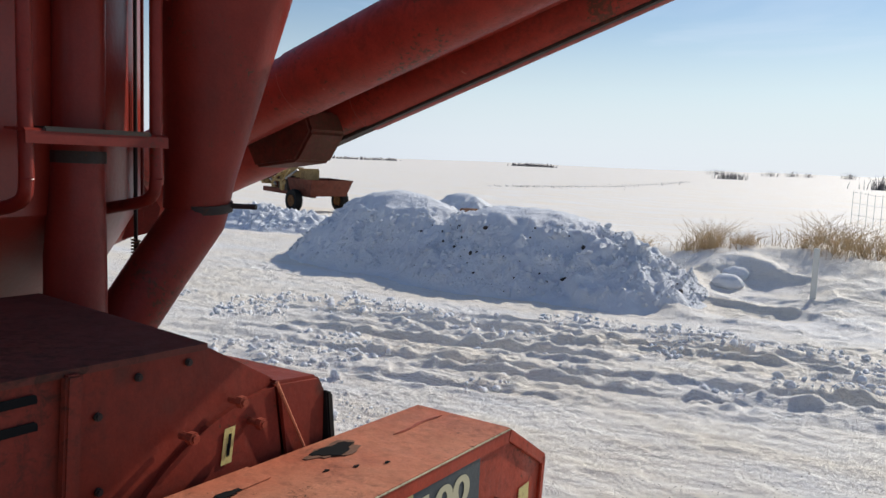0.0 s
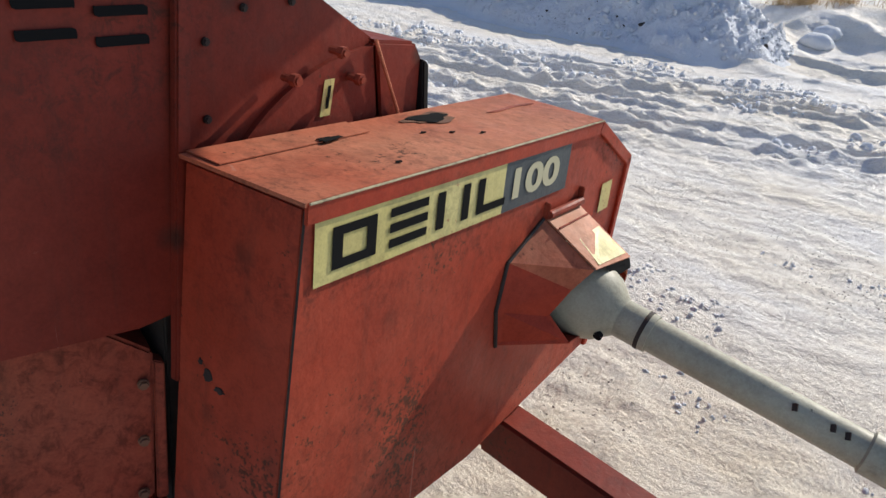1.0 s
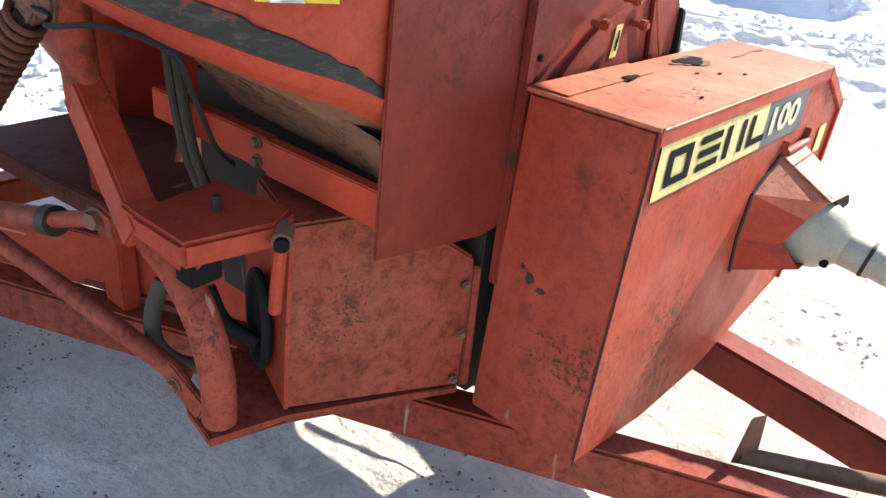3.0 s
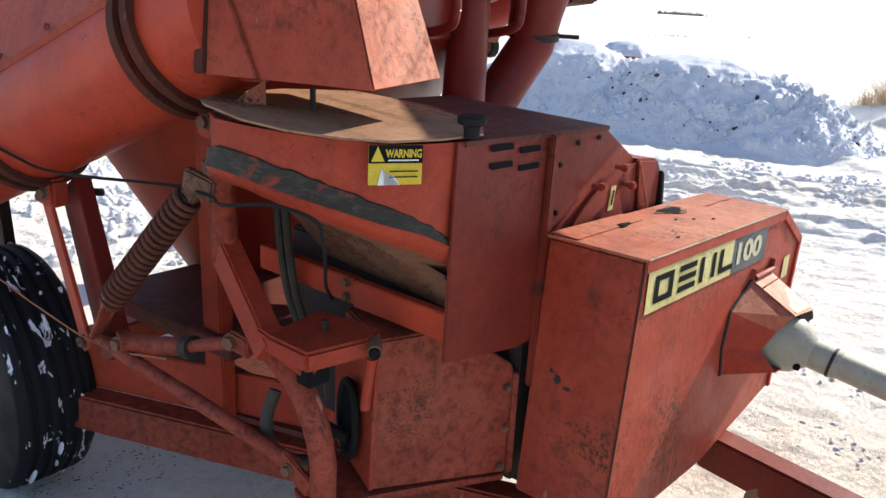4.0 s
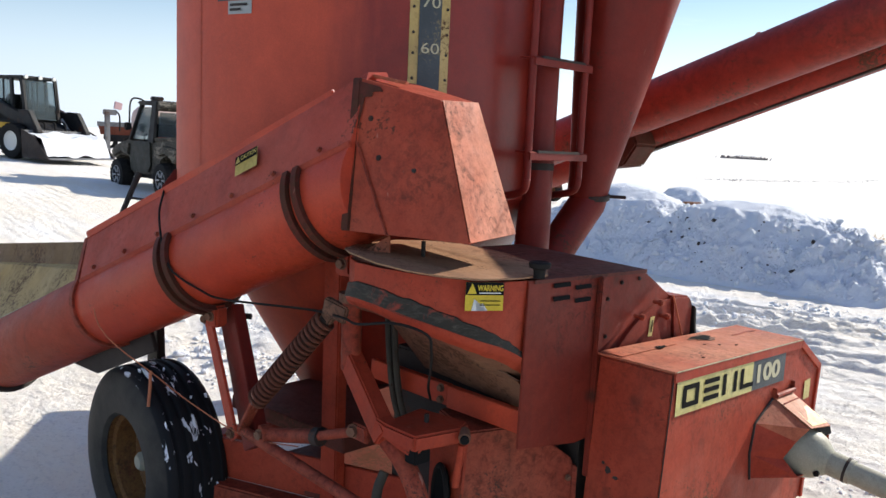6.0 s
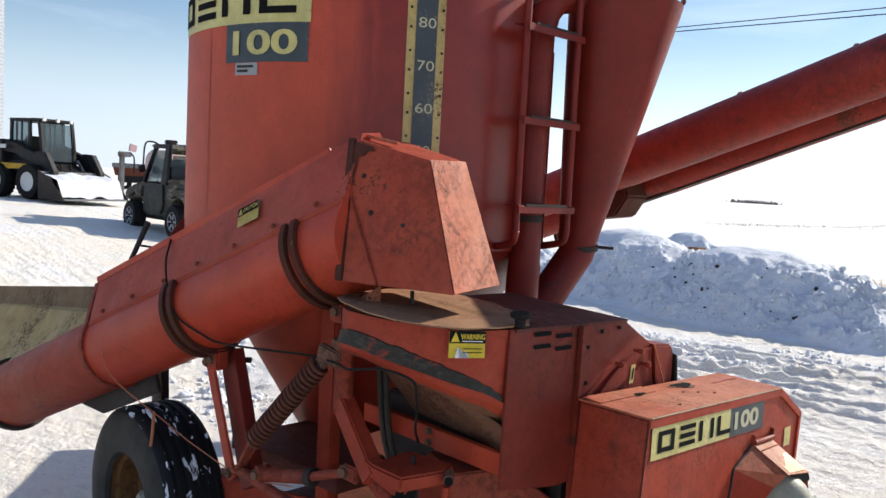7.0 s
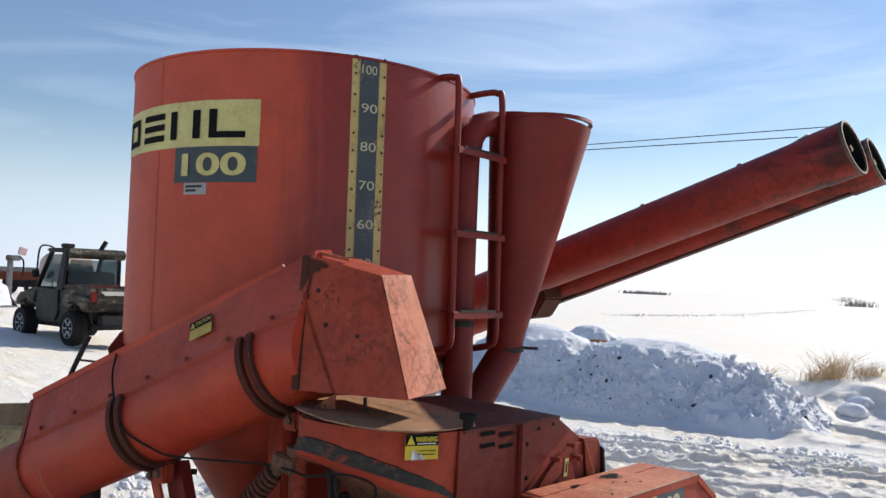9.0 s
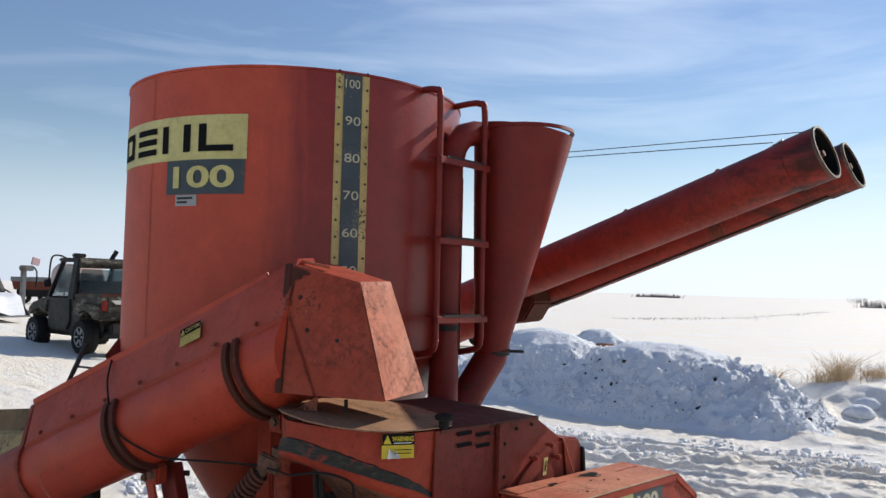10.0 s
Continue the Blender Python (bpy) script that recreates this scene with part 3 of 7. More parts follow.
# unloading auger: two tubes side by side
def swing(name, a, b, r, label):
    a, b = Vector(a), Vector(b)
    d = (b - a).normalized()
    t = part(name, tube([a, b - d * 1.85, b - d * 1.845, b - d * 0.16, b - d * 0.155, b], [r, r, r + 0.004, r + 0.004, r + 0.010, r + 0.010], 40, hollow=0.006), M_UNLOAD, unload, label)
    part("end_ring", tube([b - d * 0.012, b + d * 0.004], r + 0.0115, 40, hollow=0.011), M_WORNEDGE, t, "worn pale rim of the tube end")
    # added black liner, the bore's inner shade as colour
    part("bore_shade", tube([b - d * 0.45, b - d * 0.004], r - 0.002, 40, hollow=0.003), M_INK, t, "black liner giving the open bore its shade")
    fl = bmesh.new()
    u, v = frame_of(d)
    for i in range(36):
        p0, p1 = b - d * (0.02 + 0.006 * i), b - d * (0.026 + 0.006 * i)
        for k, pp in ((i, p0),):
            a0, a1 = 0.26 * k, 0.26 * (k + 1)
            q = [pp + (u * math.cos(a0) + v * math.sin(a0)) * 0.015, pp + (u * math.cos(a0) + v * math.sin(a0)) * (r - 0.012),
                 p1 + (u * math.cos(a1) + v * math.sin(a1)) * (r - 0.012), p1 + (u * math.cos(a1) + v * math.sin(a1)) * 0.015]
            prism(q, d * 0.003, 0.0, fl)
    tube([b - d * 0.3, b - d * 0.01], 0.016, 10, fl)
    part("flight", fl, M_RUST, t, "rusty auger flight")
    return t


unload = part("unloading_auger", tube([(-4.33, 2.66, 1.16), (-4.10, 2.65, 1.25)], 0.17, 28), M_UNLOAD, mixer, "red twin-tube unloading auger raised over the yard")
part("discharge_column", tube([(-4.22, 2.66, 0.34), (-4.22, 2.66, 1.24)], 0.16, 32), M_UNLOAD, mixer, "upright red auger column behind the tank")
part("cross_trough", prism([(-2.95, 1.05, 0.30), (-2.65, 1.15, 0.30), (-4.08, 2.78, 0.34), (-4.36, 2.62, 0.34)], (0, 0, 0.22), 0.02), M_UNLOAD, mixer, "red trough from tank to auger column")
part("swing_base", prism([(-4.46, 2.45, 1.02), (-4.02, 2.45, 1.02), (-4.02, 2.90, 1.02), (-4.46, 2.90, 1.02)], (0, 0, 0.16), 0.015), M_UNLOAD, mixer, "red swing base under the twin tubes")
HA, HB = Vector((-1.8, 2.386, 2.143)), Vector((0, 2.231, 2.737))
LA, LB = Vector((-1.8, 2.798, 2.106)), Vector((0, 2.74, 2.751))
swing("upper_tube", HA + (HB - HA) * -1.47, HA + (HB - HA) * 0.808, 0.122, "upper red tube")
swing("lower_tube", LA + (LB - LA) * -1.47, LA + (LB - LA) * 0.811, 0.116, "lower red tube")
part("hinge_bracket", prism([(-2.50, 2.50, 1.86), (-2.16, 2.50, 1.96), (-2.12, 2.50, 1.87), (-2.20, 2.50, 1.75), (-2.42, 2.50, 1.72)], (0, 0.22, 0), 0.012), M_TIP, unload, "dark hinge bracket")
for (wa, wb) in (((-2.5, 2.66, 2.85), (-0.55, 2.742, 2.825)), ((-2.5, 2.38, 2.77), (-0.60, 2.30, 2.70))):
    part("lift_cable", tube([wa, wb], 0.0026, 6), M_WIRE, unload, "thin steel lift cable")
part("cable_clip", beam(HA + (HB - HA) * 0.655 + Vector((0, 0, 0.125)), HA + (HB - HA) * 0.70 + Vector((0, 0, 0.14)), 0.03, 0.02, 0.004), M_STEEL, unload)
part("tip_plate", beam(HA + (HB - HA) * 0.68 + Vector((0.0, 0.0, 0.118)), HA + (HB - HA) * 0.775 + Vector((0.0, 0, 0.122)), 0.10, 0.016, 0.003), M_DARK, unload, "grimy strip at the tip")
part("lower_web", beam(LA + (LB - LA) * -0.3 + Vector((0, -0.02, -0.115)), LA + (LB - LA) * 0.80 + Vector((0, -0.02, -0.115)), 0.06, 0.02, 0.004), M_DARK, unload, "dark seam strip under the tube")
part("wall_web", beam(((HA + LA) / 2 + (HB - HA) * -0.3), ((HA + LA) / 2 + (HB - HA) * 0.76), 0.22, 0.03, 0.004), M_UNLOAD, unload)
for k in (0.2, 0.5):
    a = HA + (HB - HA) * k
    part("lug", beam(a + Vector((0, 0, 0.11)), a + Vector((0.03, 0, 0.15)), 0.02, 0.03), M_UNLOAD, unload)

# feed auger with its cover, hood and hangers
AA, AB = Vector((-3.0, 0.014, 1.113)), Vector((-1.6, 0.326, 1.74))
AD = (AB - AA).normalized()
AU = Vector((0, 0, 1)) - AD * AD.z
AU.normalize()
AS = AU.cross(AD).normalized()
AR = 0.173


def aug(x):
    return AA + (AB - AA) * ((x + 3.0) / 1.4)


def aug_pts(x, r, ridge):
    c = aug(x)
    arc = [c + AS * (r * math.sin(radians(a))) - AU * (r * math.cos(radians(a))) for a in range(-135, 136, 9)]
    return arc + [c + AU * ridge + AS * 0.035, c + AU * ridge - AS * 0.035]


feed = part("feed_auger", loft([aug_pts(x, AR, rg) for x, rg in ((-3.1, 0.30), (-2.7, 0.322), (-2.2, 0.328), (-1.80, 0.33))] + [[p + AD * ((-1.726 + 0.125 * (2.02 - p.z) - p.x) / AD.x) for p in aug_pts(-1.72, AR, 0.33)]]), M_RED2, mixer, "red swinging feed auger with folded cover")
part("lower_tube", tube([aug(-3.93), aug(-3.06)], AR - 0.004, 40, hollow=0.006), M_RED, feed, "open lower end of the auger tube")
part("end_flange", tube([aug(-3.94), aug(-3.915)], AR + 0.016, 40, hollow=0.03), M_DARK, feed)
for x in (-3.1, ):
    part("end_plate", loft([aug_pts(x - 0.01, AR + 0.012, 0.312), aug_pts(x + 0.012, AR + 0.012, 0.312)]), M_WORN, feed)
for s in (1, -1):
    bm = bmesh.new()
    a, b = -3.08, -1.74
    e0 = aug(a) + AS * (s * 0.038) + AU * 0.318
    e1 = aug(b) + AS * (s * 0.038) + AU * 0.326
    beam(e0, e1, 0.012, 0.03, 0.003, AU, bm)
    part("cover_lip", bm, M_RED2, feed)
for x in (-1.905, -2.535):
    bm = bmesh.new()
    for dx in (-0.022, 0.022):
        rows = []
        for q in (-0.011, 0.011):
            rows.append([aug(x + dx + q) + AS * (rr * math.sin(radians(a))) - AU * (rr * math.cos(radians(a))) for rr in (AR + 0.002, AR + 0.022) for a in (range(-132, 133, 8) if rr < AR + 0.01 else range(132, -133, -8))])
        loft(rows, True, bm)
    part("clamp", bm, M_TIP, feed, "rusty double clamp band")
    c = aug(x) - AU * (AR + 0.035)
    part("clamp_lug", beam(c + AS * 0.03, c - AS * 0.03, 0.07, 0.085, 0.01), M_RED, feed)
    part("lug_bolt", bolt(c - AS * 0.03, -AS, 0.016, 0.014), M_RUST, feed)
M_COVER = paint("red_paint_cover", (0.40, 0.055, 0.030), (0.44, 0.10, 0.06), dirt=0.3, wear=0.0, fade=0.7)
def to_hood(p):
    return p + AD * ((-1.726 + 0.125 * (2.02 - p.z) - p.x) / AD.x)


cs0, cs1 = [(aug(x) - AS * 0.1225 + AU * 0.1225, aug(x) - AS * 0.036 + AU * rg) for x, rg in ((-3.08, 0.300), (-1.76, 0.328))]
cs1 = (to_hood(cs1[0]), to_hood(cs1[1]))
out = (cs1[0] - cs0[0]).cross(cs0[1] - cs0[0]).normalized()
out = out if out.dot(AS) < 0 else -out
part("cover_sheet", prism([p + out * 0.002 for p in (cs0[0], cs1[0], cs1[1], cs0[1])], out * 0.004, 0.0), M_COVER, feed, "duller red cover sheet along the auger")
part("cover_flange", beam(cs0[0] + out * 0.006 - AU * 0.006, cs1[0] + out * 0.006 - AU * 0.006, 0.012, 0.022, 0.003, AU), M_RED, feed)
for k in range(7):
    c = cs0[0].lerp(cs1[0], 0.08 + 0.14 * k) + out * 0.010 + AU * 0.02
    part("cover_bolt", bolt(c, out, 0.008, 0.006), M_WORN, feed)
# caution sticker on the cover
co = aug(-2.165) + AU * 0.205 - AS * 0.098
right, upv = AD, (AU * 0.2 + AS * 0.09).normalized()
nrm = right.cross(upv)
st = part("caution_sticker", flat_quad(co, right, upv, 0.118, 0.078, 0.012), M_MUST, feed, "yellow caution sticker with black header")
part("header", flat_quad(co + upv * 0.043, right, upv, 0.118, 0.035, 0.014), M_INK, st)
part("caution_word", lettering("CAUTION", co + upv * 0.051 + right * 0.033, right, upv, 0.018, 0.76, 0.016), M_MUST, st)
part("triangle", prism([co + right * 0.004 + upv * 0.047 + nrm * 0.0145, co + right * 0.029 + upv * 0.047 + nrm * 0.0145, co + right * 0.0165 + upv * 0.074 + nrm * 0.0145], nrm * 0.001), M_MUST, st)

# discharge hood at the top of the feed auger
hA, hB, hC = Vector((-1.728, 0.235, 2.022)), Vector((-1.462, 0.335, 1.957)), Vector((-1.495, 0.53, 1.962))
hD, hE, hF = Vector((-1.285, 0.30, 1.542)), Vector((-1.345, 0.575, 1.550)), Vector((-1.668, 0.155, 1.545))
hG, hH = Vector((-1.79, 0.52, 2.03)), Vector((-1.70, 0.56, 1.56))
bm = bmesh.new()
vs = [bm.verts.new(p) for p in (hA, hB, hC, hG, hF, hD, hE, hH)]
for f in ((0, 4, 5, 1), (1, 5, 6, 2), (0, 1, 2, 3), (3, 2, 6, 7), (0, 3, 7, 4)):
    bm.faces.new([vs[i] for i in f])
bmesh.ops.recalc_face_normals(bm, faces=bm.faces)
bmesh.ops.solidify(bm, geom=list(bm.faces), thickness=0.006)
hood = part("discharge_hood", bm, M_HOOD, feed, "faded red flared discharge hood", smooth=False)
# thin added sheet whose paler colour carries sunlight on the hood's front
hn = (hD - hB).cross(hC - hB).normalized()
hn = hn if hn.x > 0 else -hn
part("sunlit_front", prism([p + hn * 0.0025 for p in (hB.lerp(hC, 0.01), hD.lerp(hE, 0.01), hE, hC)], hn * 0.002), M_HFRONT, hood, "front of the hood, its sunlight put into paler paint", False)
part("hood_flange", beam(hA + Vector((-0.01, -0.006, 0)), hF + Vector((-0.01, -0.006, 0)), 0.03, 0.012, 0.003, (0.3, -1, 0)), M_TIP, hood, "rusty seam along the hood")
part("hood_top_lip", beam(hA + Vector((0.0, 0.05, 0.012)), hA + Vector((0.12, 0.09, -0.012)), 0.02, 0.01, 0.002), M_FADED, hood)
part("hood_stain", prism([hA.lerp(hF, a).lerp(hB.lerp(hD, a), b) + Vector((0.002, -0.0055, 0)) for a, b in ((0.02, 0.01), (0.025, 0.26), (0.05, 0.29), (0.07, 0.17), (0.10, 0.16), (0.12, 0.07), (0.20, 0.055), (0.34, 0.015))], (0, -0.0008, 0)), M_TIP, hood, "rusty stain below the hood corner")
part("hood_weld", tube([hA.lerp(hF, 0.42) + Vector((0.01, -0.006, 0)), hF.lerp(hD, 0.34) + Vector((0, -0.006, 0))], 0.004, 8), M_WORN, hood)
for q in ((0.25, 0.5), (0.6, 0.55), (0.15, 0.25)):
    c = hA.lerp(hB, q[0]).lerp(hF.lerp(hD, q[0]), q[1])
    part("rivet", bolt(c, (0.3, -1, 0.2), 0.007, 0.004), M_DARK, hood)

# mill bin with bent lid
rim = [(-1.80, 0.45), (-1.74, 0.27), (-1.67, 0.165), (-1.60, 0.13), (-1.50, 0.145), (-1.40, 0.18), (-1.31, 0.232), (-1.245, 0.30), (-1.212, 0.38), (-1.203, 0.46), (-1.20, 0.53)]
low = [1.32, 1.325, 1.33, 1.345, 1.335, 1.31, 1.285, 1.255, 1.225, 1.185, 1.15]
top = [1.46, 1.46, 1.458, 1.457, 1.452, 1.447, 1.442, 1.437, 1.433, 1.43, 1.428]
bm = bmesh.new()
def curved_wall(bm, line, lo, hi, thick):
    c = Vector((-1.6, 0.7))
    out = [[], [], [], []]
    for i, (p, l, h) in enumerate(zip(line, lo, hi)):
        p = Vector(p)
        t = Vector(line[min(i + 1, len(line) - 1)]) - Vector(line[max(i - 1, 0)])
        n = Vector((t.y, -t.x)).normalized() * -thick
        for k, (q, z) in enumerate(((p, l), (p, h), (p + n, h), (p + n, l))):
            out[k].append(bm.verts.new((q.x, q.y, z)))
    for i in range(len(line) - 1):
        for k in range(4):
            a, b = out[k], out[(k + 1) % 4]
            bm.faces.new((a[i], a[i + 1], b[i + 1], b[i]))
    for i in (0, -1):
        bm.faces.new([o[i] for o in out])
    return bm


mill = part("mill_bin", curved_wall(bm, rim, low, top, 0.008), M_RED, mixer, "red curved wall of the mill's feed bin")
edge = smooth_path([(x, y, z) for (x, y), z in zip(rim, low)], 5)


def bin_sheet(profile, first=0, last=None, thick=0.004):
    """A bent sheet along the bin's lower edge; profile(k) gives (out, up) points at the share k of its length."""
    rows = []
    for i in range(first, len(edge) if last is None else last):
        t = edge[min(i + 1, len(edge) - 1)] - edge[max(i - 1, 0)]
        n = Vector((t.y, -t.x, 0)).normalized()
        outer = [edge[i] + n * a + Vector((0, 0, b)) for a, b in profile(i / (len(edge) - 1))]
        rows.append(outer + [q - n * thick + Vector((0, 0, thick * 0.6)) for q in outer[::-1]])
    return loft(rows, True)


def worn_width(k):
    return 0.008 + 0.048 * math.sin(math.pi * min(1.0, max(0.0, (k - 0.06) / 0.94))) ** 0.7 * (1.05 - 0.35 * k) + 0.010 * noise.noise((k * 23, 0, 0)) + 0.006 * noise.noise((k * 70, 5, 0))


part("worn_band", bin_sheet(lambda k: [(0.004, 0.006 + worn_width(k)), (0.008, 0.008 + worn_width(k) * 0.5), (0.013, 0.006)], 3), M_SCUFF, mill, "band worn to bare grey metal along the fold")


def belly_grow(k):
    return min(1.0, 0.42 + 1.1 * k)


part("folded_edge", bin_sheet(lambda k: [(a * belly_grow(k), b * belly_grow(k)) for a, b in ((0.014, 0.010), (0.009, -0.008), (-0.003, -0.022), (-0.017, -0.034 - 0.008 * noise.noise((k * 30, 3, 0))))]), M_RED, mill, "inward folded lower edge")
part("belly", bin_sheet(lambda k: [(a * belly_grow(k), b * belly_grow(k)) for a, b in ((-0.014, -0.030), (-0.048, -0.050), (-0.095, -0.064), (-0.140, -0.070))]), M_BELLY, mill, "dirty brown belly of the bin")
part("belly_wall", plate([(-1.74, 0.345, 1.285), (-1.47, 0.30, 1.275), (-1.215, 0.48, 1.115), (-1.215, 0.585, 0.985), (-1.74, 0.585, 1.02)], 0.006), M_BELLY, mill, "dirty brown sheet sloping in under the bin", False)
part("inner_pan", loft([[(-1.74, 0.36, 1.31), (-1.74, 0.95, 1.29), (-1.74, 0.95, 1.27), (-1.74, 0.36, 1.29)], [(-1.45, 0.34, 1.275), (-1.45, 0.95, 1.20), (-1.45, 0.95, 1.18), (-1.45, 0.34, 1.255)], [(-1.22, 0.60, 1.15), (-1.22, 0.95, 1.12), (-1.22, 0.95, 1.10), (-1.22, 0.60, 1.13)]]), M_DARK, mill, "dark sloping pan under the bin")
lid = [Vector((-1.83, 0.50, 1.475)), Vector((-1.76, 0.27, 1.482)), Vector((-1.66, 0.135, 1.488)), Vector((-1.60, 0.105, 1.486)), Vector((-1.48, 0.115, 1.468)), Vector((-1.38, 0.155, 1.455)), Vector((-1.29, 0.215, 1.447)), Vector((-1.22, 0.29, 1.443)), Vector((-1.19, 0.42, 1.44)), Vector((-1.19, 0.56, 1.438)), Vector((-1.27, 0.66, 1.44)), Vector((-1.50, 0.72, 1.455)), Vector((-1.74, 0.68, 1.47))]
part("bin_lid", prism(lid, (0, 0, 0.005), 0.0), M_LID, mill, "rusty bent sheet lid lying on the bin")
part("lid_bolt", tube([(-1.52, 0.34, 1.46), (-1.52, 0.34, 1.52)], 0.007, 8), M_DARK, mill)
part("lid_tab", plate([(-1.66, 0.22, 1.48), (-1.58, 0.25, 1.48), (-1.58, 0.25, 1.535)], 0.006), M_FADED, mill)
kn = part("knob", lathe((-1.177, 0.50, 1.44), [(0.0, 0), (0.017, 0), (0.019, 0.026), (0.032, 0.032), (0.034, 0.045), (0.027, 0.050), (0.0, 0.046)], 20), M_BLACK, mill, "black plastic knob")
# warning sticker
wo, wr, wu = Vector((-1.262, 0.262, 1.355)), Vector((0.058, 0.128, -0.004)).normalized(), Vector((0.0, 0, 1))
ws = part("warning_sticker", flat_quad(wo, wr, wu, 0.120, 0.084, 0.016), M_YELB, mill, "yellow warning sticker with torn corner")
part("header", flat_quad(wo + wu * 0.046, wr, wu, 0.120, 0.038, 0.018), M_INK, ws)
part("warning_word", lettering("WARNING", wo + wu * 0.058 + wr * 0.036, wr, wu, 0.018, 0.70, 0.020, weight=0.03), M_YELB, ws)
wn2 = wr.cross(wu)
part("triangle", prism([wo + wr * 0.005 + wu * 0.05 + wn2 * 0.0185, wo + wr * 0.034 + wu * 0.05 + wn2 * 0.0185, wo + wr * 0.0195 + wu * 0.081 + wn2 * 0.0185], wn2 * 0.001), M_YELB, ws)
part("fine_print", flat_quad(wo + wu * 0.051 + wr * 0.042, wr, wu, 0.068, 0.003, 0.0195), M_WHITE, ws)
for k in range(2):
    part("fine_print", flat_quad(wo + wu * (0.016 + 0.012 * k) + wr * 0.045, wr, wu, 0.065, 0.0025, 0.0195), M_INK, ws)
part("torn_patch", prism([wo + wr * 0.02 + wn2 * 0.017, wo + wr * 0.028 + wu * 0.035 + wn2 * 0.017, wo + wr * 0.036 + wn2 * 0.017, wo + wr * 0.055 + wu * 0.022 + wn2 * 0.017, wo + wr * 0.07 + wn2 * 0.017], wn2 * 0.002), M_WHITE, ws)

# mill housing: guard plate, deck, disc cover
MX = -1.195
part("guard_plate", prism([(MX, 0.475, 1.43), (MX, 0.845, 1.42), (MX + 0.025, 0.80, 0.87), (MX + 0.025, 0.735, 0.867), (MX + 0.022, 0.440, 0.916)], (-0.008, 0, 0), 0.002), M_MILL, mill, "red guard plate hanging over the gearbox")
for y0, z in ((0.585, 1.404), (0.585, 1.362), (0.70, 1.388), (0.70, 1.345)):
    part("vent_slot", prism([Vector((MX + 0.006, y0 + 0.05 + (0.038 if math.cos(a) > 0 else -0.038) + 0.006 * math.cos(a), z - 0.003 * math.cos(a) + 0.0085 * max(-0.8, min(0.8, 1.4 * math.sin(a))))) for a in [k * math.pi / 8 for k in range(16)]], (0.002, 0, 0)), M_INK, mill)
# added block: stops sunlight below and keeps the space under the bin dark
part("mill_chamber", block((-1.93, 0.60, 0.50), (-1.28, 1.35, 1.06), 0.01), M_DARK, mill, "dark block as mill chamber, added to stop sun under the machine")
# dark block stands for the shade in the gap behind the guard
part("gap_shade", block((-1.40, 0.80, 0.42), (-1.20, 0.92, 0.90), 0.004), M_DARK, mill)
part("deck", prism([(-1.83, 0.50, 1.435), (-1.19, 0.50, 1.430), (-1.185, 1.13, 1.415), (-1.83, 1.20, 1.425)], (0, 0, -0.012), 0.0), M_DARKRED, mill, "flat red deck of the mill")
part("housing", prism([(MX, 0.84, 1.418), (MX, 1.128, 1.412), (MX, 1.335, 1.296), (MX, 1.40, 1.10), (MX, 1.40, 0.55), (MX, 0.90, 0.55), (MX, 0.88, 0.9)], (-0.55, 0, 0), 0.008), M_MILL, mill, "red hammer-mill housing")
part("end_piece", prism([(MX + 0.02, 1.31, 1.302), (MX + 0.02, 1.445, 1.288), (MX + 0.02, 1.47, 1.255), (MX + 0.02, 1.47, 0.98), (MX + 0.02, 1.36, 0.98)], (-0.3, 0, 0), 0.008), M_MILL, mill)
part("rubber_flap", prism([(MX + 0.03, 1.462, 1.25), (MX + 0.03, 1.485, 1.24), (MX + 0.035, 1.50, 1.06), (MX + 0.035, 1.48, 1.06)], (-0.25, 0, 0), 0.004), M_BLACK, mill)
DC = Vector((MX + 0.012, 1.34, 0.93))
disc = [DC + Vector((0, 0.46 * math.cos(radians(a)), 0.36 * math.sin(radians(a)))) for a in range(0, 360, 6)]
disc = [Vector((p.x, min(p.y, 1.36), p.z)) for p in disc]
part("bearing_cover", prism(disc, (-0.012, 0, 0), 0.002), M_MILL, mill, "round bolted cover plate on the mill")
for y, z in ((1.065, 1.255), (1.187, 1.293), (1.24, 1.235)):
    part("stud", tube([(MX + 0.012, y, z), (MX + 0.055, y, z)], 0.008, 8), M_WORN, mill)
    part("stud_nut", tube([(MX + 0.036, y, z), (MX + 0.05, y, z)], 0.0125, 6), M_WORN, mill)
tg = part("tag", flat_quad((MX + 0.014, 1.16, 1.165), (0, 1, 0), (0, 0.15, 1), 0.028, 0.072, 0.001), M_YEL, mill, "small yellow service tag")
part("tag_slot", flat_quad((MX + 0.014, 1.172, 1.18), (0, 1, 0), (0, 0.15, 1), 0.009, 0.045, 0.003), M_INK, tg)
for y, z in ((0.90, 1.33), (0.90, 1.20), (0.98, 1.38), (1.09, 1.385)):
    part("rivet", bolt((MX + 0.004 + 0.04 * max(0, (1.42 - z) / 0.5) * (y < 0.85), y, z), (1, 0, 0), 0.0055, 0.003), M_DARK, mill)
part("edge_bar", beam((MX + 0.012, 0.85, 1.415), (MX + 0.035, 0.80, 0.74), 0.03, 0.02, 0.004, (1, 0, 0)), M_MILL, mill)

# drive guard box
BX0, BX1 = -1.158, -0.885
front = [(0.827, 1.154), (1.824, 1.116), (2.045, 0.985), (1.985, 0.42), (1.40, 0.356), (1.10, 0.372), (0.765, 0.43)]
gb = part("drive_guard", prism([(BX1, y, z) for y, z in front], (BX0 - BX1, 0, 0), 0.005), M_BOX, mixer, "large red sheet-metal drive guard box")
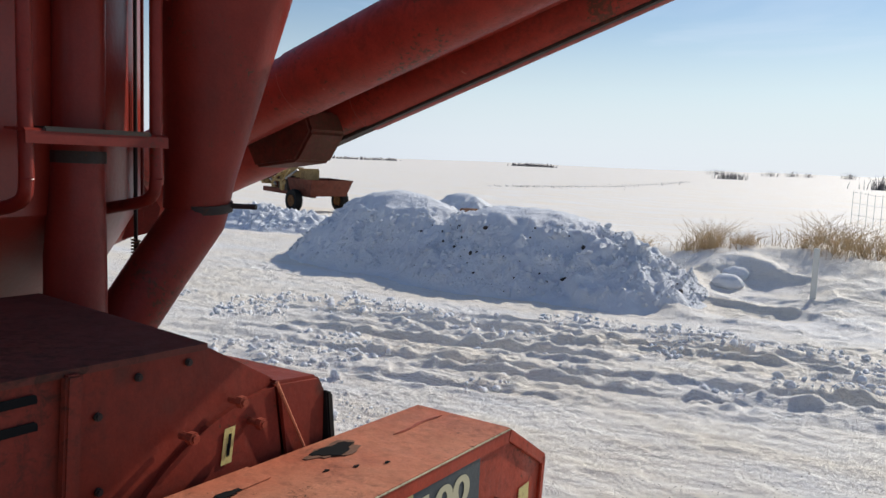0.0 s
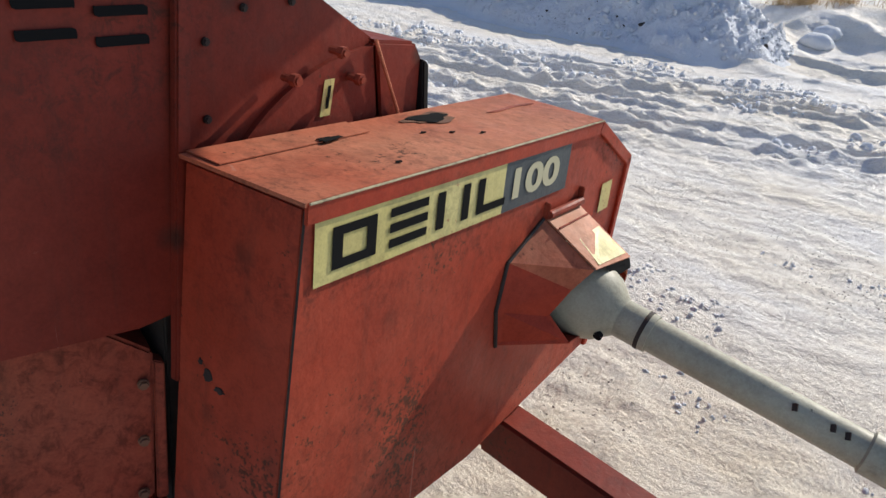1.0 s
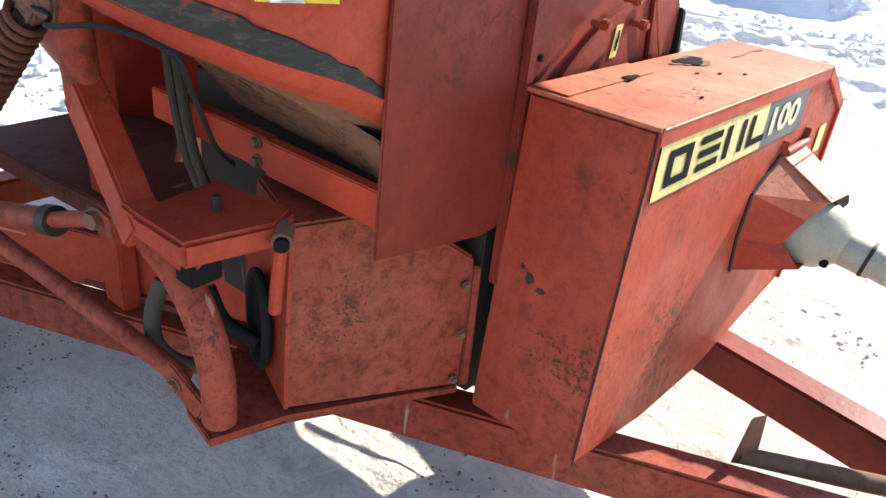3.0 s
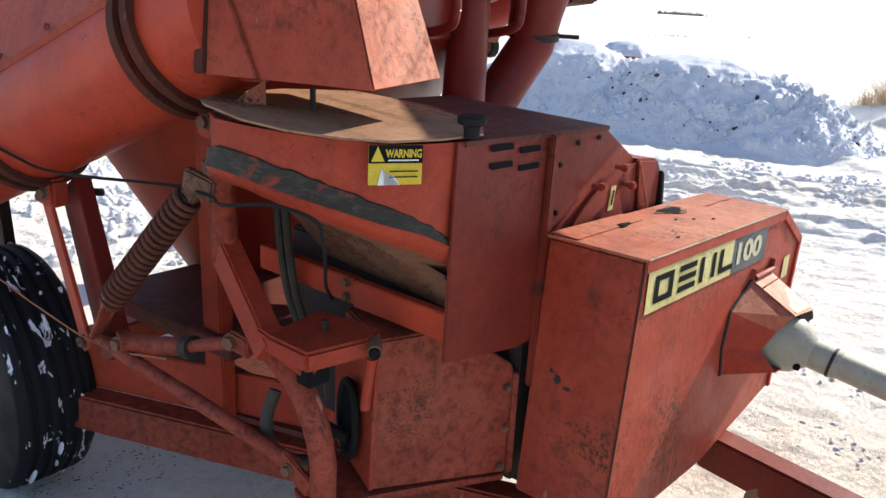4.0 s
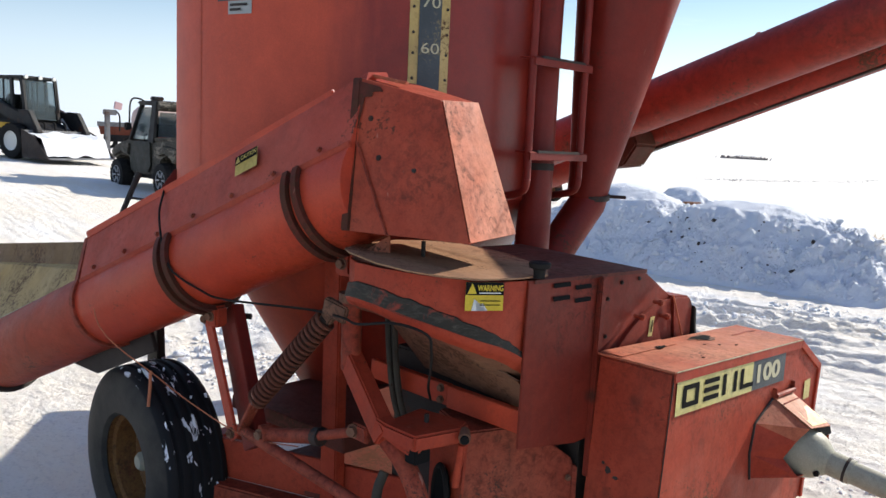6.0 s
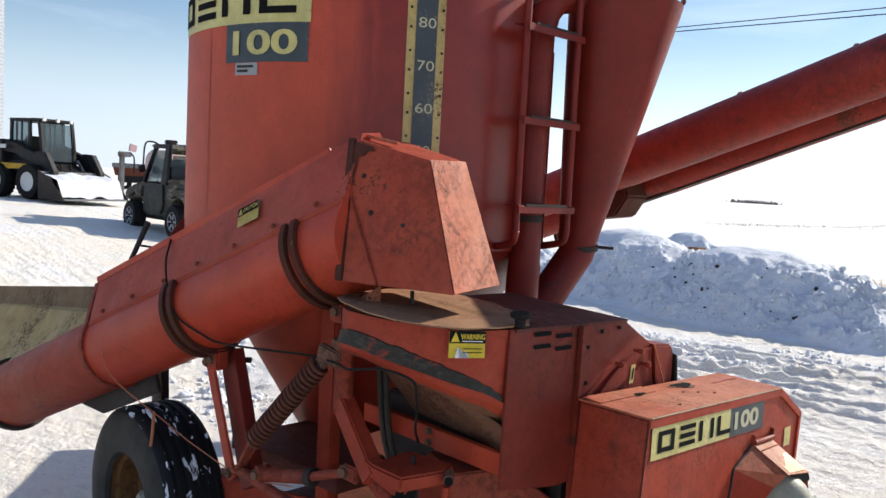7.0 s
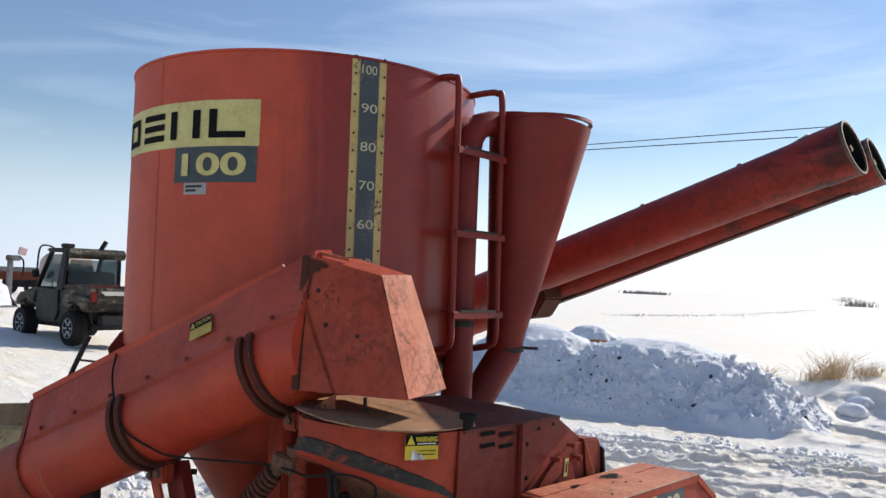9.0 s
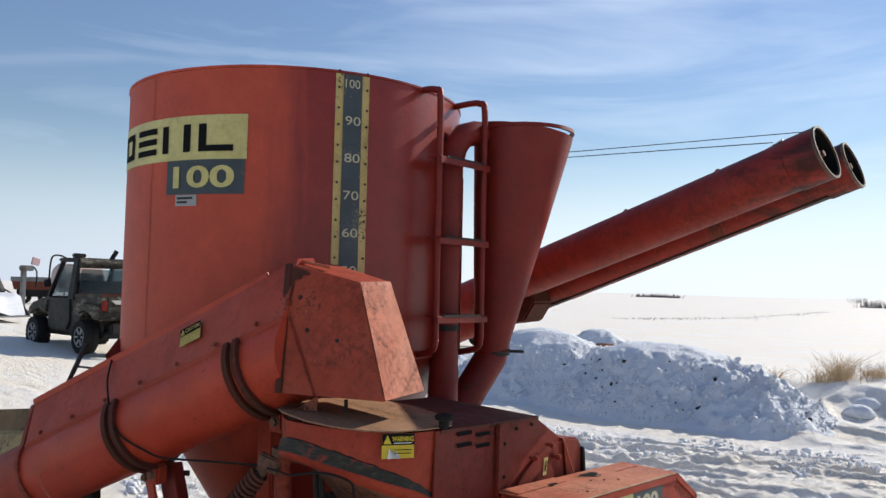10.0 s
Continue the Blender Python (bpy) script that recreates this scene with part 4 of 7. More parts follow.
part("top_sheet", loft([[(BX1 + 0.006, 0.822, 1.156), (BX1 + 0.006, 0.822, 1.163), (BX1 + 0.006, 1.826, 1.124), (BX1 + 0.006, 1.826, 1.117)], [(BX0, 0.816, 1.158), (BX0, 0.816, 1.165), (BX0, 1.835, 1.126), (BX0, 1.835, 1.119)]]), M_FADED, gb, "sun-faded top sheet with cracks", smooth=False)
part("top_lip", beam((BX1 + 0.004, 0.825, 1.144), (BX1 + 0.004, 1.826, 1.105), 0.008, 0.036, 0.002), M_RED, gb)
part("slope_lip", beam((BX1 + 0.004, 1.822, 1.108), (BX1 + 0.004, 2.045, 0.976), 0.010, 0.03, 0.002), M_RED, gb)
part("side_lip", beam((BX1 + 0.004, 2.043, 0.985), (BX1 + 0.004, 1.985, 0.42), 0.010, 0.022, 0.002, (0, 1, 0)), M_RED, gb)
part("corner_seam", beam((BX1 + 0.001, 0.8275, 1.15), (BX1 + 0.001, 0.7655, 0.43), 0.0035, 0.004, 0.001, (1, 1, 0)), M_DARK, gb, "grimy corner seam")
def ragged(cx, cy, rx, ry, seed, n=22, lift=0.0):
    rg = random.Random(seed)
    return prism([(cx + rx * math.cos(6.283 * a / n) * (w := 0.86 + 0.16 * math.sin(3 * 6.283 * a / n + seed) + 0.10 * math.sin(7 * 6.283 * a / n + 2 * seed) + rg.uniform(-0.06, 0.06)), cy + ry * math.sin(6.283 * a / n) * w, 1.1655 + lift - (cy + ry * math.sin(6.283 * a / n) * w - 0.82) * 0.039) for a in range(n)], (0, 0, 0.0015), 0.0)


part("rust_stain", ragged(-1.095, 1.41, 0.042, 0.085, 1, 30), M_RUST, gb, "rust ring around the hole")
part("rust_hole", ragged(-1.095, 1.405, 0.030, 0.066, 2, 26, 0.0015), M_INK, gb, "rusted-through hole in the top")
part("rust_hole", ragged(-1.082, 1.085, 0.012, 0.034, 3, 22, 0.0045), M_INK, gb, "rusted-through hole in the top")
for k, (cx, cy) in enumerate(((-1.0, 1.36), (-0.965, 1.42), (-1.03, 1.30), (-0.93, 1.1))):
    part("pin_hole", ragged(cx, cy, 0.005, 0.009, 10 + k, 10), M_INK, gb)
part("crack", tube([(-1.06 + 0.004 * math.sin(k * 1.3), 1.58 + 0.035 * k, 1.1665 - (0.76 + 0.035 * k) * 0.039) for k in range(7)], [0.001, 0.003, 0.0025, 0.004, 0.0025, 0.003, 0.001], 6), M_WORN, gb, "thin crack in the top sheet")
# the edge's highlight, drawn as a thin pale rod
part("edge_highlight", tube([(BX1 + 0.0085, 0.83, 1.1605), (BX1 + 0.0085, 1.826, 1.1215)], 0.0022, 6), M_POSTY, gb, "bright highlight drawn along the front edge")
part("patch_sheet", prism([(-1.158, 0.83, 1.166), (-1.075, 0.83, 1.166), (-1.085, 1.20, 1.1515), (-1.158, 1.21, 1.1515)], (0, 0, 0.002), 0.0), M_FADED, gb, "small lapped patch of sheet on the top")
part("seam_line", tube([(MX + 0.028, 1.30, 1.305), (MX + 0.028, 1.40, 1.12)], 0.004, 6), M_FADED, gb)
rg = random.Random(8)
for cx, cz, rx, rz in ((-1.075, 0.79, 0.016, 0.013), (-1.045, 0.772, 0.014, 0.006), (-1.095, 0.807, 0.007, 0.007)):
    poly = []
    for a in range(16):
        x, z = cx + rx * math.cos(a * 0.3927) * rg.uniform(0.5, 1.2), cz + rz * math.sin(a * 0.3927) * rg.uniform(0.5, 1.2)
        poly.append((x, 0.7625 + (z - 0.43) * 0.0861, z))
    part("tear", prism(poly, (0, 0.004, 0), 0.0), M_DARK, gb, "small dark tear in the side sheet")
# decal on the drive guard
bo, br, bu = Vector((BX1 + 0.0, 0.849, 1.005)), Vector((0, 1, -0.0385)).normalized(), Vector((0, 0.0, 1))
bo = Vector((BX1, 0.846, 1.014))
yd = part("name_decal", flat_quad(bo, br, bu, 0.548, 0.118, 0.004), M_YEL, gb, "yellow decal with dark block shapes")
name_marks(yd, lambda a, b, c: bo + br * a + bu * b + Vector((c, 0, 0)), 0.59, 0.118)
sd = part("model_decal", flat_quad(bo + br * 0.548, br, bu, 0.285, 0.118, 0.004), M_SLATE, gb, "slate decal with pale number 100")
part("numeral", lettering("100", bo + br * 0.582 + bu * 0.024, br, bu, 0.070, 1.66, 0.006, weight=0.036), M_PALE, sd)
part("small_sticker", flat_quad((BX1, 1.90, 0.86), (0, 1, 0), (0, 0, 1), 0.06, 0.08, 0.004), M_YEL, gb, "small worn sticker")

# bonnet over the shaft, with hinged flap
bl = [(BX1, 1.600, 0.925), (BX1, 1.460, 0.857), (BX1, 1.437, 0.745), (BX1, 1.458, 0.643)]
o1 = [(-0.735, 1.596, 0.847), (-0.768, 1.565, 0.795), (-0.800, 1.540, 0.728), (-0.745, 1.555, 0.668)]
bonnet = part("shaft_bonnet", plate([bl[0], bl[1], o1[1], o1[0]], 0.004), M_FADED, gb, "red bonnet of folded sheet over the drive shaft", False)
part("bonnet_cheek", plate([bl[1], bl[2], o1[2], o1[1]], 0.004), M_RED, bonnet, "", False)
part("bonnet_cheek", plate([bl[2], bl[3], o1[3], o1[2]], 0.004), M_RED, bonnet, "", False)
part("bonnet_cheek", plate([(BX1, 1.766, 0.918), (-0.738, 1.803, 0.81), (-0.755, 1.87, 0.735), (BX1, 1.905, 0.80)], 0.004), M_FADED, bonnet, "", False)
part("bonnet_cheek", plate([(BX1, 1.905, 0.80), (-0.755, 1.87, 0.735), (-0.76, 1.85, 0.62), (BX1, 1.88, 0.60)], 0.004), M_RED, bonnet, "", False)
part("bonnet_floor", plate([bl[3], (BX1, 1.88, 0.60), (-0.76, 1.85, 0.62), o1[3]], 0.004), M_RED, bonnet, "", False)
for p0, p1 in zip(bl, bl[1:]):
    part("bonnet_seam", tube([Vector(p0) + Vector((0.003, -0.004, 0)), Vector(p1) + Vector((0.003, -0.004, 0))], 0.005, 6), M_DARK, bonnet)
fa, fb, fc, fd = Vector((BX1 + 0.006, 1.602, 0.928)), Vector((-0.730, 1.594, 0.852)), Vector((-0.733, 1.803, 0.816)), Vector((BX1 + 0.006, 1.766, 0.921))
flap = part("flap", plate([fa, fb, fc, fd], 0.004), M_SUNFLAP, bonnet, "hinged flap, faded, with its sunlight in the pale paint", False)


def on_flap(u, v, h=0.004):
    n = (fb - fa).cross(fd - fa).normalized()
    return fa.lerp(fd, u).lerp(fb.lerp(fc, u), v) + n * h * (1 if n.z > 0 else -1)


part("flap_sticker", prism([on_flap(u, v, 0.002) for u, v in ((0.22, 0.50), (0.92, 0.42), (0.94, 0.93), (0.10, 0.96))], (0.0006, 0, 0.001)), M_YEL, bonnet, "worn yellow sticker")
part("fold_line", tube([on_flap(0.02, 0.24), on_flap(0.96, 0.2)], 0.0025, 6), M_WORN, bonnet)
part("hinge", tube([(BX1 + 0.012, 1.605, 0.935), (BX1 + 0.012, 1.768, 0.930)], 0.010, 10), M_WORN, bonnet)
for y in (1.60, 1.77):
    part("hinge_ear", beam((BX1 + 0.004, y, 0.925), (BX1 + 0.006, y, 0.965), 0.006, 0.02, 0.002, (1, 0, 0)), M_WORN, bonnet)
part("black_lip", prism([on_flap(0.3, 1.0, -0.004), on_flap(1.0, 1.0, -0.004), on_flap(1.02, 1.08, -0.02), on_flap(0.6, 1.1, -0.03)], (0, 0, -0.006)), M_INK, bonnet)

# power take-off shaft
def on_shaft(x):
    return Vector((-0.6, 1.681, 0.701)) + Vector((0.8, 0.018, -0.127)) * ((x + 0.6) / 0.8)


pto = part("drive_shaft", tube([on_shaft(x) for x in (-0.70, -0.12, -0.115, 1.1)], [0.042, 0.041, 0.048, 0.047], 32), M_GREY, mixer, "grey plastic shaft guard, scuffed")
part("guard_bell", tube([on_shaft(x) for x in (-0.88, -0.80, -0.755, -0.72, -0.695, -0.68, -0.60)], [0.104, 0.102, 0.096, 0.082, 0.06, 0.0475, 0.0465], 36), M_GREY, pto, "grey bell of the shaft guard")
part("bell_ring", tube([on_shaft(-0.625), on_shaft(-0.615)], 0.0485, 32), M_DARK, pto)
part("slot_hole", tube([on_shaft(-0.705) + Vector((0, -0.055, -0.035)), on_shaft(-0.705) + Vector((0, -0.066, -0.04))], 0.011, 10), M_INK, pto)
for k in (-0.27, -0.19, -0.16):
    c = on_shaft(k) + Vector((0, -0.0305, 0.0275))
    part("scuff", beam(c, c + Vector((0.010, -0.001, 0.004)), 0.016, 0.005, 0.0, (0, -0.75, 0.66)), M_DARK, pto)

# gearbox cover under the guard plate
cp = [(-1.352, 0.392), (-1.195, 0.762)]
cf = [(-1.362, 0.415, 0.92), (-1.352, 0.395, 0.765), (-1.355, 0.388, 0.51), (-1.188, 0.752, 0.475), (-1.20, 0.775, 0.79), (-1.27, 0.60, 0.93)]
gear = part("gearbox_cover", prism(cf, (-0.22, 0.09, 0), 0.006), M_WORN, mixer, "worn red gearbox cover, paint chipped off")
part("cover_side", prism([(-1.363, 0.414, 0.92), (-1.354, 0.394, 0.765), (-1.357, 0.387, 0.51), (-1.58, 0.47, 0.54), (-1.58, 0.47, 0.86)], (0.006, 0.006, 0), 0.0), M_RED, gear)
part("end_strip", prism([(-1.203, 0.775, 0.77), (-1.19, 0.79, 0.765), (-1.178, 0.775, 0.47), (-1.19, 0.758, 0.465)], (-0.03, 0.012, 0), 0.003), M_WORN, gear)
for y, x, z in ((0.768, -1.199, 0.733), (0.755, -1.189, 0.62), (0.748, -1.19, 0.501)):
    part("bolt", bolt((x, y - 0.018, z), (0.9, -0.4, 0), 0.008, 0.006), M_RUST, gear)
ov = [Vector((-1.462, 0.424, 0.665)) + Vector((0.93, -0.36, 0)).normalized() * (0.055 * math.cos(a / 14 * math.pi)) + Vector((0, 0, 0.11 * math.sin(a / 14 * math.pi))) for a in range(28)]
part("port", prism(ov, (-0.006, -0.012, 0), 0.0), M_INK, gear, "dark oval port")
part("port_ring", tube([p + Vector((-0.004, -0.012, 0)) for p in ov] + [ov[0] + Vector((-0.004, -0.012, 0))], 0.010, 8), M_BLACK, gear)
part("foot_lip", prism([(-1.47, 0.235, 0.535), (-1.385, 0.23, 0.505), (-1.352, 0.385, 0.50), (-1.19, 0.752, 0.47), (-1.40, 0.82, 0.47), (-1.62, 0.48, 0.50)], (0, 0, -0.02), 0.003), M_WORN, gear)
part("pin", tube([(-1.34, 0.38, 0.935), (-1.305, 0.345, 0.93)], 0.019, 14), M_RUST, gear)
part("pin_hole", tube([(-1.308, 0.348, 0.93), (-1.298, 0.338, 0.929)], 0.014, 12), M_INK, gear)
part("handle_rod", tube([(-1.335, 0.365, 0.90), (-1.365, 0.375, 0.75)], 0.013, 10), M_RED, gear)

# step bracket
stp = part("step_plate", prism([(-1.524, 0.190, 0.955), (-1.366, 0.190, 0.955), (-1.330, 0.357, 0.955), (-1.36, 0.42, 0.955), (-1.555, 0.39, 0.955)], (0, 0, -0.05), 0.008), M_RED, mixer, "thick red bracket plate with worn edge")
part("stud", tube([(-1.44, 0.31, 0.95), (-1.44, 0.31, 0.982)], 0.008, 10), M_DARK, stp)
part("black_block", block((-1.435, 0.215, 0.85), (-1.385, 0.28, 0.908), 0.004), M_INK, stp)

# frame: two drawbar beams, axle, upright, cross beam
frame_r = part("drawbar_beam", beam((-2.75, 0.19, 0.31), (0.30, 1.47, 0.29), 0.09, 0.13, 0.008), M_WORN, mixer, "red steel drawbar beam")
# far beam takes the darker mill red for its shaded side
part("drawbar_beam", beam((-0.95, 1.635, 0.29), (0.34, 1.40, 0.28), 0.10, 0.13, 0.008), M_MILL, mixer, "red steel drawbar beam")
part("hitch", beam((0.18, 1.44, 0.29), (0.75, 1.50, 0.27), 0.12, 0.10, 0.012), M_RED, mixer)
part("rail", beam((-3.3, 2.0, 0.31), (-0.95, 1.64, 0.29), 0.09, 0.13, 0.008), M_RED, mixer)
part("frame_side", beam((-2.78, 0.225, 0.46), (-1.72, 0.665, 0.46), 0.02, 0.17, 0.004), M_RED, mixer, "red side channel of the frame")
part("axle", beam((-3.03, 0.2, 0.36), (-3.03, 2.0, 0.36), 0.1, 0.1, 0.01), M_RED, mixer)
part("cross_member", beam((-1.75, 0.5, 0.30), (-1.75, 1.8, 0.30), 0.08, 0.12, 0.008), M_RED, mixer)
part("upright", beam((-2.13, 0.47, 0.30), (-2.11, 0.45, 1.60), 0.10, 0.05, 0.006, (0, 1, 0)), M_RED, mixer, "red channel upright")
part("upright", beam((-2.55, 1.75, 0.30), (-2.55, 1.75, 1.60), 0.10, 0.05, 0.006, (0, 1, 0)), M_RED, mixer)
cb = part("cross_beam", beam((-1.95, 0.515, 0.977), (-1.54, 0.515, 0.977), 0.03, 0.072, 0.003), M_RED2, mixer, "bright red bolted cross beam")
part("beam_end", beam((-1.535, 0.505, 0.977), (-1.18, 0.505, 0.977), 0.03, 0.075, 0.003), M_RED2, cb)
for z in (0.957, 0.998):
    part("bolt", bolt((-1.57, 0.50, z), (0, -1, 0), 0.011, 0.01), M_RUST, cb)
part("wheel_deck", prism([(-2.72, 0.36, 0.70), (-2.0, 0.42, 0.70), (-2.0, 1.1, 0.70), (-2.72, 1.1, 0.70)], (0, 0, -0.06), 0.004), M_DARKRED, mixer, "dark red deck beside the wheel")
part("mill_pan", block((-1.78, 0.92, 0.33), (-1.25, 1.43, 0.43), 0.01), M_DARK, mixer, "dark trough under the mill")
# thin bar sized for the line of shadow it casts on the snow
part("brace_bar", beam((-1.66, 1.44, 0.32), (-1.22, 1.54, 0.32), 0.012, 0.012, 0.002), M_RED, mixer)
part("floor_pan", prism([(-2.65, 0.30, 0.40), (-1.75, 0.60, 0.40), (-1.75, 1.6, 0.40), (-2.65, 1.8, 0.40)], (0, 0, -0.02), 0.0), M_DARKRED, mixer, "dark red floor pan")
for d in (0.0, 0.035):
    part("hose", tube(smooth_path([(-1.80 - d, 0.47, 1.30), (-1.77 - d, 0.46, 1.10), (-1.75 - d, 0.47, 0.93), (-1.73 - d, 0.50, 0.80)], 5), 0.0115, 10), M_HOSE, mixer, "dirty olive-grey hydraulic hose")
part("hose", tube(smooth_path([(-1.616, 0.295, 0.735), (-1.616, 0.268, 0.679), (-1.608, 0.259, 0.624), (-1.602, 0.276, 0.574), (-1.597, 0.319, 0.528), (-1.594, 0.402, 0.483)], 6), 0.017, 14), M_HOSE, mixer, "stiff grey hose loop")
part("hose", tube(smooth_path([(-1.56, 0.36, 0.72), (-1.52, 0.37, 0.65), (-1.45, 0.40, 0.62)], 6), 0.016, 14), M_BLACK, mixer)

# auger swing arm, spring and struts
arm = part("swing_arm", tube([(-1.755, 0.245, 1.30), (-1.76, 0.255, 1.06)], 0.034, 18), M_WORN, mixer, "worn red swing arm of pipe and bar")
part("arm_bar", beam((-1.765, 0.255, 1.10), (-1.52, 0.215, 0.90), 0.075, 0.06, 0.006, (0, 1, 0)), M_RED, arm)
part("arm_bar", beam((-1.56, 0.215, 0.945), (-1.39, 0.25, 0.885), 0.05, 0.06, 0.006, (0, 1, 0)), M_RED, arm)
part("arm_pipe", tube(smooth_path([(-1.56, 0.235, 0.90), (-1.475, 0.248, 0.83), (-1.41, 0.25, 0.75), (-1.378, 0.25, 0.65), (-1.378, 0.25, 0.55)], 6), 0.033, 20), M_WORN, arm)
part("arm_ear", beam((-1.70, 0.225, 0.872), (-1.60, 0.205, 0.885), 0.02, 0.055, 0.006), M_WORN, arm)
part("ear_bolt", bolt((-1.675, 0.205, 0.88), (0.3, -1, 0), 0.018, 0.016), M_RUST, arm)
part("top_collar", tube([(-1.755, 0.245, 1.295), (-1.755, 0.245, 1.325)], 0.043, 16), M_RUST, arm)
part("hanger", beam((-1.84, 0.2, 1.275), (-1.74, 0.22, 1.25), 0.03, 0.06, 0.006), M_RUST, arm)
s0, s1 = Vector((-1.845, 0.212, 1.225)), Vector((-2.165, 0.14, 0.865))
spring = part("lift_spring", tube([s0 + (s1 - s0) * (i / 20) for i in range(21)], 0.022, 12), M_DARK, mixer, "rusty heavy coil spring")
sd_, su, sv = (s1 - s0).normalized(), *frame_of(s1 - s0)
turns = 21
part("coil", tube([s0 + (s1 - s0) * (i / (turns * 14)) + (su * math.cos(i * 2 * math.pi / 14) + sv * math.sin(i * 2 * math.pi / 14)) * 0.034 for i in range(turns * 14 + 1)], 0.0075, 8), M_COIL, spring, "rusty coils")
part("spring_eye", beam(s0 - sd_ * 0.06, s0 + sd_ * 0.01, 0.03, 0.05, 0.006), M_RUST, spring)
tail = part("adjuster", beam(s1 - sd_ * 0.01, Vector((-2.235, 0.125, 0.735)), 0.014, 0.055, 0.003, (0.2, -1, 0)), M_WORN, spring, "drilled flat adjuster bar")
for k in (0.25, 0.45, 0.62):
    c = s1.lerp(Vector((-2.235, 0.125, 0.735)), k)
    part("adjuster_hole", tube([c + Vector((0, -0.012, 0)), c + Vector((0, -0.006, 0))], 0.008, 8), M_INK, tail)
strap = part("hanger_strap", beam((-2.565, 0.155, 1.125), (-2.27, 0.115, 0.69), 0.012, 0.064, 0.003, (0.5, 0, 1)), M_RED2, mixer, "bent flat hanger strap")
# rear channel: its shadow is put into the dark red
part("hanger_strap", beam((-2.49, 0.22, 1.14), (-2.22, 0.18, 0.66), 0.12, 0.05, 0.003, (0, 1, 0)), M_SHADERED, mixer, "wide dark hanger channel")
part("strap_pin", tube([(-2.565, 0.14, 1.115), (-2.42, 0.27, 1.115)], 0.012, 10), M_DARK, strap)
part("strap_bolt", bolt((-2.285, 0.108, 0.712), (0.2, -1, 0.1), 0.016, 0.012), M_RUST, strap)
part("strap_bolt", bolt((-2.558, 0.145, 1.095), (0.2, -1, 0.1), 0.016, 0.012), M_RUST, strap)
cyl_ = part("link_cylinder", tube([(-2.12, 0.165, 0.742), (-1.87, 0.205, 0.80)], 0.026, 16), M_WORN, mixer, "short adjusting link")
part("link_rod", tube([(-1.89, 0.20, 0.796), (-1.67, 0.222, 0.876)], 0.017, 14), M_WORN, cyl_)
part("link_collar", tube([(-1.885, 0.203, 0.797), (-1.855, 0.208, 0.803)], 0.033, 14), M_DARK, cyl_)
part("link_ear", tube([(-2.135, 0.14, 0.742), (-2.125, 0.175, 0.742)], 0.036, 16), M_WORN, cyl_)
part("link_bolt", bolt((-2.135, 0.138, 0.742), (0.2, -1, 0), 0.017, 0.012), M_RUST, cyl_)
part("diagonal_pipe", tube([(-2.24, 0.125, 0.735), (-1.85, 0.185, 0.668), (-1.47, 0.24, 0.602)], 0.0205, 14), M_WORN, mixer, "red diagonal brace pipe")
part("brace_lug", beam((-1.50, 0.222, 0.622), (-1.40, 0.232, 0.565), 0.016, 0.055, 0.004), M_WORN, mixer)
part("brace_bolt", bolt((-1.468, 0.215, 0.60), (0.2, -1, 0), 0.013, 0.010), M_RUST, mixer)

# wheels
def tyre_bm(c, r, w, bm=None):
    h = w / 2
    prof = [(0.22, -h * 0.80), (0.235, -h * 0.92), (0.28, -h * 0.99), (0.34, -h), (0.385, -h * 0.95), (r - 0.028, -h * 0.84), (r - 0.012, -h * 0.74)]
    grooves = [-0.55, -0.27, 0.0, 0.27, 0.55]
    y = -h * 0.74
    for g in grooves:
        gy = g * h
        prof += [(r - 0.004 - 0.006 * abs(gy - 0.012) / h, gy - 0.012), (r - 0.018, gy - 0.007), (r - 0.018, gy + 0.007), (r - 0.004 - 0.006 * abs(gy + 0.012) / h, gy + 0.012)]
    prof += [(a, -b) for a, b in [(0.22, -h * 0.80), (0.235, -h * 0.92), (0.28, -h * 0.99), (0.34, -h), (0.385, -h * 0.95), (r - 0.028, -h * 0.84), (r - 0.012, -h * 0.74)]][::-1]
    return lathe(c, prof, 72, 'Y', bm)


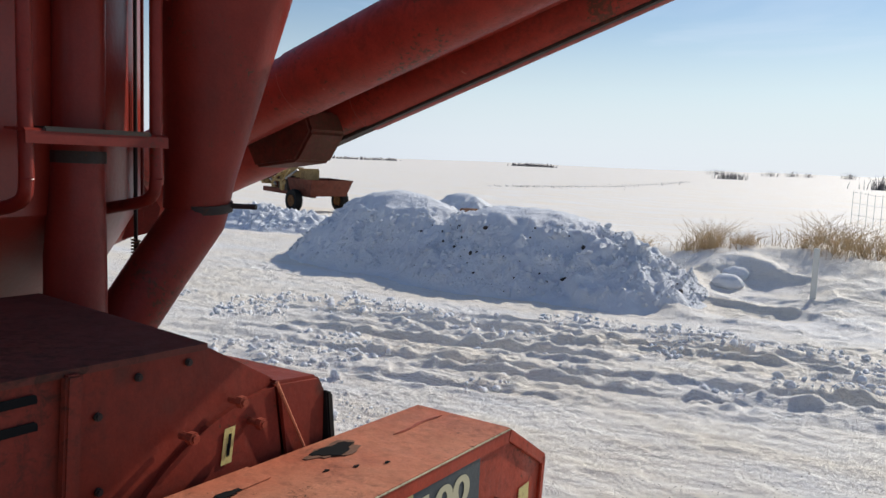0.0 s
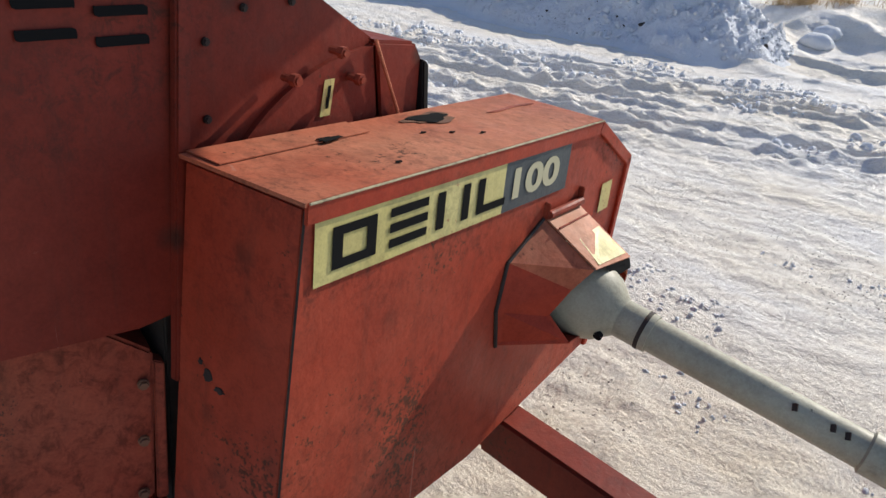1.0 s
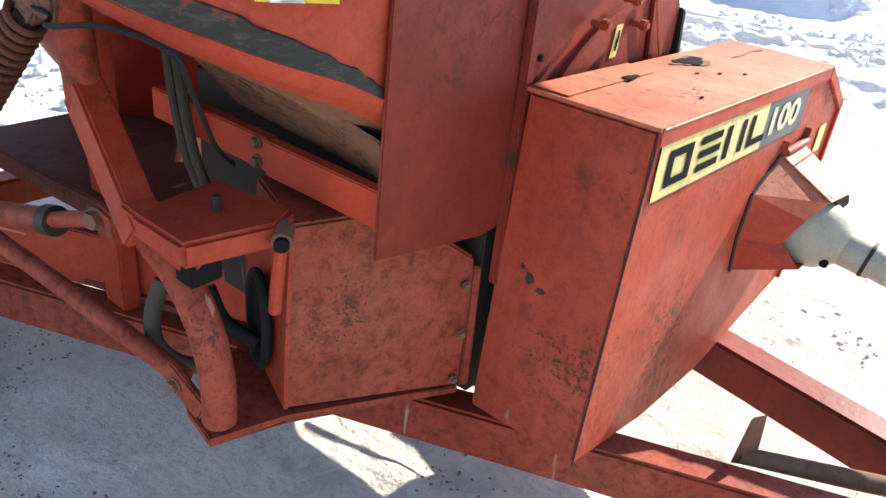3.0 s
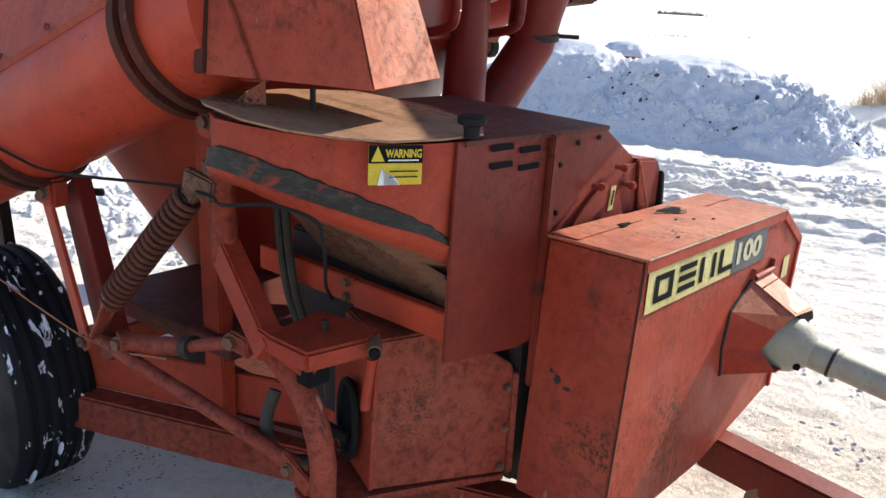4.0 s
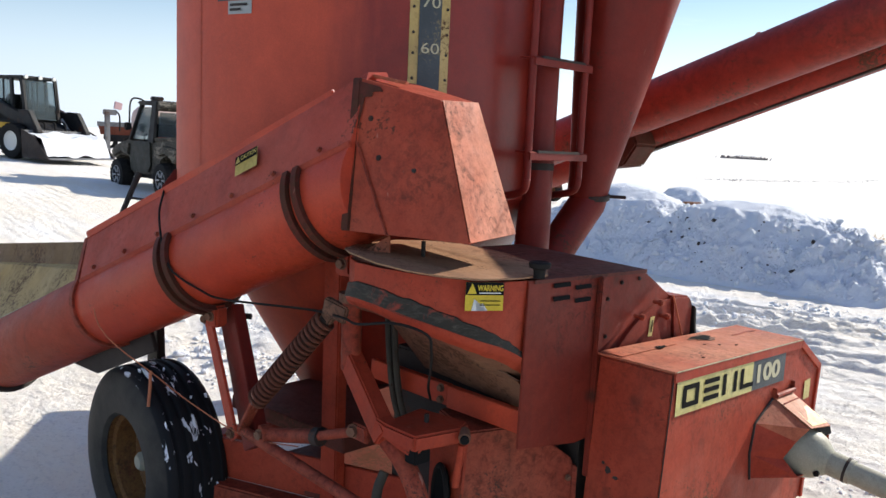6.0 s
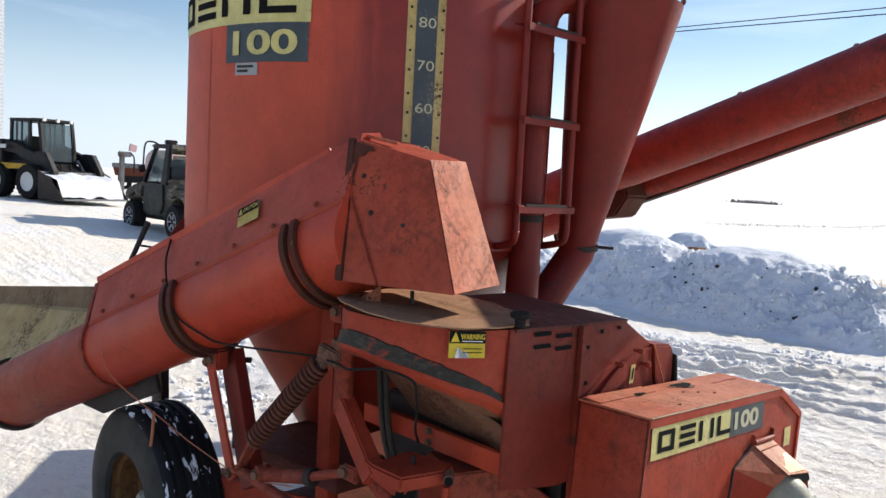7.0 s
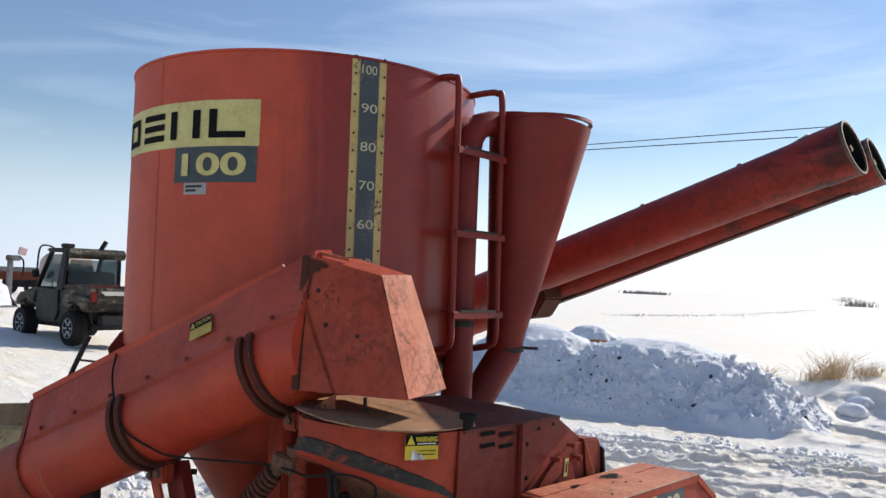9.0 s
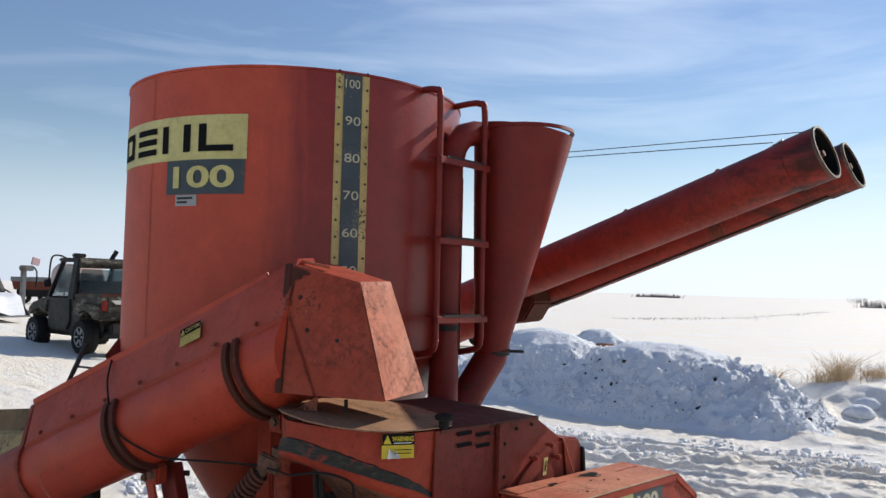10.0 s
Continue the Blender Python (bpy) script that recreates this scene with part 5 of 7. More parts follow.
def tyre_material():
    """Ribbed rubber, dusty on its flank, with snow caked into the tread in torn patches."""
    m = mat("snowy_tyre_rubber", (0.022, 0.022, 0.023), 0.65)
    p = m.node_tree.nodes["Principled BSDF"]
    dust = ramp(m, noise_tex(m, 7, 6, 0.65), [(0.3, (0.020, 0.020, 0.019)), (0.75, (0.062, 0.056, 0.046))])
    axle = m.node_tree.nodes.new("ShaderNodeVectorMath")
    axle.operation = 'MULTIPLY'
    off = m.node_tree.nodes.new("ShaderNodeVectorMath")
    off.operation = 'SUBTRACT'
    ln(m, m.node_tree.nodes.new("ShaderNodeNewGeometry").outputs["Position"], off.inputs[0])
    off.inputs[1].default_value = W @ Vector((-3.03, 0, 0.36))
    ln(m, off.outputs[0], axle.inputs[0])
    axle.inputs[1].default_value = (1, 0, 1)
    far = m.node_tree.nodes.new("ShaderNodeVectorMath")
    far.operation = 'LENGTH'
    ln(m, axle.outputs[0], far.inputs[0])
    tread = m.node_tree.nodes.new("ShaderNodeMapRange")
    tread.inputs["From Min"].default_value, tread.inputs["From Max"].default_value = 0.376, 0.384
    ln(m, far.outputs["Value"], tread.inputs["Value"])
    torn = ramp(m, noise_tex(m, 8, 6, 0.62, stretched(m, (1.0, 2.6, 1.0)), 0.8), [(0.605, (0, 0, 0)), (0.625, (1, 1, 1))])
    snow = math_node(m, 'MULTIPLY', tread.outputs[0], torn.outputs["Color"])
    body = mixc(m, tread.outputs[0], dust.outputs["Color"], (0.014, 0.014, 0.015))
    ln(m, mixc(m, snow, body, (0.78, 0.80, 0.84)), p.inputs["Base Color"])
    hill = math_node(m, 'ADD', snow, math_node(m, 'MULTIPLY', noise_tex(m, 60, 5, 0.6), 0.4))
    hill.node.use_clamp = False
    bumped(m, hill, 0.5, 0.006)
    return m


M_TYRE = tyre_material()
M_RIM = paint("rusty_yellow_rim", (0.19, 0.085, 0.026), (0.30, 0.17, 0.06), dirt=0.8, wear=0.06, rough=0.65, rust=(0.12, 0.04, 0.02))
M_SNOW_CLUMP = mat("packed_snow", (0.85, 0.87, 0.9), 0.7)


def wheel(c, out):
    c = Vector(c)
    wh = part("wheel", lathe(c, [(0.0, 0.02 * out), (0.07, 0.03 * out), (0.075, -0.005 * out), (0.12, -0.015 * out), (0.16, 0.015 * out), (0.195, 0.0), (0.205, 0.09 * out), (0.235, 0.105 * out), (0.24, 0.118 * out), (0.225, 0.12 * out), (0.21, -0.11 * out), (0.0, -0.11 * out)], 48, 'Y'), M_RIM, mixer, "rusty yellow wheel with a snow-caked tyre")
    part("tyre", tyre_bm(c, 0.445, 0.315), M_TYRE, wh, "black ribbed farm tyre")
    part("hub_cap", lathe(c + Vector((0, 0.02 * out, 0)), [(0.0, 0.06 * out), (0.03, 0.06 * out), (0.042, 0.045 * out), (0.045, 0.0)], 20, 'Y'), M_GREY, wh)
    for i in range(6):
        a = i * math.pi / 3 + 0.4
        part("wheel_nut", bolt(c + Vector((0.1 * math.cos(a), -0.005 * out, 0.1 * math.sin(a))), (0, out, 0), 0.012, 0.016), M_RUST, wh)
    return wh


w_near = wheel((-3.03, 0.15, 0.36), -1)
w_far = wheel((-3.03, 2.05, 0.36), 1)
rnd = random.Random(5)
for i in range(18):
    a = radians(rnd.uniform(-60, 120))
    y = rnd.choice((-0.1, -0.07, 0.0, 0.03, 0.07, 0.11)) + rnd.uniform(-0.015, 0.015)
    s = rnd.uniform(0.004, 0.016)
    bm = bmesh.new()
    bmesh.ops.create_icosphere(bm, subdivisions=2, radius=1)
    c = Vector((-3.03 + 0.436 * math.cos(a), 0.15 + y, 0.36 + 0.436 * math.sin(a)))
    er = Vector((math.cos(a), 0, math.sin(a)))
    et = Vector((-er.z, 0, er.x))
    for v in bm.verts:
        q = v.co * (1 + rnd.uniform(-0.3, 0.3))
        v.co = c + er * q.x * 0.010 + et * q.z * s * (1.0 + 1.6 * (i % 3)) + Vector((0, 1, 0)) * q.y * s * 0.6
    part("snow_clump", bm, M_SNOW_CLUMP, w_near)

# cable, rope, twine and leg under the auger
part("control_cable", tube(smooth_path([aug(-2.58) + AU * 0.325 - AS * 0.04, aug(-2.55) + AU * 0.2 - AS * 0.125, aug(-2.50) - AS * 0.185, aug(-2.42) - AU * 0.13 - AS * 0.14, (-2.26, 0.055, 1.235), (-2.02, 0.05, 1.262), (-1.875, 0.18, 1.25), (-1.72, 0.19, 1.25), (-1.55, 0.11, 1.275), (-1.38, 0.11, 1.31), (-1.29, 0.15, 1.29), (-1.30, 0.18, 1.24), (-1.36, 0.24, 1.16), (-1.46, 0.33, 1.06), (-1.54, 0.42, 0.98)], 6), 0.0042, 8), M_BLACK, mixer, "black control cable slung along the auger")
part("twine", tube(smooth_path([(-3.13, -0.06, 1.25), aug(-2.95) - AS * 0.19 - AU * 0.1, (-2.72, 0.03, 0.83), (-2.5, 0.08, 0.76), (-2.2, 0.12, 0.72), (-1.95, 0.18, 0.745)], 6), 0.0026, 6), M_TWINE, mixer, "frayed orange baler twine")
part("twine", tube(smooth_path([(-2.78, 0.02, 0.85), (-2.775, 0.015, 0.78), (-2.78, 0.01, 0.70)], 4), 0.007, 6), M_TWINE, mixer)
part("support_leg", beam((-3.35, 0.30, 0.98), (-3.35, 0.32, 0.34), 0.12, 0.04, 0.004, (0, 1, 0)), M_DARK, mixer, "dark support leg below the auger")
part("skid", prism([aug(-3.5) - AU * 0.16 + AS * 0.03, aug(-2.95) - AU * 0.16 + AS * 0.03, aug(-2.95) - AU * 0.25 + AS * 0.03, aug(-3.35) - AU * 0.25 + AS * 0.03], AS * 0.02, 0.003), M_DARK, mixer)
part("control_lever", tube([(-3.032, -0.018, 1.409), (-3.032, 0.003, 1.456), (-3.034, 0.088, 1.646)], [0.009, 0.010, 0.013], 10), M_DARK, mixer, "dark lever rod")
part("lever_chain", tube(smooth_path([(-3.033, 0.041, 1.542), (-2.82, 0.10, 1.545), aug(-2.58) + AU * 0.335 - AS * 0.03], 5), 0.005, 8), M_DARK, mixer)

# receiving trough at the low end of the auger
R0, F0, T0 = Vector((-3.19, 0.02, 1.335)), Vector((-3.13, 0.0, 1.235)), Vector((-3.14, -0.04, 1.215))
R1, F1, T1 = Vector((-5.098, 0.0, 1.096)), Vector((-4.978, -0.03, 1.006)), aug(-3.97) + AU * 0.172
R2, F2, T2 = R0.lerp(R1, 1.35), F0.lerp(F1, 1.35), T0.lerp(T1, 1.25)
tr = part("receiving_trough", plate([F0, F2, R2, R0], 0.006), M_GRIME, mixer, "dirty yellowed receiving trough", False)
part("trough_floor", plate([T0, T2, F2, F0], 0.006), M_TAN, tr, "stained yellow trough floor", False)
part("trough_edge", tube([T0, T2], 0.012, 8), M_POSTY, tr)
part("corner_tie", tube([T0 + Vector((0.0, -0.02, 0)), R0 + Vector((0.02, -0.02, -0.02))], 0.028, 8), M_DARK, tr)


# ---- snow ----
LATTICES = {}


def lattice(seed):
    if seed not in LATTICES:
        LATTICES[seed] = np.random.RandomState(seed).rand(256, 256)
    return LATTICES[seed]


def vnoise(x, y, s, seed):
    """Smooth value noise, 0 to 1, with cells of s metres."""
    t = lattice(seed)
    x, y = x / s, y / s
    i, j = np.floor(x).astype(int), np.floor(y).astype(int)
    u, v = x - i, y - j
    u, v = u * u * (3 - 2 * u), v * v * (3 - 2 * v)
    g = lambda a, b: t[a % 256, b % 256]
    return (g(i, j) * (1 - u) + g(i + 1, j) * u) * (1 - v) + (g(i, j + 1) * (1 - u) + g(i + 1, j + 1) * u) * v


def fbm(x, y, s, seed, octaves=4, gain=0.5):
    out, a, tot = 0, 1.0, 0
    for k in range(octaves):
        out = out + a * vnoise(x + 37.7 * k, y + 11.3 * k, s / 2 ** k, seed + k)
        tot += a
        a *= gain
    return out / tot


def sstep(a, b, x):
    t = np.clip((x - a) / (b - a), 0, 1)
    return t * t * (3 - 2 * t)


TRACK = radians(14)


def ground_z(x, y):
    """Height of the snow over the plan, in the machine's units."""
    r = np.hypot(x, y)
    u, v = x * math.cos(TRACK) + y * math.sin(TRACK), y * math.cos(TRACK) - x * math.sin(TRACK)
    z = -0.07 + 0.98 * sstep(2.5, 19.5, -x - 0.9 * y) * sstep(500, 60, r)
    z = z + 0.05 * (fbm(x, y, 3.0, 3) - 0.5) * sstep(1.5, 5, np.hypot(x + 1.5, y - 0.5))
    near = sstep(45, 14, r)
    # trodden crust
    crust = 1 - np.abs(2 * fbm(u * 0.6, v, 0.30, 7, 4, 0.6) - 1)
    z = z + near * (0.030 * (crust - 0.6) + 0.022 * np.clip(vnoise(u * 0.7, v, 0.085, 15) - 0.55, 0, 1) * 2)
    # wheel ruts with broken shoulders, all along one lane
    lane = sstep(60, 22, r) * sstep(-8.0, -3.6, x)
    for k, (vc, wd, dp) in enumerate(((6.45, 0.13, 0.030), (6.85, 0.12, 0.040), (7.16, 0.15, 0.060), (7.55, 0.12, 0.045), (7.88, 0.16, 0.065), (8.25, 0.13, 0.050), (8.62, 0.16, 0.075), (9.0, 0.15, 0.060), (9.32, 0.10, 0.035))):
        d = v - (vc + 0.34 * (vnoise(u, v * 0 + k, 3.1, 21 + k) - 0.5) + 0.07 * (vnoise(u, v * 0 + k, 0.5, 121 + k) - 0.5))
        gate = lane * sstep(0.05, 0.45, vnoise(u, v * 0 + 3 * k, 2.4, 31 + k))
        floor_ = sstep(1.0, 0.45, np.abs(d) / wd)
        shoulder = np.exp(-((np.abs(d) - 1.35 * wd) / (0.45 * wd)) ** 2)
        lumps = np.clip(fbm(u * 0.7, v, 0.12, 41 + k, 2, 0.6) * 2.2 - 0.75, 0, 1)
        z = z - dp * gate * floor_ + 0.95 * dp * gate * shoulder * lumps
    band = sstep(5.9, 6.7, v) * sstep(9.9, 9.1, v) * lane
    clod = np.clip(fbm(u * 0.6, v, 0.13, 17, 3, 0.65) - 0.52, 0, 1)
    z = z + band * (0.13 * clod + 0.035 * np.clip(vnoise(u, v, 0.075, 27) - 0.5, 0, 1) - 0.014)
    # fine tyre lines on the near side of the lane
    fine = sstep(4.9, 5.3, v) * sstep(6.7, 6.3, v) * lane * sstep(0.4, 0.6, vnoise(u, v, 1.3, 131))
    z = z + fine * 0.006 * np.sin(2 * math.pi * (v + 0.12 * (vnoise(u, v * 0, 2.5, 133) - 0.5)) / 0.075)
    bank = sstep(12.3, 15.0, y + 0.05 * x) * sstep(-6.5, -2.6, x) * sstep(70, 18, r)
    z = z + bank * (0.52 + 0.60 * (fbm(x, y, 2.2, 51) - 0.42) + 0.18 * (fbm(x, y, 0.7, 55, 3) - 0.5))
    drift = sstep(9.6, 11.0, v) * sstep(16, 13, y) * sstep(-4.2, -2.9, x) * sstep(9, 5, x)
    rd = 1 - np.abs(2 * fbm(x * 0.8 + 0.5 * y, y, 1.2, 57, 3, 0.42) - 1)
    z = z + drift * (0.22 * (rd ** 2 - 0.45) + 0.05 * (fbm(x, y, 0.35, 59, 2) - 0.5))
    # trodden heap of clods beyond the near wheel
    heap = np.exp(-(((x + 5.7) / 1.5) ** 2 + ((y - 2.7) / 0.8) ** 2))
    z = z + heap * (0.03 + 0.20 * np.clip(fbm(x, y, 0.42, 141, 3, 0.6) - 0.42, 0, 1))
    far = sstep(40, 900, r)
    z = z + far * (fbm(x, y, 260, 61, 3) - 0.45) * 9.0 + 1.2 * far
    z = z - 0.5 * sstep(14, 34, y) * sstep(200, 60, r) * sstep(-30, -12, x)
    return z


def axis_steps(a, b, step, reach, grow):
    mid = np.arange(a, b + step / 2, step)
    lo, hi, d = [], [], step
    p = a
    while p > -reach:
        d *= grow
        p -= d
        lo.append(p)
    d, p = step, b
    while p < reach:
        d *= grow
        p += d
        hi.append(p)
    return np.array(lo[::-1] + list(mid) + hi)


def sheet(name, xs, ys, zf, material, smooth=True):
    X, Y = np.meshgrid(xs, ys)
    Z = zf(X, Y)
    pts = np.stack([X, Y, Z], -1).reshape(-1, 3)
    pts = pts @ np.array(W.to_3x3()).T + np.array(W.translation)
    nx, ny = len(xs), len(ys)
    i = np.arange(nx * ny).reshape(ny, nx)
    f = np.stack([i[:-1, :-1], i[:-1, 1:], i[1:, 1:], i[1:, :-1]], -1).reshape(-1, 4)
    me = bpy.data.meshes.new(name)
    me.vertices.add(len(pts))
    me.vertices.foreach_set("co", pts.ravel())
    me.loops.add(f.size)
    me.loops.foreach_set("vertex_index", f.ravel().astype(np.int32))
    me.polygons.add(len(f))
    me.polygons.foreach_set("loop_start", np.arange(0, f.size, 4, dtype=np.int32))
    me.update(calc_edges=True)
    me.validate()
    if smooth:
        me.shade_smooth()
    me.materials.append(material)
    return new(name, me)


def yard_material():
    m = snow_mat("trodden_snow", 0.38)
    p = m.node_tree.nodes["Principled BSDF"]
    old = p.inputs["Base Color"].links[0].from_socket
    g = m.node_tree.nodes.new("ShaderNodeNewGeometry").outputs["Position"]
    dist = m.node_tree.nodes.new("ShaderNodeVectorMath")
    dist.operation = 'DISTANCE'
    ln(m, g, dist.inputs[0])
    dist.inputs[1].default_value = W @ Vector((-0.72, 2.10, -0.07))
    mr = m.node_tree.nodes.new("ShaderNodeMapRange")
    mr.inputs["From Min"].default_value, mr.inputs["From Max"].default_value = 0.25, 1.55
    mr.inputs["To Min"].default_value, mr.inputs["To Max"].default_value = 1.0, 0.0
    ln(m, dist.outputs["Value"], mr.inputs["Value"])
    patch = ramp(m, noise_tex(m, 2.2, 6, 0.7), [(0.3, (0.5, 0.5, 0.5)), (0.6, (1, 1, 1))])
    mu = m.node_tree.nodes.new("ShaderNodeMath")
    mu.operation = 'MULTIPLY'
    ln(m, mr.outputs["Result"], mu.inputs[0])
    ln(m, patch.outputs["Color"], mu.inputs[1])
    col = mixc(m, mu.outputs["Value"], old, (0.56, 0.38, 0.16))
    foot = m.node_tree.nodes.new("ShaderNodeVectorMath")
    foot.operation = 'DISTANCE'
    ln(m, g, foot.inputs[0])
    foot.inputs[1].default_value = W @ Vector((-1.5, -0.5, -0.07))
    trod = m.node_tree.nodes.new("ShaderNodeMapRange")
    trod.inputs["From Min"].default_value, trod.inputs["From Max"].default_value = 1.2, 2.6
    trod.inputs["To Min"].default_value, trod.inputs["To Max"].default_value = 1.0, 0.0
    ln(m, foot.outputs["Value"], trod.inputs["Value"])
    # light and dark of the snow's relief near the machine, painted as grey mottling
    scuff = ramp(m, noise_tex(m, 13, 9, 0.74, dist=0.8), [(0.45, (0.9, 0.9, 0.9)), (0.53, (0, 0, 0))])
    col = mixc(m, math_node(m, 'MULTIPLY', trod.outputs[0], scuff.outputs["Color"]), col, (0.34, 0.31, 0.29))
    tint = ramp(m, noise_tex(m, 0.9, 6, 0.7, stretched(m, (0.35, 1, 1))), [(0.34, (0.35, 0.35, 0.35)), (0.60, (0.95, 0.95, 0.95))])
    col = mixc(m, tint.outputs["Color"], col, (0.90, 0.81, 0.67))
    # finer mottling over the whole yard, again relief shading as colour
    mottle = ramp(m, noise_tex(m, 19, 6, 0.75), [(0.36, (0.32, 0.32, 0.32)), (0.45, (0, 0, 0))])
    col = mixc(m, mottle.outputs["Color"], col, (0.50, 0.45, 0.39))
    flake = ramp(m, noise_tex(m, 46, 7, 0.72), [(0.38, (0.26, 0.26, 0.26)), (0.46, (0, 0, 0))])
    col = mixc(m, flake.outputs["Color"], col, (0.42, 0.37, 0.33))
    specks = ramp(m, noise_tex(m, 6.5, 8, 0.8), [(0.66, (0, 0, 0)), (0.72, (0.8, 0.8, 0.8))])
    col = mixc(m, specks.outputs["Color"], col, (0.22, 0.17, 0.12))
    ln(m, col, p.inputs["Base Color"])
    return m


M_YARD = yard_material()
M_CLOD = snow_mat("clean_broken_snow", 0.3)
M_PILE = snow_mat("piled_snow", 0.75, ((0.80, 0.82, 0.85), (0.68, 0.69, 0.71)))
xs = axis_steps(-9.5, 2.0, 0.031, 3200, 1.07)
ys = axis_steps(-1.0, 13.0, 0.024, 3200, 1.07)
ground = tagged(sheet("ground", xs, ys, ground_z, M_YARD), "trodden snow of the yard and open snow fields", "snow", kind="structure")


# ---- ploughed pile ----
def pile_z(x, y):
    def heap(cx, cy, rx, front, h, flat, turn, back=1.9):
        """A rounded top above a straight talus, steeper in front than behind."""
        c, s = math.cos(turn), math.sin(turn)
        a, b = (x - cx) * c + (y - cy) * s, (y - cy) * c - (x - cx) * s
        d = np.sqrt((a / rx) ** 2 + (b / np.where(b < 0, front, back)) ** 2) + 0.13 * (fbm(x, y, 0.8, 71, 3, 0.6) - 0.5)
        e = np.clip((d - flat) / (1 - flat), -1, 1.4)
        return h * (1 - (0.5 * (e + np.sqrt(e * e + 0.04)) - 0.02))
    z = np.maximum(heap(-8.24, 12.15, 2.66, 1.85, 1.33, 0.30, -0.29), heap(-5.53, 11.6, 2.74, 1.88, 1.23, 0.29, 0.02))
    z = np.maximum(z, heap(-3.77, 11.2, 1.39, 1.51, 0.83, 0.26, 0.18))
    z = np.maximum(z, heap(-8.9, 15.6, 1.7, 1.3, 1.22, 0.2, 0.0, 1.3))
    z = np.maximum(z, heap(-14.8, 15.5, 3.2, 1.6, 0.50, 0.2, 0.0))
    low = sstep(1.20, 0.85, z)
    cake = 1 - np.abs(2 * fbm(x, y, 0.45, 81, 4, 0.6) - 1)
    lump = 0.17 * (fbm(x, y, 0.7, 85, 3, 0.55) - 0.5) + 0.11 * (cake - 0.7)
    crumbs = 0.36 * np.clip(fbm(x, y, 0.22, 91, 3, 0.65) - 0.46, 0, 1) + 0.17 * np.clip(vnoise(x, y, 0.10, 95) - 0.5, 0, 1)
    return -0.12 + z + (lump * (0.40 + 0.60 * low) + crumbs * (0.10 + 0.90 * low)) * sstep(0.0, 0.25, z)


pxs, pys = np.arange(-18.3, -1.9, 0.04), np.arange(9.0, 17.2, 0.04)
pile = tagged(sheet("snowbank", pxs, pys, pile_z, M_PILE), "tall ploughed pile of lumpy snow", "snowbank")
rng = np.random.RandomState(9)
ico = bmesh.new()
bmesh.ops.create_icosphere(ico, subdivisions=2, radius=1)
iv = np.array([v.co[:] for v in ico.verts])
itf = np.array([[v.index for v in f.verts] for f in ico.faces])
ico.free()


def chunks(name, x, y, z, s, material, label, parent=None):
    """Many small broken lumps as one scatter."""
    n = len(x)
    waves = rng.normal(0, 1.9, (n, 3, 3))
    bulge = 1 + 0.16 * np.sin(np.einsum('vi,nki->nvk', iv, waves) + rng.uniform(0, 6.28, (n, 1, 3))).sum(-1, keepdims=True)
    v = iv[None] * bulge * rng.uniform(0.90, 1.08, (n, len(iv), 1)) * s[:, None, None] * rng.uniform(0.6, 1.3, (n, 1, 3))
    v = v + np.stack([x, y, z], -1)[:, None]
    f = itf[None] + (np.arange(n) * len(iv))[:, None, None]
    v = v.reshape(-1, 3) @ np.array(W.to_3x3()).T + np.array(W.translation)
    me = bpy.data.meshes.new(name)
    me.from_pydata(v.tolist(), [], f.reshape(-1, 3).tolist())
    me.shade_smooth()
    me.materials.append(material)
    ob = new(name, me)
    if parent is not None:
        ob.parent = parent
        return tagged(ob, label, kind="stuff")
    return tagged(ob, label, "snow", kind="stuff")


def sizes(n, lo, hi):
    """Many small, few large."""
    return lo * (hi / lo) ** (rng.rand(n) ** 2.6)


n = 13000
cx, cy = rng.uniform(-11.5, -2.3, n), rng.uniform(9.3, 13.0, n)
cz, cs = pile_z(cx, cy), sizes(n, 0.009, 0.046)
keep = (cz > 0.0) & (cz < 0.92) & (fbm(cx, cy, 0.5, 99, 2) > 0.38)
chunks("chunk_scatter", cx[keep], cy[keep], cz[keep] - cs[keep] * 0.1, cs[keep], M_PILE, "broken snow chunks rolled down the pile", pile)
n = 300
cx, cy = rng.uniform(-9.5, -2.6, n), rng.uniform(9.6, 11.6, n)
cz, cs = pile_z(cx, cy), sizes(n, 0.007, 0.045)
keep = (cz > 0.02) & (cz < 0.85) & (vnoise(cx, cy, 0.9, 105) > 0.40)
chunks("dirt_scatter", cx[keep], cy[keep], cz[keep] + cs[keep] * 0.2, cs[keep], mat("dark_frozen_dirt", (0.06, 0.05, 0.045), 0.9), "dark frozen dirt clods in the heap", pile)
n = 20000
cx, cy = rng.uniform(-9.5, 1.5, n), rng.uniform(2.5, 10.6, n)
cs = sizes(n, 0.006, 0.045)
cv = cy * math.cos(TRACK) - cx * math.sin(TRACK)
keep = (fbm(cx, cy, 0.7, 98, 3) > np.where((cv > 6.2) & (cv < 9.4), 0.53, 0.61)) & (cv < 9.9)
cs = np.where(cv < 5.8, np.minimum(cs, 0.011), cs)
chunks("snow_crumbs", cx[keep], cy[keep], ground_z(cx, cy)[keep] + cs[keep] * 0.15, cs[keep], M_CLOD, "snow crumbs between the wheel tracks")
n = 2600
cx, cy = rng.normal(-5.7, 1.2, n), rng.normal(2.7, 0.6, n)
cs = sizes(n, 0.008, 0.055)
keep = fbm(cx, cy, 0.5, 97, 2) > 0.50
chunks("snow_clods", cx[keep], cy[keep], ground_z(cx, cy)[keep] + cs[keep] * 0.2, cs[keep], M_CLOD, "broken snow clods thrown beside the machine")

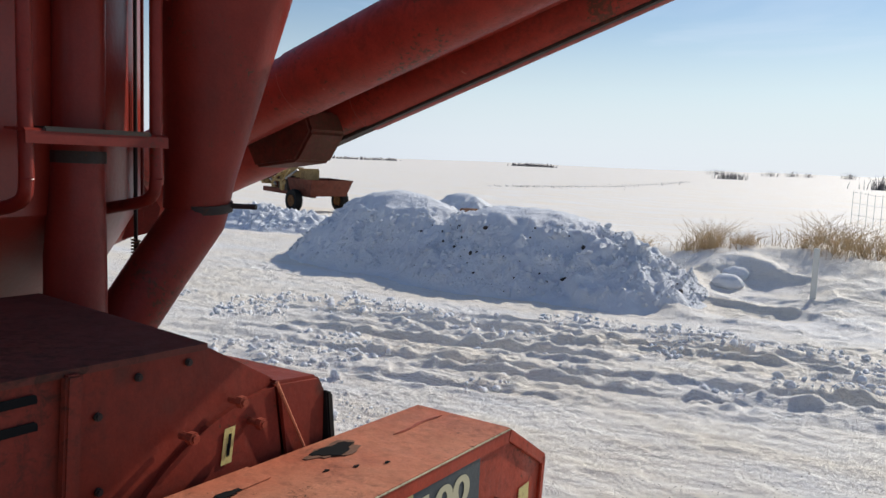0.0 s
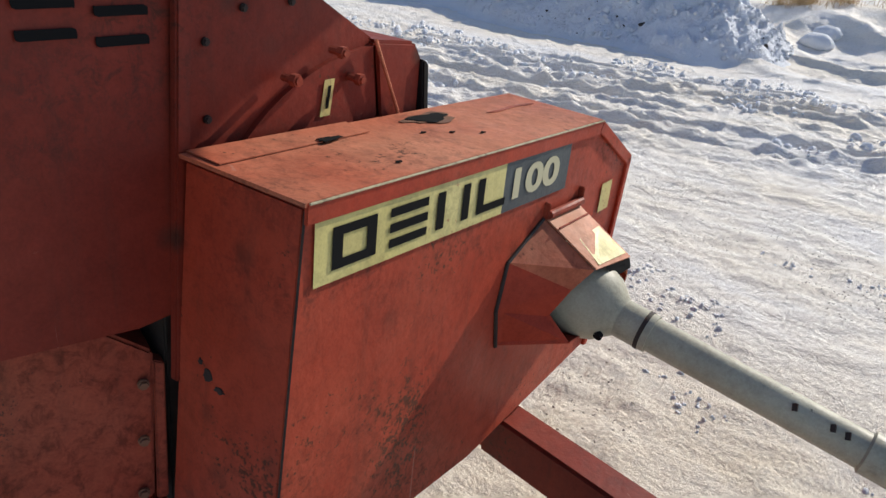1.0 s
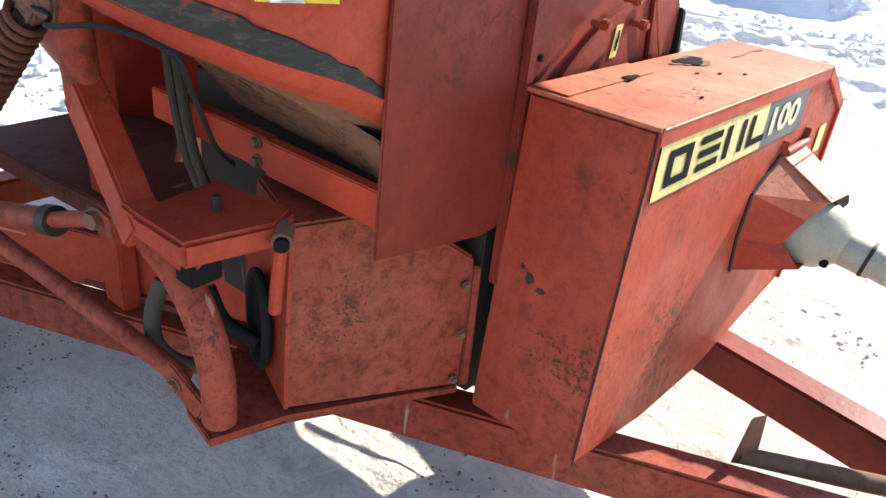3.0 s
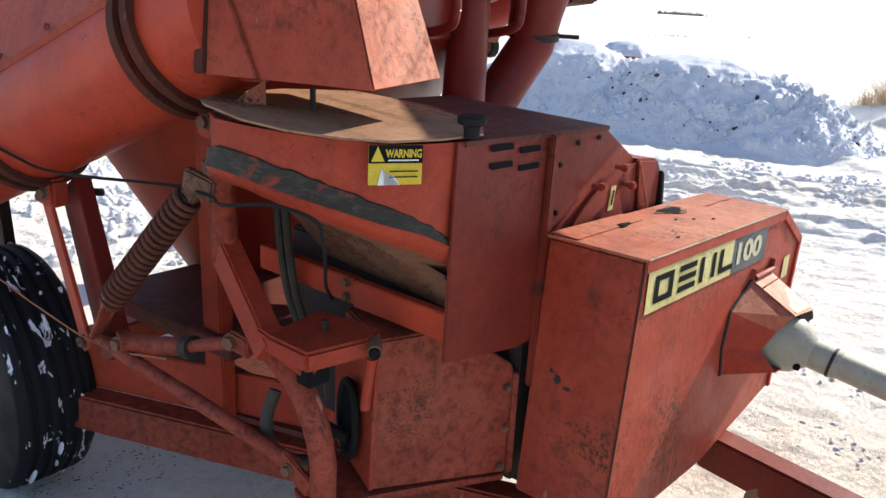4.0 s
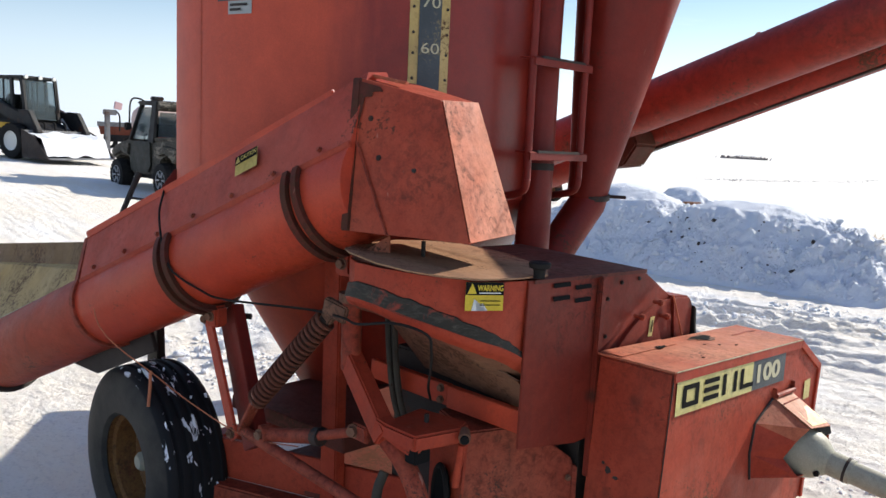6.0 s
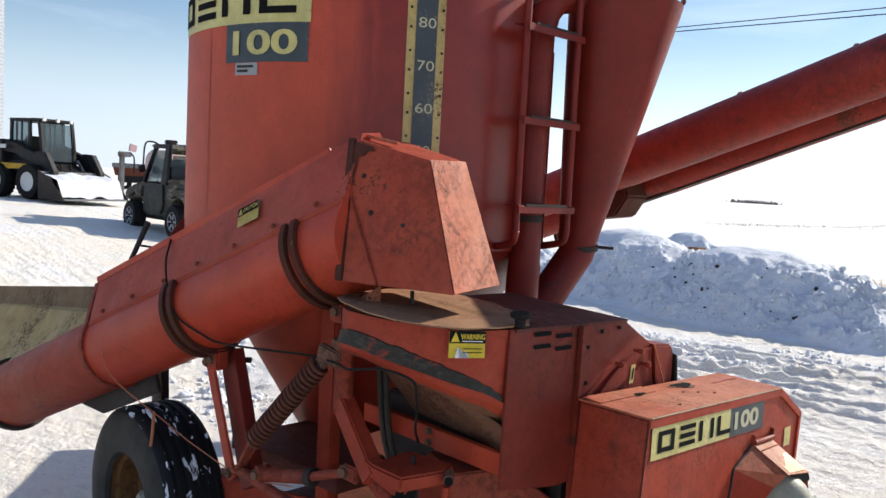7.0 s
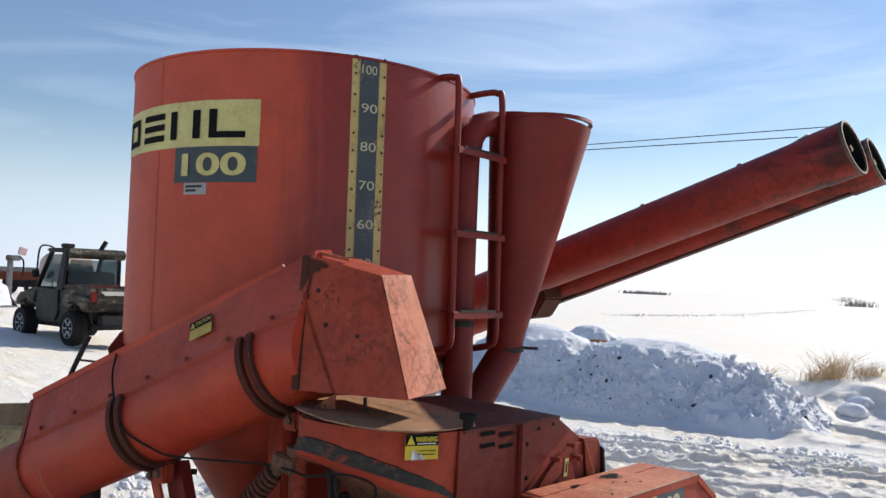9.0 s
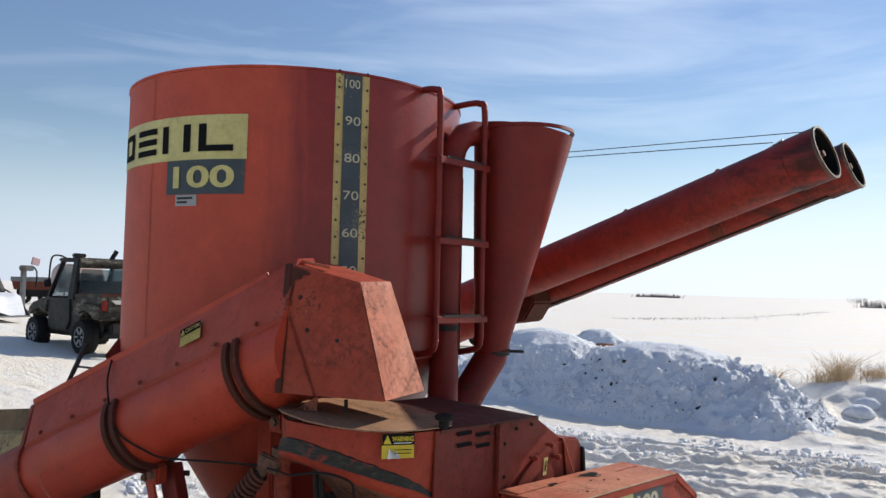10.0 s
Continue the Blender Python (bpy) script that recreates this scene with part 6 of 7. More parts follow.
for k, (lx, ly, lz, lr) in enumerate(((-2.55, 13.5, 0.24, 0.17), (-2.60, 13.15, 0.12, 0.19))):
    lb = bmesh.new()
    bmesh.ops.create_icosphere(lb, subdivisions=3, radius=1)
    for v in lb.verts:
        q = v.co * (1 + 0.18 * noise.noise(v.co * 1.7 + Vector((k * 5, 0, 0))))
        v.co = Vector((lx + q.x * lr * 1.25, ly + q.y * lr, float(ground_z(np.array(lx), np.array(ly))) + 0.05 + q.z * lr * 0.75))
    tagged(part("snow_lump", lb, M_PILE), "rounded lump of snow on the drift", "snow lump", group="snow lumps on the drift")


# ---- things beyond the machine ----
def local(x, y, heading, z=None):
    """Places real metres, x ahead and z up, at a spot of the plan with a heading in degrees."""
    z = float(ground_z(np.array(float(x)), np.array(float(y)))) if z is None else z
    return Matrix.Translation((x, y, z)) @ Matrix.Rotation(radians(heading), 4, 'Z') @ Matrix.Scale(1 / 0.92, 4)


def kit(P):
    def put(name, bm, material, parent, label="", smooth=True):
        bmesh.ops.transform(bm, matrix=P, verts=bm.verts)
        return part(name, bm, material, parent, label, smooth)
    return put


def camouflage():
    """Printed camouflage: dark ground with grey, tan and bark-brown patches."""
    m = mat("printed_camouflage", (0.03, 0.03, 0.02), 0.5)
    p = m.node_tree.nodes["Principled BSDF"]
    one = ramp(m, noise_tex(m, 3.2, 5, 0.6, stretched(m, (1, 1, 1.8)), 1.2), [(0.44, (0.018, 0.017, 0.013)), (0.47, (0.060, 0.048, 0.034)), (0.55, (0.030, 0.027, 0.020)), (0.60, (0.15, 0.13, 0.10))])
    two = ramp(m, noise_tex(m, 13, 6, 0.7, stretched(m, (1.6, 1.6, 0.7)), 0.8), [(0.56, (0, 0, 0)), (0.59, (0.8, 0.8, 0.8))])
    ln(m, mixc(m, two.outputs["Color"], one.outputs["Color"], (0.012, 0.012, 0.010)), p.inputs["Base Color"])
    return m


M_CAMO = camouflage()
M_OLIVE = paint("olive_grey_plastic", (0.028, 0.031, 0.025), (0.040, 0.042, 0.034), dirt=0.2, rough=0.5, scratch=0)
M_CHAR = paint("charcoal_plastic", (0.014, 0.015, 0.016), (0.024, 0.025, 0.026), dirt=0.2, rough=0.5)
M_LYEL = paint("loader_yellow", (0.52, 0.30, 0.02), (0.55, 0.36, 0.06), dirt=0.3, rough=0.45)
M_SILVER = mat("light_rim_paint", (0.62, 0.62, 0.58), 0.4)
M_ALLOY = mat("grey_alloy", (0.36, 0.36, 0.36), 0.4)
M_LIGHT_RED = mat("red_lens", (0.14, 0.016, 0.012), 0.25)
M_GALV = paint("dull_grey_steel", (0.16, 0.165, 0.17), (0.25, 0.25, 0.25), dirt=0.3, rough=0.6)
M_OLDRED = paint("rusty_wagon_red", (0.13, 0.034, 0.02), (0.19, 0.07, 0.045), dirt=0.6, rough=0.7)
M_STRAW = mat("dry_straw", (0.58, 0.43, 0.25), 0.85)
M_TWIG = mat("grey_brown_twigs", (0.20, 0.18, 0.17), 0.9)
M_BIN = paint("pale_galvanised_sheet", (0.32, 0.34, 0.37), (0.38, 0.40, 0.42), dirt=0.1, rough=0.5, grime=(0.3, 0.3, 0.3), rust=(0.4, 0.4, 0.4), scratch=0)
M_POST = mat("pale_weathered_post", (0.50, 0.48, 0.43), 0.8)


def glass(name, tint=(0.30, 0.34, 0.35)):
    m = mat(name, tint, 0.05)
    p = m.node_tree.nodes["Principled BSDF"]
    p.inputs["Transmission Weight"].default_value = 0.85
    p.inputs["IOR"].default_value = 1.2
    return m


M_GLASS = glass("tinted_glass", (0.28, 0.34, 0.35))


def knobby(c, r, w, n=22):
    """A lugged tyre on an axle along y."""
    bm = lathe(c, [(r * 0.55, -w * 0.45), (r * 0.75, -w * 0.5), (r * 0.92, -w * 0.46), (r * 0.97, -w * 0.36), (r * 0.97, w * 0.36), (r * 0.92, w * 0.46), (r * 0.75, w * 0.5), (r * 0.55, w * 0.45)], 36, 'Y')
    for i in range(n):
        a = 2 * math.pi * i / n
        for s in (-1, 1):
            d = Vector((math.cos(a + 0.07 * s), 0, math.sin(a + 0.07 * s)))
            q = Vector(c) + d * (r * 0.985)
            beam(q + Vector((0, s * w * 0.04, 0)), q + Vector((0, s * w * 0.46, 0)) - d * 0.02, 0.3 * r * 2 * math.pi / n * 1.6, r * 0.06, 0.0, d, bm)
    return bm


def side_by_side():
    P = local(-17.22, 7.12, 180)
    put = kit(P)
    v = tagged(new("utility_vehicle"), "dark camouflage utility vehicle with cab parked on snow", "vehicle")
    v.location = W @ P.translation
    for x, z0 in ((-1.05, 0), (1.05, 0)):
        for y in (-0.66, 0.66):
            w = put("wheel", knobby((x, y, 0.34), 0.34, 0.27), M_BLACK, v)
            s = 1 if y > 0 else -1
            put("rim", lathe((x, y, 0.34), [(0.0, 0.10 * s), (0.06, 0.10 * s), (0.07, 0.05 * s), (0.17, 0.06 * s), (0.19, 0.13 * s), (0.19, -0.1 * s), (0.0, -0.1 * s)], 24, 'Y'), M_CHAR, w, "dark alloy rim with light spokes")
            for k in range(6):
                a = k * math.pi / 3
                put("spoke", beam((x + 0.06 * math.cos(a), y + 0.115 * s, 0.34 + 0.06 * math.sin(a)), (x + 0.17 * math.cos(a), y + 0.125 * s, 0.34 + 0.17 * math.sin(a)), 0.034, 0.02, 0.0, (0, 1, 0)), M_ALLOY, w)
            put("rim_ring", tube([(x + 0.188 * math.cos(q * math.pi / 12), y + 0.125 * s, 0.34 + 0.188 * math.sin(q * math.pi / 12)) for q in range(25)], 0.008, 6), M_ALLOY, w)
    body = prism([(1.45, -0.62, 0.62), (1.5, -0.62, 0.85), (1.35, -0.62, 1.0), (0.75, -0.62, 1.12), (0.62, -0.62, 1.05), (-0.35, -0.62, 1.05), (-0.42, -0.62, 1.1), (-1.5, -0.62, 1.14), (-1.55, -0.62, 0.72), (-1.42, -0.62, 0.66), (-1.35, -0.62, 0.78), (-1.05, -0.62, 0.86), (-0.72, -0.62, 0.76), (-0.6, -0.62, 0.42), (0.6, -0.62, 0.40), (0.72, -0.62, 0.74), (1.05, -0.62, 0.84), (1.36, -0.62, 0.74)], (0, 1.24, 0), 0.02)
    put("body", body, M_CAMO, v, "camouflage body panels")
    put("door", prism([(0.62, 0.625, 0.45), (0.70, 0.625, 1.08), (-0.30, 0.625, 1.08), (-0.34, 0.625, 0.6), (-0.2, 0.625, 0.45)], (0, 0.03, 0), 0.01), M_OLIVE, v, "olive-grey half door")
    for y in (-0.6, 0.6):
        for a, b in (((0.72, y, 1.1), (0.25, y * 0.9, 1.86)), ((-0.32, y, 1.1), (-0.42, y * 0.9, 1.86)), ((0.25, y * 0.9, 1.86), (-0.42, y * 0.9, 1.86))):
            put("cab_post", beam(a, b, 0.09, 0.07, 0.015), M_CHAR, v)
        put("side_window", prism([(0.62, y * 0.97, 1.12), (0.24, y * 0.9, 1.78), (-0.34, y * 0.9, 1.78), (-0.28, y * 0.97, 1.12)], (0, 0.008, 0), 0.0), M_GLASS, v)
    put("roof", block((-0.55, -0.62, 1.83), (0.36, 0.62, 1.91), 0.03), M_CHAR, v, "moulded dark roof")
    put("roof_roll", tube([(-0.52, -0.58, 1.80), (-0.52, 0.58, 1.80)], 0.10, 16), M_CAMO, v, "rolled soft cover")
    put("rear_window", prism([(-0.40, -0.52, 1.18), (-0.40, 0.52, 1.18), (-0.45, 0.5, 1.68), (-0.45, -0.5, 1.68)], (0.008, 0, 0), 0.0), M_GLASS, v)
    for a, b in (((-0.43, -0.55, 1.14), (-0.43, 0.55, 1.14)),):
        put("cross_bar", beam(a, b, 0.06, 0.08, 0.01), M_OLDRED, v)
    put("box_rail", beam((-0.45, 0.60, 1.13), (-1.5, 0.60, 1.17), 0.06, 0.06, 0.01), M_CAMO, v)
    put("box_rail", beam((-0.45, -0.60, 1.13), (-1.5, -0.60, 1.17), 0.06, 0.06, 0.01), M_CAMO, v)
    put("tailgate", block((-1.58, -0.5, 0.82), (-1.53, 0.5, 1.14), 0.015), M_CAMO, v)
    put("tailgate_panel", prism([(-1.60, -0.42, 0.99), (-1.60, 0.34, 0.99), (-1.60, 0.44, 1.07), (-1.60, -0.46, 1.07)], (0.02, 0, 0), 0.004), M_POST, v, "pale panel on the tailgate")
    put("rear_fender", prism([(-0.55, 0.60, 0.80), (-0.62, 0.60, 0.98), (-0.95, 0.60, 1.02), (-1.50, 0.60, 0.96), (-1.54, 0.60, 0.74), (-1.40, 0.60, 0.68), (-1.32, 0.60, 0.80), (-1.05, 0.60, 0.88), (-0.78, 0.60, 0.80)], (0, 0.10, 0), 0.02), M_CAMO, v, "flared camouflage fender")
    put("front_fender", prism([(0.66, 0.60, 0.78), (0.62, 0.60, 1.02), (1.30, 0.60, 0.98), (1.50, 0.60, 0.84), (1.46, 0.60, 0.70), (1.34, 0.60, 0.76), (1.05, 0.60, 0.88), (0.78, 0.60, 0.80)], (0, 0.10, 0), 0.02), M_CAMO, v, "flared camouflage fender")
    put("bumper", block((-1.66, -0.44, 0.40), (-1.50, 0.44, 0.60), 0.03), M_CHAR, v)
    put("side_pillar", prism([(-0.20, 0.605, 1.06), (-0.30, 0.55, 1.86), (-0.50, 0.55, 1.86), (-0.46, 0.605, 1.06)], (0, 0.05, 0), 0.012), M_CHAR, v, "broad dark cab pillar")
    put("mirror", block((0.52, 0.66, 1.30), (0.60, 0.80, 1.46), 0.02), M_CHAR, v)
    for y in (-0.56, 0.56):
        put("tail_light", block((-1.59, y - 0.06, 0.86), (-1.54, y + 0.06, 1.06), 0.012), M_LIGHT_RED, v, "red tail light")
    put("seat", block((-0.30, -0.52, 0.82), (0.18, 0.52, 1.0), 0.05), M_CHAR, v)
    put("seat_back", block((-0.34, -0.52, 0.95), (-0.22, 0.52, 1.45), 0.04), M_CHAR, v)
    put("steering_wheel", tube([(0.35, 0.30 + 0.17 * math.cos(i * 0.4), 1.15 + 0.17 * math.sin(i * 0.4)) for i in range(17)], 0.014, 8), M_BLACK, v)
    put("spray_tank", lathe((0.74, 0, 1.50), [(0.0, -0.50), (0.24, -0.48), (0.31, -0.40), (0.31, 0.40), (0.24, 0.48), (0.0, 0.50)], 28, 'Y'), mat("pale_pink_plastic", (0.55, 0.42, 0.38), 0.6), v, "pale plastic tank on the hood")
    put("hose", tube(smooth_path([(0.62, 0.3, 1.9), (0.66, 0.46, 1.97), (0.62, 0.64, 1.9), (0.66, 0.66, 1.4)], 6), 0.018, 8), M_BLACK, v)
    put("work_light", block((0.2, 0.1, 1.93), (0.36, 0.34, 2.02), 0.02), M_CHAR, v)
    put("flood_light", tube([(0.1, -0.4, 1.91), (0.08, -0.5, 2.1)], 0.05, 12), M_CHAR, v)
    put("skid_plate", block((-1.3, -0.45, 0.30), (1.3, 0.45, 0.42), 0.03), M_CHAR, v)
    for y in (-0.4, 0.4):
        put("spring_strut", tube([(-1.2, y, 0.4), (-1.1, y, 0.82)], 0.04, 10), M_DARK, v)
    return v


def skid_steer():
    P = local(-23.98, 6.09, 20)
    put = kit(P)
    v = tagged(new("skid_loader"), "yellow and black skid loader with a snow-filled bucket", "loader")
    v.location = W @ P.translation
    for x in (-0.62, 0.62):
        for y in (-0.80, 0.80):
            w = put("wheel", knobby((x, y, 0.44), 0.44, 0.34), M_BLACK, v)
            s = 1 if y > 0 else -1
            put("rim", lathe((x, y, 0.44), [(0.0, 0.10 * s), (0.20, 0.10 * s), (0.24, 0.15 * s), (0.24, -0.1 * s), (0.0, -0.1 * s)], 24, 'Y'), M_SILVER, w, "white rim")
    put("chassis", prism([(0.95, -0.6, 0.35), (0.95, -0.6, 0.72), (0.5, -0.6, 0.92), (-1.15, -0.6, 1.0), (-1.5, -0.6, 0.95), (-1.5, -0.6, 0.35)], (0, 1.2, 0), 0.02), M_CHAR, v, "dark chassis")
    put("engine_cover", prism([(-0.6, -0.75, 0.9), (-0.6, -0.75, 1.5), (-1.45, -0.75, 1.45), (-1.6, -0.75, 0.9)], (0, 1.5, 0), 0.03), M_CHAR, v)
    for y in (-0.48, 0.48):
        put("cab_side", prism([(0.60, y, 0.85), (0.56, y, 1.22), (-0.66, y, 1.22), (-0.70, y, 0.85)], (0, 0.05, 0), 0.01), M_CHAR, v)
        for a, b in (((0.56, y, 1.18), (0.44, y, 2.0)), ((0.12, y, 1.20), (0.08, y, 2.0)), ((-0.64, y, 1.20), (-0.62, y, 2.0))):
            put("cab_post", beam(a, b, 0.06, 0.10, 0.01), M_CHAR, v)
        put("side_window", prism([(0.08, y, 1.22), (0.06, y, 1.98), (-0.60, y, 1.98), (-0.62, y, 1.22)], (0, 0.01, 0), 0.0), M_GLASS, v)
        for x in (-0.22, -0.42):
            put("window_bar", beam((x, y, 1.22), (x, y, 1.98), 0.03, 0.04, 0.004, (0, 1, 0)), M_CHAR, v)
    put("cab_roof", block((-0.72, -0.52, 1.98), (0.50, 0.52, 2.06), 0.03), M_CHAR, v)
    put("windscreen", prism([(0.56, -0.44, 0.98), (0.56, 0.44, 0.98), (0.44, 0.44, 1.94), (0.44, -0.44, 1.94)], (0.02, 0, 0), 0.0), M_GLASS, v)
    put("operator_seat", block((-0.40, -0.25, 0.9), (0.05, 0.25, 1.15), 0.05), M_BLACK, v)
    put("seat_back", block((-0.50, -0.24, 1.05), (-0.36, 0.24, 1.62), 0.05), M_BLACK, v)
    put("cab_floor", block((-0.66, -0.46, 0.82), (0.56, 0.46, 0.92), 0.01), M_BLACK, v)
    for y in (-0.44, 0.44):
        put("screen_post", beam((0.58, y, 0.98), (0.46, y, 1.98), 0.05, 0.06, 0.008), M_CHAR, v)
    put("quick_hitch", block((0.95, -0.55, 0.30), (1.08, 0.55, 0.70), 0.02), M_CHAR, v)
    for y in (-0.3, 0.0, 0.3):
        put("hydraulic_hose", tube(smooth_path([(0.70, y, 0.95), (0.95, y + 0.05, 0.90), (1.02, y, 0.62)], 5), 0.022, 8), M_BLACK, v)
    for y in (-0.52, 0.52):
        put("tilt_cylinder", tube([(0.62, y, 1.02), (1.02, y, 0.58)], 0.04, 10), M_GALV, v)
        put("boom_knee", prism([(0.55, y * 1.35, 1.22), (0.95, y * 1.35, 1.20), (1.28, y * 1.35, 0.70), (1.22, y * 1.35, 0.36), (1.00, y * 1.35, 0.36), (0.88, y * 1.35, 0.80)], (0, 0.16, 0), 0.02), M_CHAR, v, "dark lift arm knee")
    for y in (-0.40, 0.0, 0.40):
        put("roof_light", tube([(0.48, y, 2.03), (0.54, y, 2.03)], 0.05, 12), M_SILVER, v)
    for y in (-0.70, 0.70):
        put("boom_arm", prism([(-1.45, y, 1.25), (-1.45, y, 1.55), (-0.2, y, 1.42), (0.7, y, 1.12), (1.2, y, 0.62), (1.15, y, 0.42), (0.98, y, 0.42), (0.55, y, 0.92), (-0.2, y, 1.16)], (0, 0.13, 0), 0.015), M_CHAR, v, "dark lift arm")
        put("boom_stripe", prism([(-1.3, y * 1.2, 0.72), (-1.3, y * 1.2, 0.90), (0.45, y * 1.2, 0.88), (0.6, y * 1.2, 0.76)], (0, 0.02, 0), 0.0), M_LYEL, v)
        put("mark", block((-0.75, y * 1.2 - 0.01, 1.26), (-0.35, y * 1.2 + 0.01, 1.36), 0.0), M_SILVER, v)
    bk = put("bucket", loft([[(1.15, -0.98, 0.06), (2.05, -0.98, 0.03), (2.05, -0.98, 0.06), (1.25, -0.98, 0.12), (1.12, -0.98, 0.72), (1.06, -0.98, 0.72)], [(1.15, 0.98, 0.06), (2.05, 0.98, 0.03), (2.05, 0.98, 0.06), (1.25, 0.98, 0.12), (1.12, 0.98, 0.72), (1.06, 0.98, 0.72)]]), M_GALV, v, "wide steel bucket heaped with snow")
    for y in (-1.0, 0.96):
        put("bucket_side", prism([(1.1, y, 0.05), (2.05, y, 0.03), (1.55, y, 0.55), (1.08, y, 0.74)], (0, 0.04, 0), 0.005), M_DARK, bk)
    hb = bmesh.new()
    bmesh.ops.create_grid(hb, x_segments=20, y_segments=36, size=0.5)
    for q in hb.verts:
        x, y = 1.2 + (q.co.x + 0.5) * 0.72, q.co.y * 1.88
        q.co = (x, y, 0.66 - 0.16 * (q.co.x + 0.5) - 0.45 * max(0.0, q.co.x + 0.5 - 0.72) * 3.2 + 0.07 * noise.noise((x * 3, y * 3, 0)))
    put("snow_load", hb, M_PILE, bk, "packed snow in the bucket")
    return v


side_by_side()
skid_steer()

# grain bin far behind the loader
bc = Vector((-58.4, 10.5))
bz = float(ground_z(np.array(bc.x), np.array(bc.y)))
gbin = thing("grain_bin", (bc.x, bc.y, bz), "tall pale corrugated steel grain bin", "grain bin")
part("shell", lathe((bc.x, bc.y, bz - 0.3), [(3.5 + (0.02 if i % 2 else -0.02), i * 0.12) for i in range(110)], 48), M_BIN, gbin)
part("roof", lathe((bc.x, bc.y, bz - 0.3), [(3.65, 13.0), (3.6, 13.1), (0.5, 15.0), (0.45, 15.3), (0.0, 15.3)], 48), M_BIN, gbin)

# light mast and spreader wagon behind the vehicles
P = local(-26.2, 9.2, 0)
put = kit(P)
mast = tagged(new("light_mast"), "grey steel mast with a small pink box", "mast")
mast.location = W @ P.translation
put("pole", beam((0, 0, 0), (0, 0, 1.36), 0.13, 0.13, 0.01, (0, 1, 0)), M_GALV, mast)
put("foot", beam((0.1, -0.35, 0.06), (0.1, 0.35, 0.06), 0.2, 0.1, 0.01), M_GALV, mast)
put("head", block((-0.1, -0.10, 1.28), (0.1, 0.26, 1.44), 0.02), M_GALV, mast)
put("box", prism([(-0.04, 0.20, 1.48), (-0.04, 0.42, 1.44), (-0.04, 0.46, 1.64), (-0.04, 0.24, 1.70)], (0.08, 0, 0), 0.01), mat("faded_pink_plastic", (0.55, 0.36, 0.36), 0.6), mast, "faded pink box")
put("cable", tube(smooth_path([(0.08, 0.22, 1.42), (0.08, 0.34, 1.25), (0.08, 0.34, 0.8)], 6), 0.025, 8), M_BLACK, mast)
P = local(-37.76, 14.44, 63) @ Matrix.Scale(0.7, 4)
put = kit(P)
wag = tagged(new("spreader_wagon"), "dull grey spreader wagon on rubber tyres", "wagon")
wag.location = W @ P.translation
put("box", loft([[(-1.1, -0.6, 0.85), (1.1, -0.6, 0.85), (1.1, 0.6, 0.85), (-1.1, 0.6, 0.85)], [(-1.25, -0.85, 1.55), (1.25, -0.85, 1.55), (1.25, 0.85, 1.55), (-1.25, 0.85, 1.55)]]), M_OLDRED, wag)
put("top_rail", block((-1.27, -0.87, 1.35), (1.27, 0.87, 1.62), 0.02), M_GALV, wag)
put("chassis", block((-0.95, -0.5, 0.42), (0.95, 0.5, 0.88), 0.03), M_CHAR, wag)
for x in (-0.6, 0.6):
    for y in (-0.7, 0.7):
        put("wheel", knobby((x, y, 0.38), 0.38, 0.24), M_BLACK, wag)

# old implement trailer behind the pile
P = local(-20.7, 22.85, -17) @ Matrix.Scale(1.15, 4)
put = kit(P)
tr2 = tagged(new("implement_trailer"), "rusty red manure spreader with machinery on its front", "trailer")
tr2.location = W @ P.translation
put("bed", loft([[(1.15, -0.6, 0.48), (2.2, -0.6, 0.48), (2.2, 0.6, 0.48), (1.15, 0.6, 0.48)], [(1.1, -0.7, 0.95), (2.4, -0.7, 0.92), (2.4, 0.7, 0.92), (1.1, 0.7, 0.95)]], False), M_OLDRED, tr2, "rusty box")
put("bed_floor", block((1.15, -0.6, 0.46), (2.2, 0.6, 0.52), 0.01), M_OLDRED, tr2)
put("rail", beam((-0.9, -0.3, 0.55), (2.1, -0.4, 0.48), 0.12, 0.14, 0.01), M_OLDRED, tr2)
for y in (-0.78, 0.78):
    w = put("wheel", knobby((1.62, y, 0.32), 0.32, 0.22), M_BLACK, tr2)
    put("rim", lathe((1.62, y, 0.32), [(0.0, -0.09), (0.13, -0.09), (0.16, -0.115), (0.16, 0.115), (0.13, 0.09), (0.0, 0.09)], 20, 'Y'), M_RIM, w)
rnd = random.Random(21)
for k in range(9):
    x = -0.75 + 0.20 * k
    put("machine_part", block((x, -0.4 + rnd.uniform(-0.2, 0.2), 0.5 + rnd.uniform(0, 0.3)), (x + rnd.uniform(0.12, 0.32), 0.2 + rnd.uniform(0, 0.3), 0.85 + rnd.uniform(0, 0.4)), 0.03), rnd.choice((M_OLDRED, M_TAN, M_DARK, M_TAN)), tr2)
    put("machine_pipe", tube([(x, -0.6, 0.7 + rnd.uniform(0, 0.5)), (x + rnd.uniform(0.2, 0.5), -0.5, 0.7 + rnd.uniform(0, 0.5))], 0.035, 10), rnd.choice((M_TAN, M_OLDRED, M_STEEL)), tr2)
put("machine_pulley", lathe((-0.2, -0.62, 1.2), [(0.0, -0.05), (0.25, -0.05), (0.22, 0.0), (0.25, 0.05), (0.0, 0.05)], 20, 'Y'), M_RUST, tr2)

# box on the pile's far side, marker post
bx = tagged(part("wooden_crate", block((-8.18, 14.2, 0.55), (-7.9, 14.5, 0.84), 0.01), M_RUST), "brown weathered crate stuck in the snow pile", "crate")
pz = float(ground_z(np.array(-1.30), np.array(12.6)))
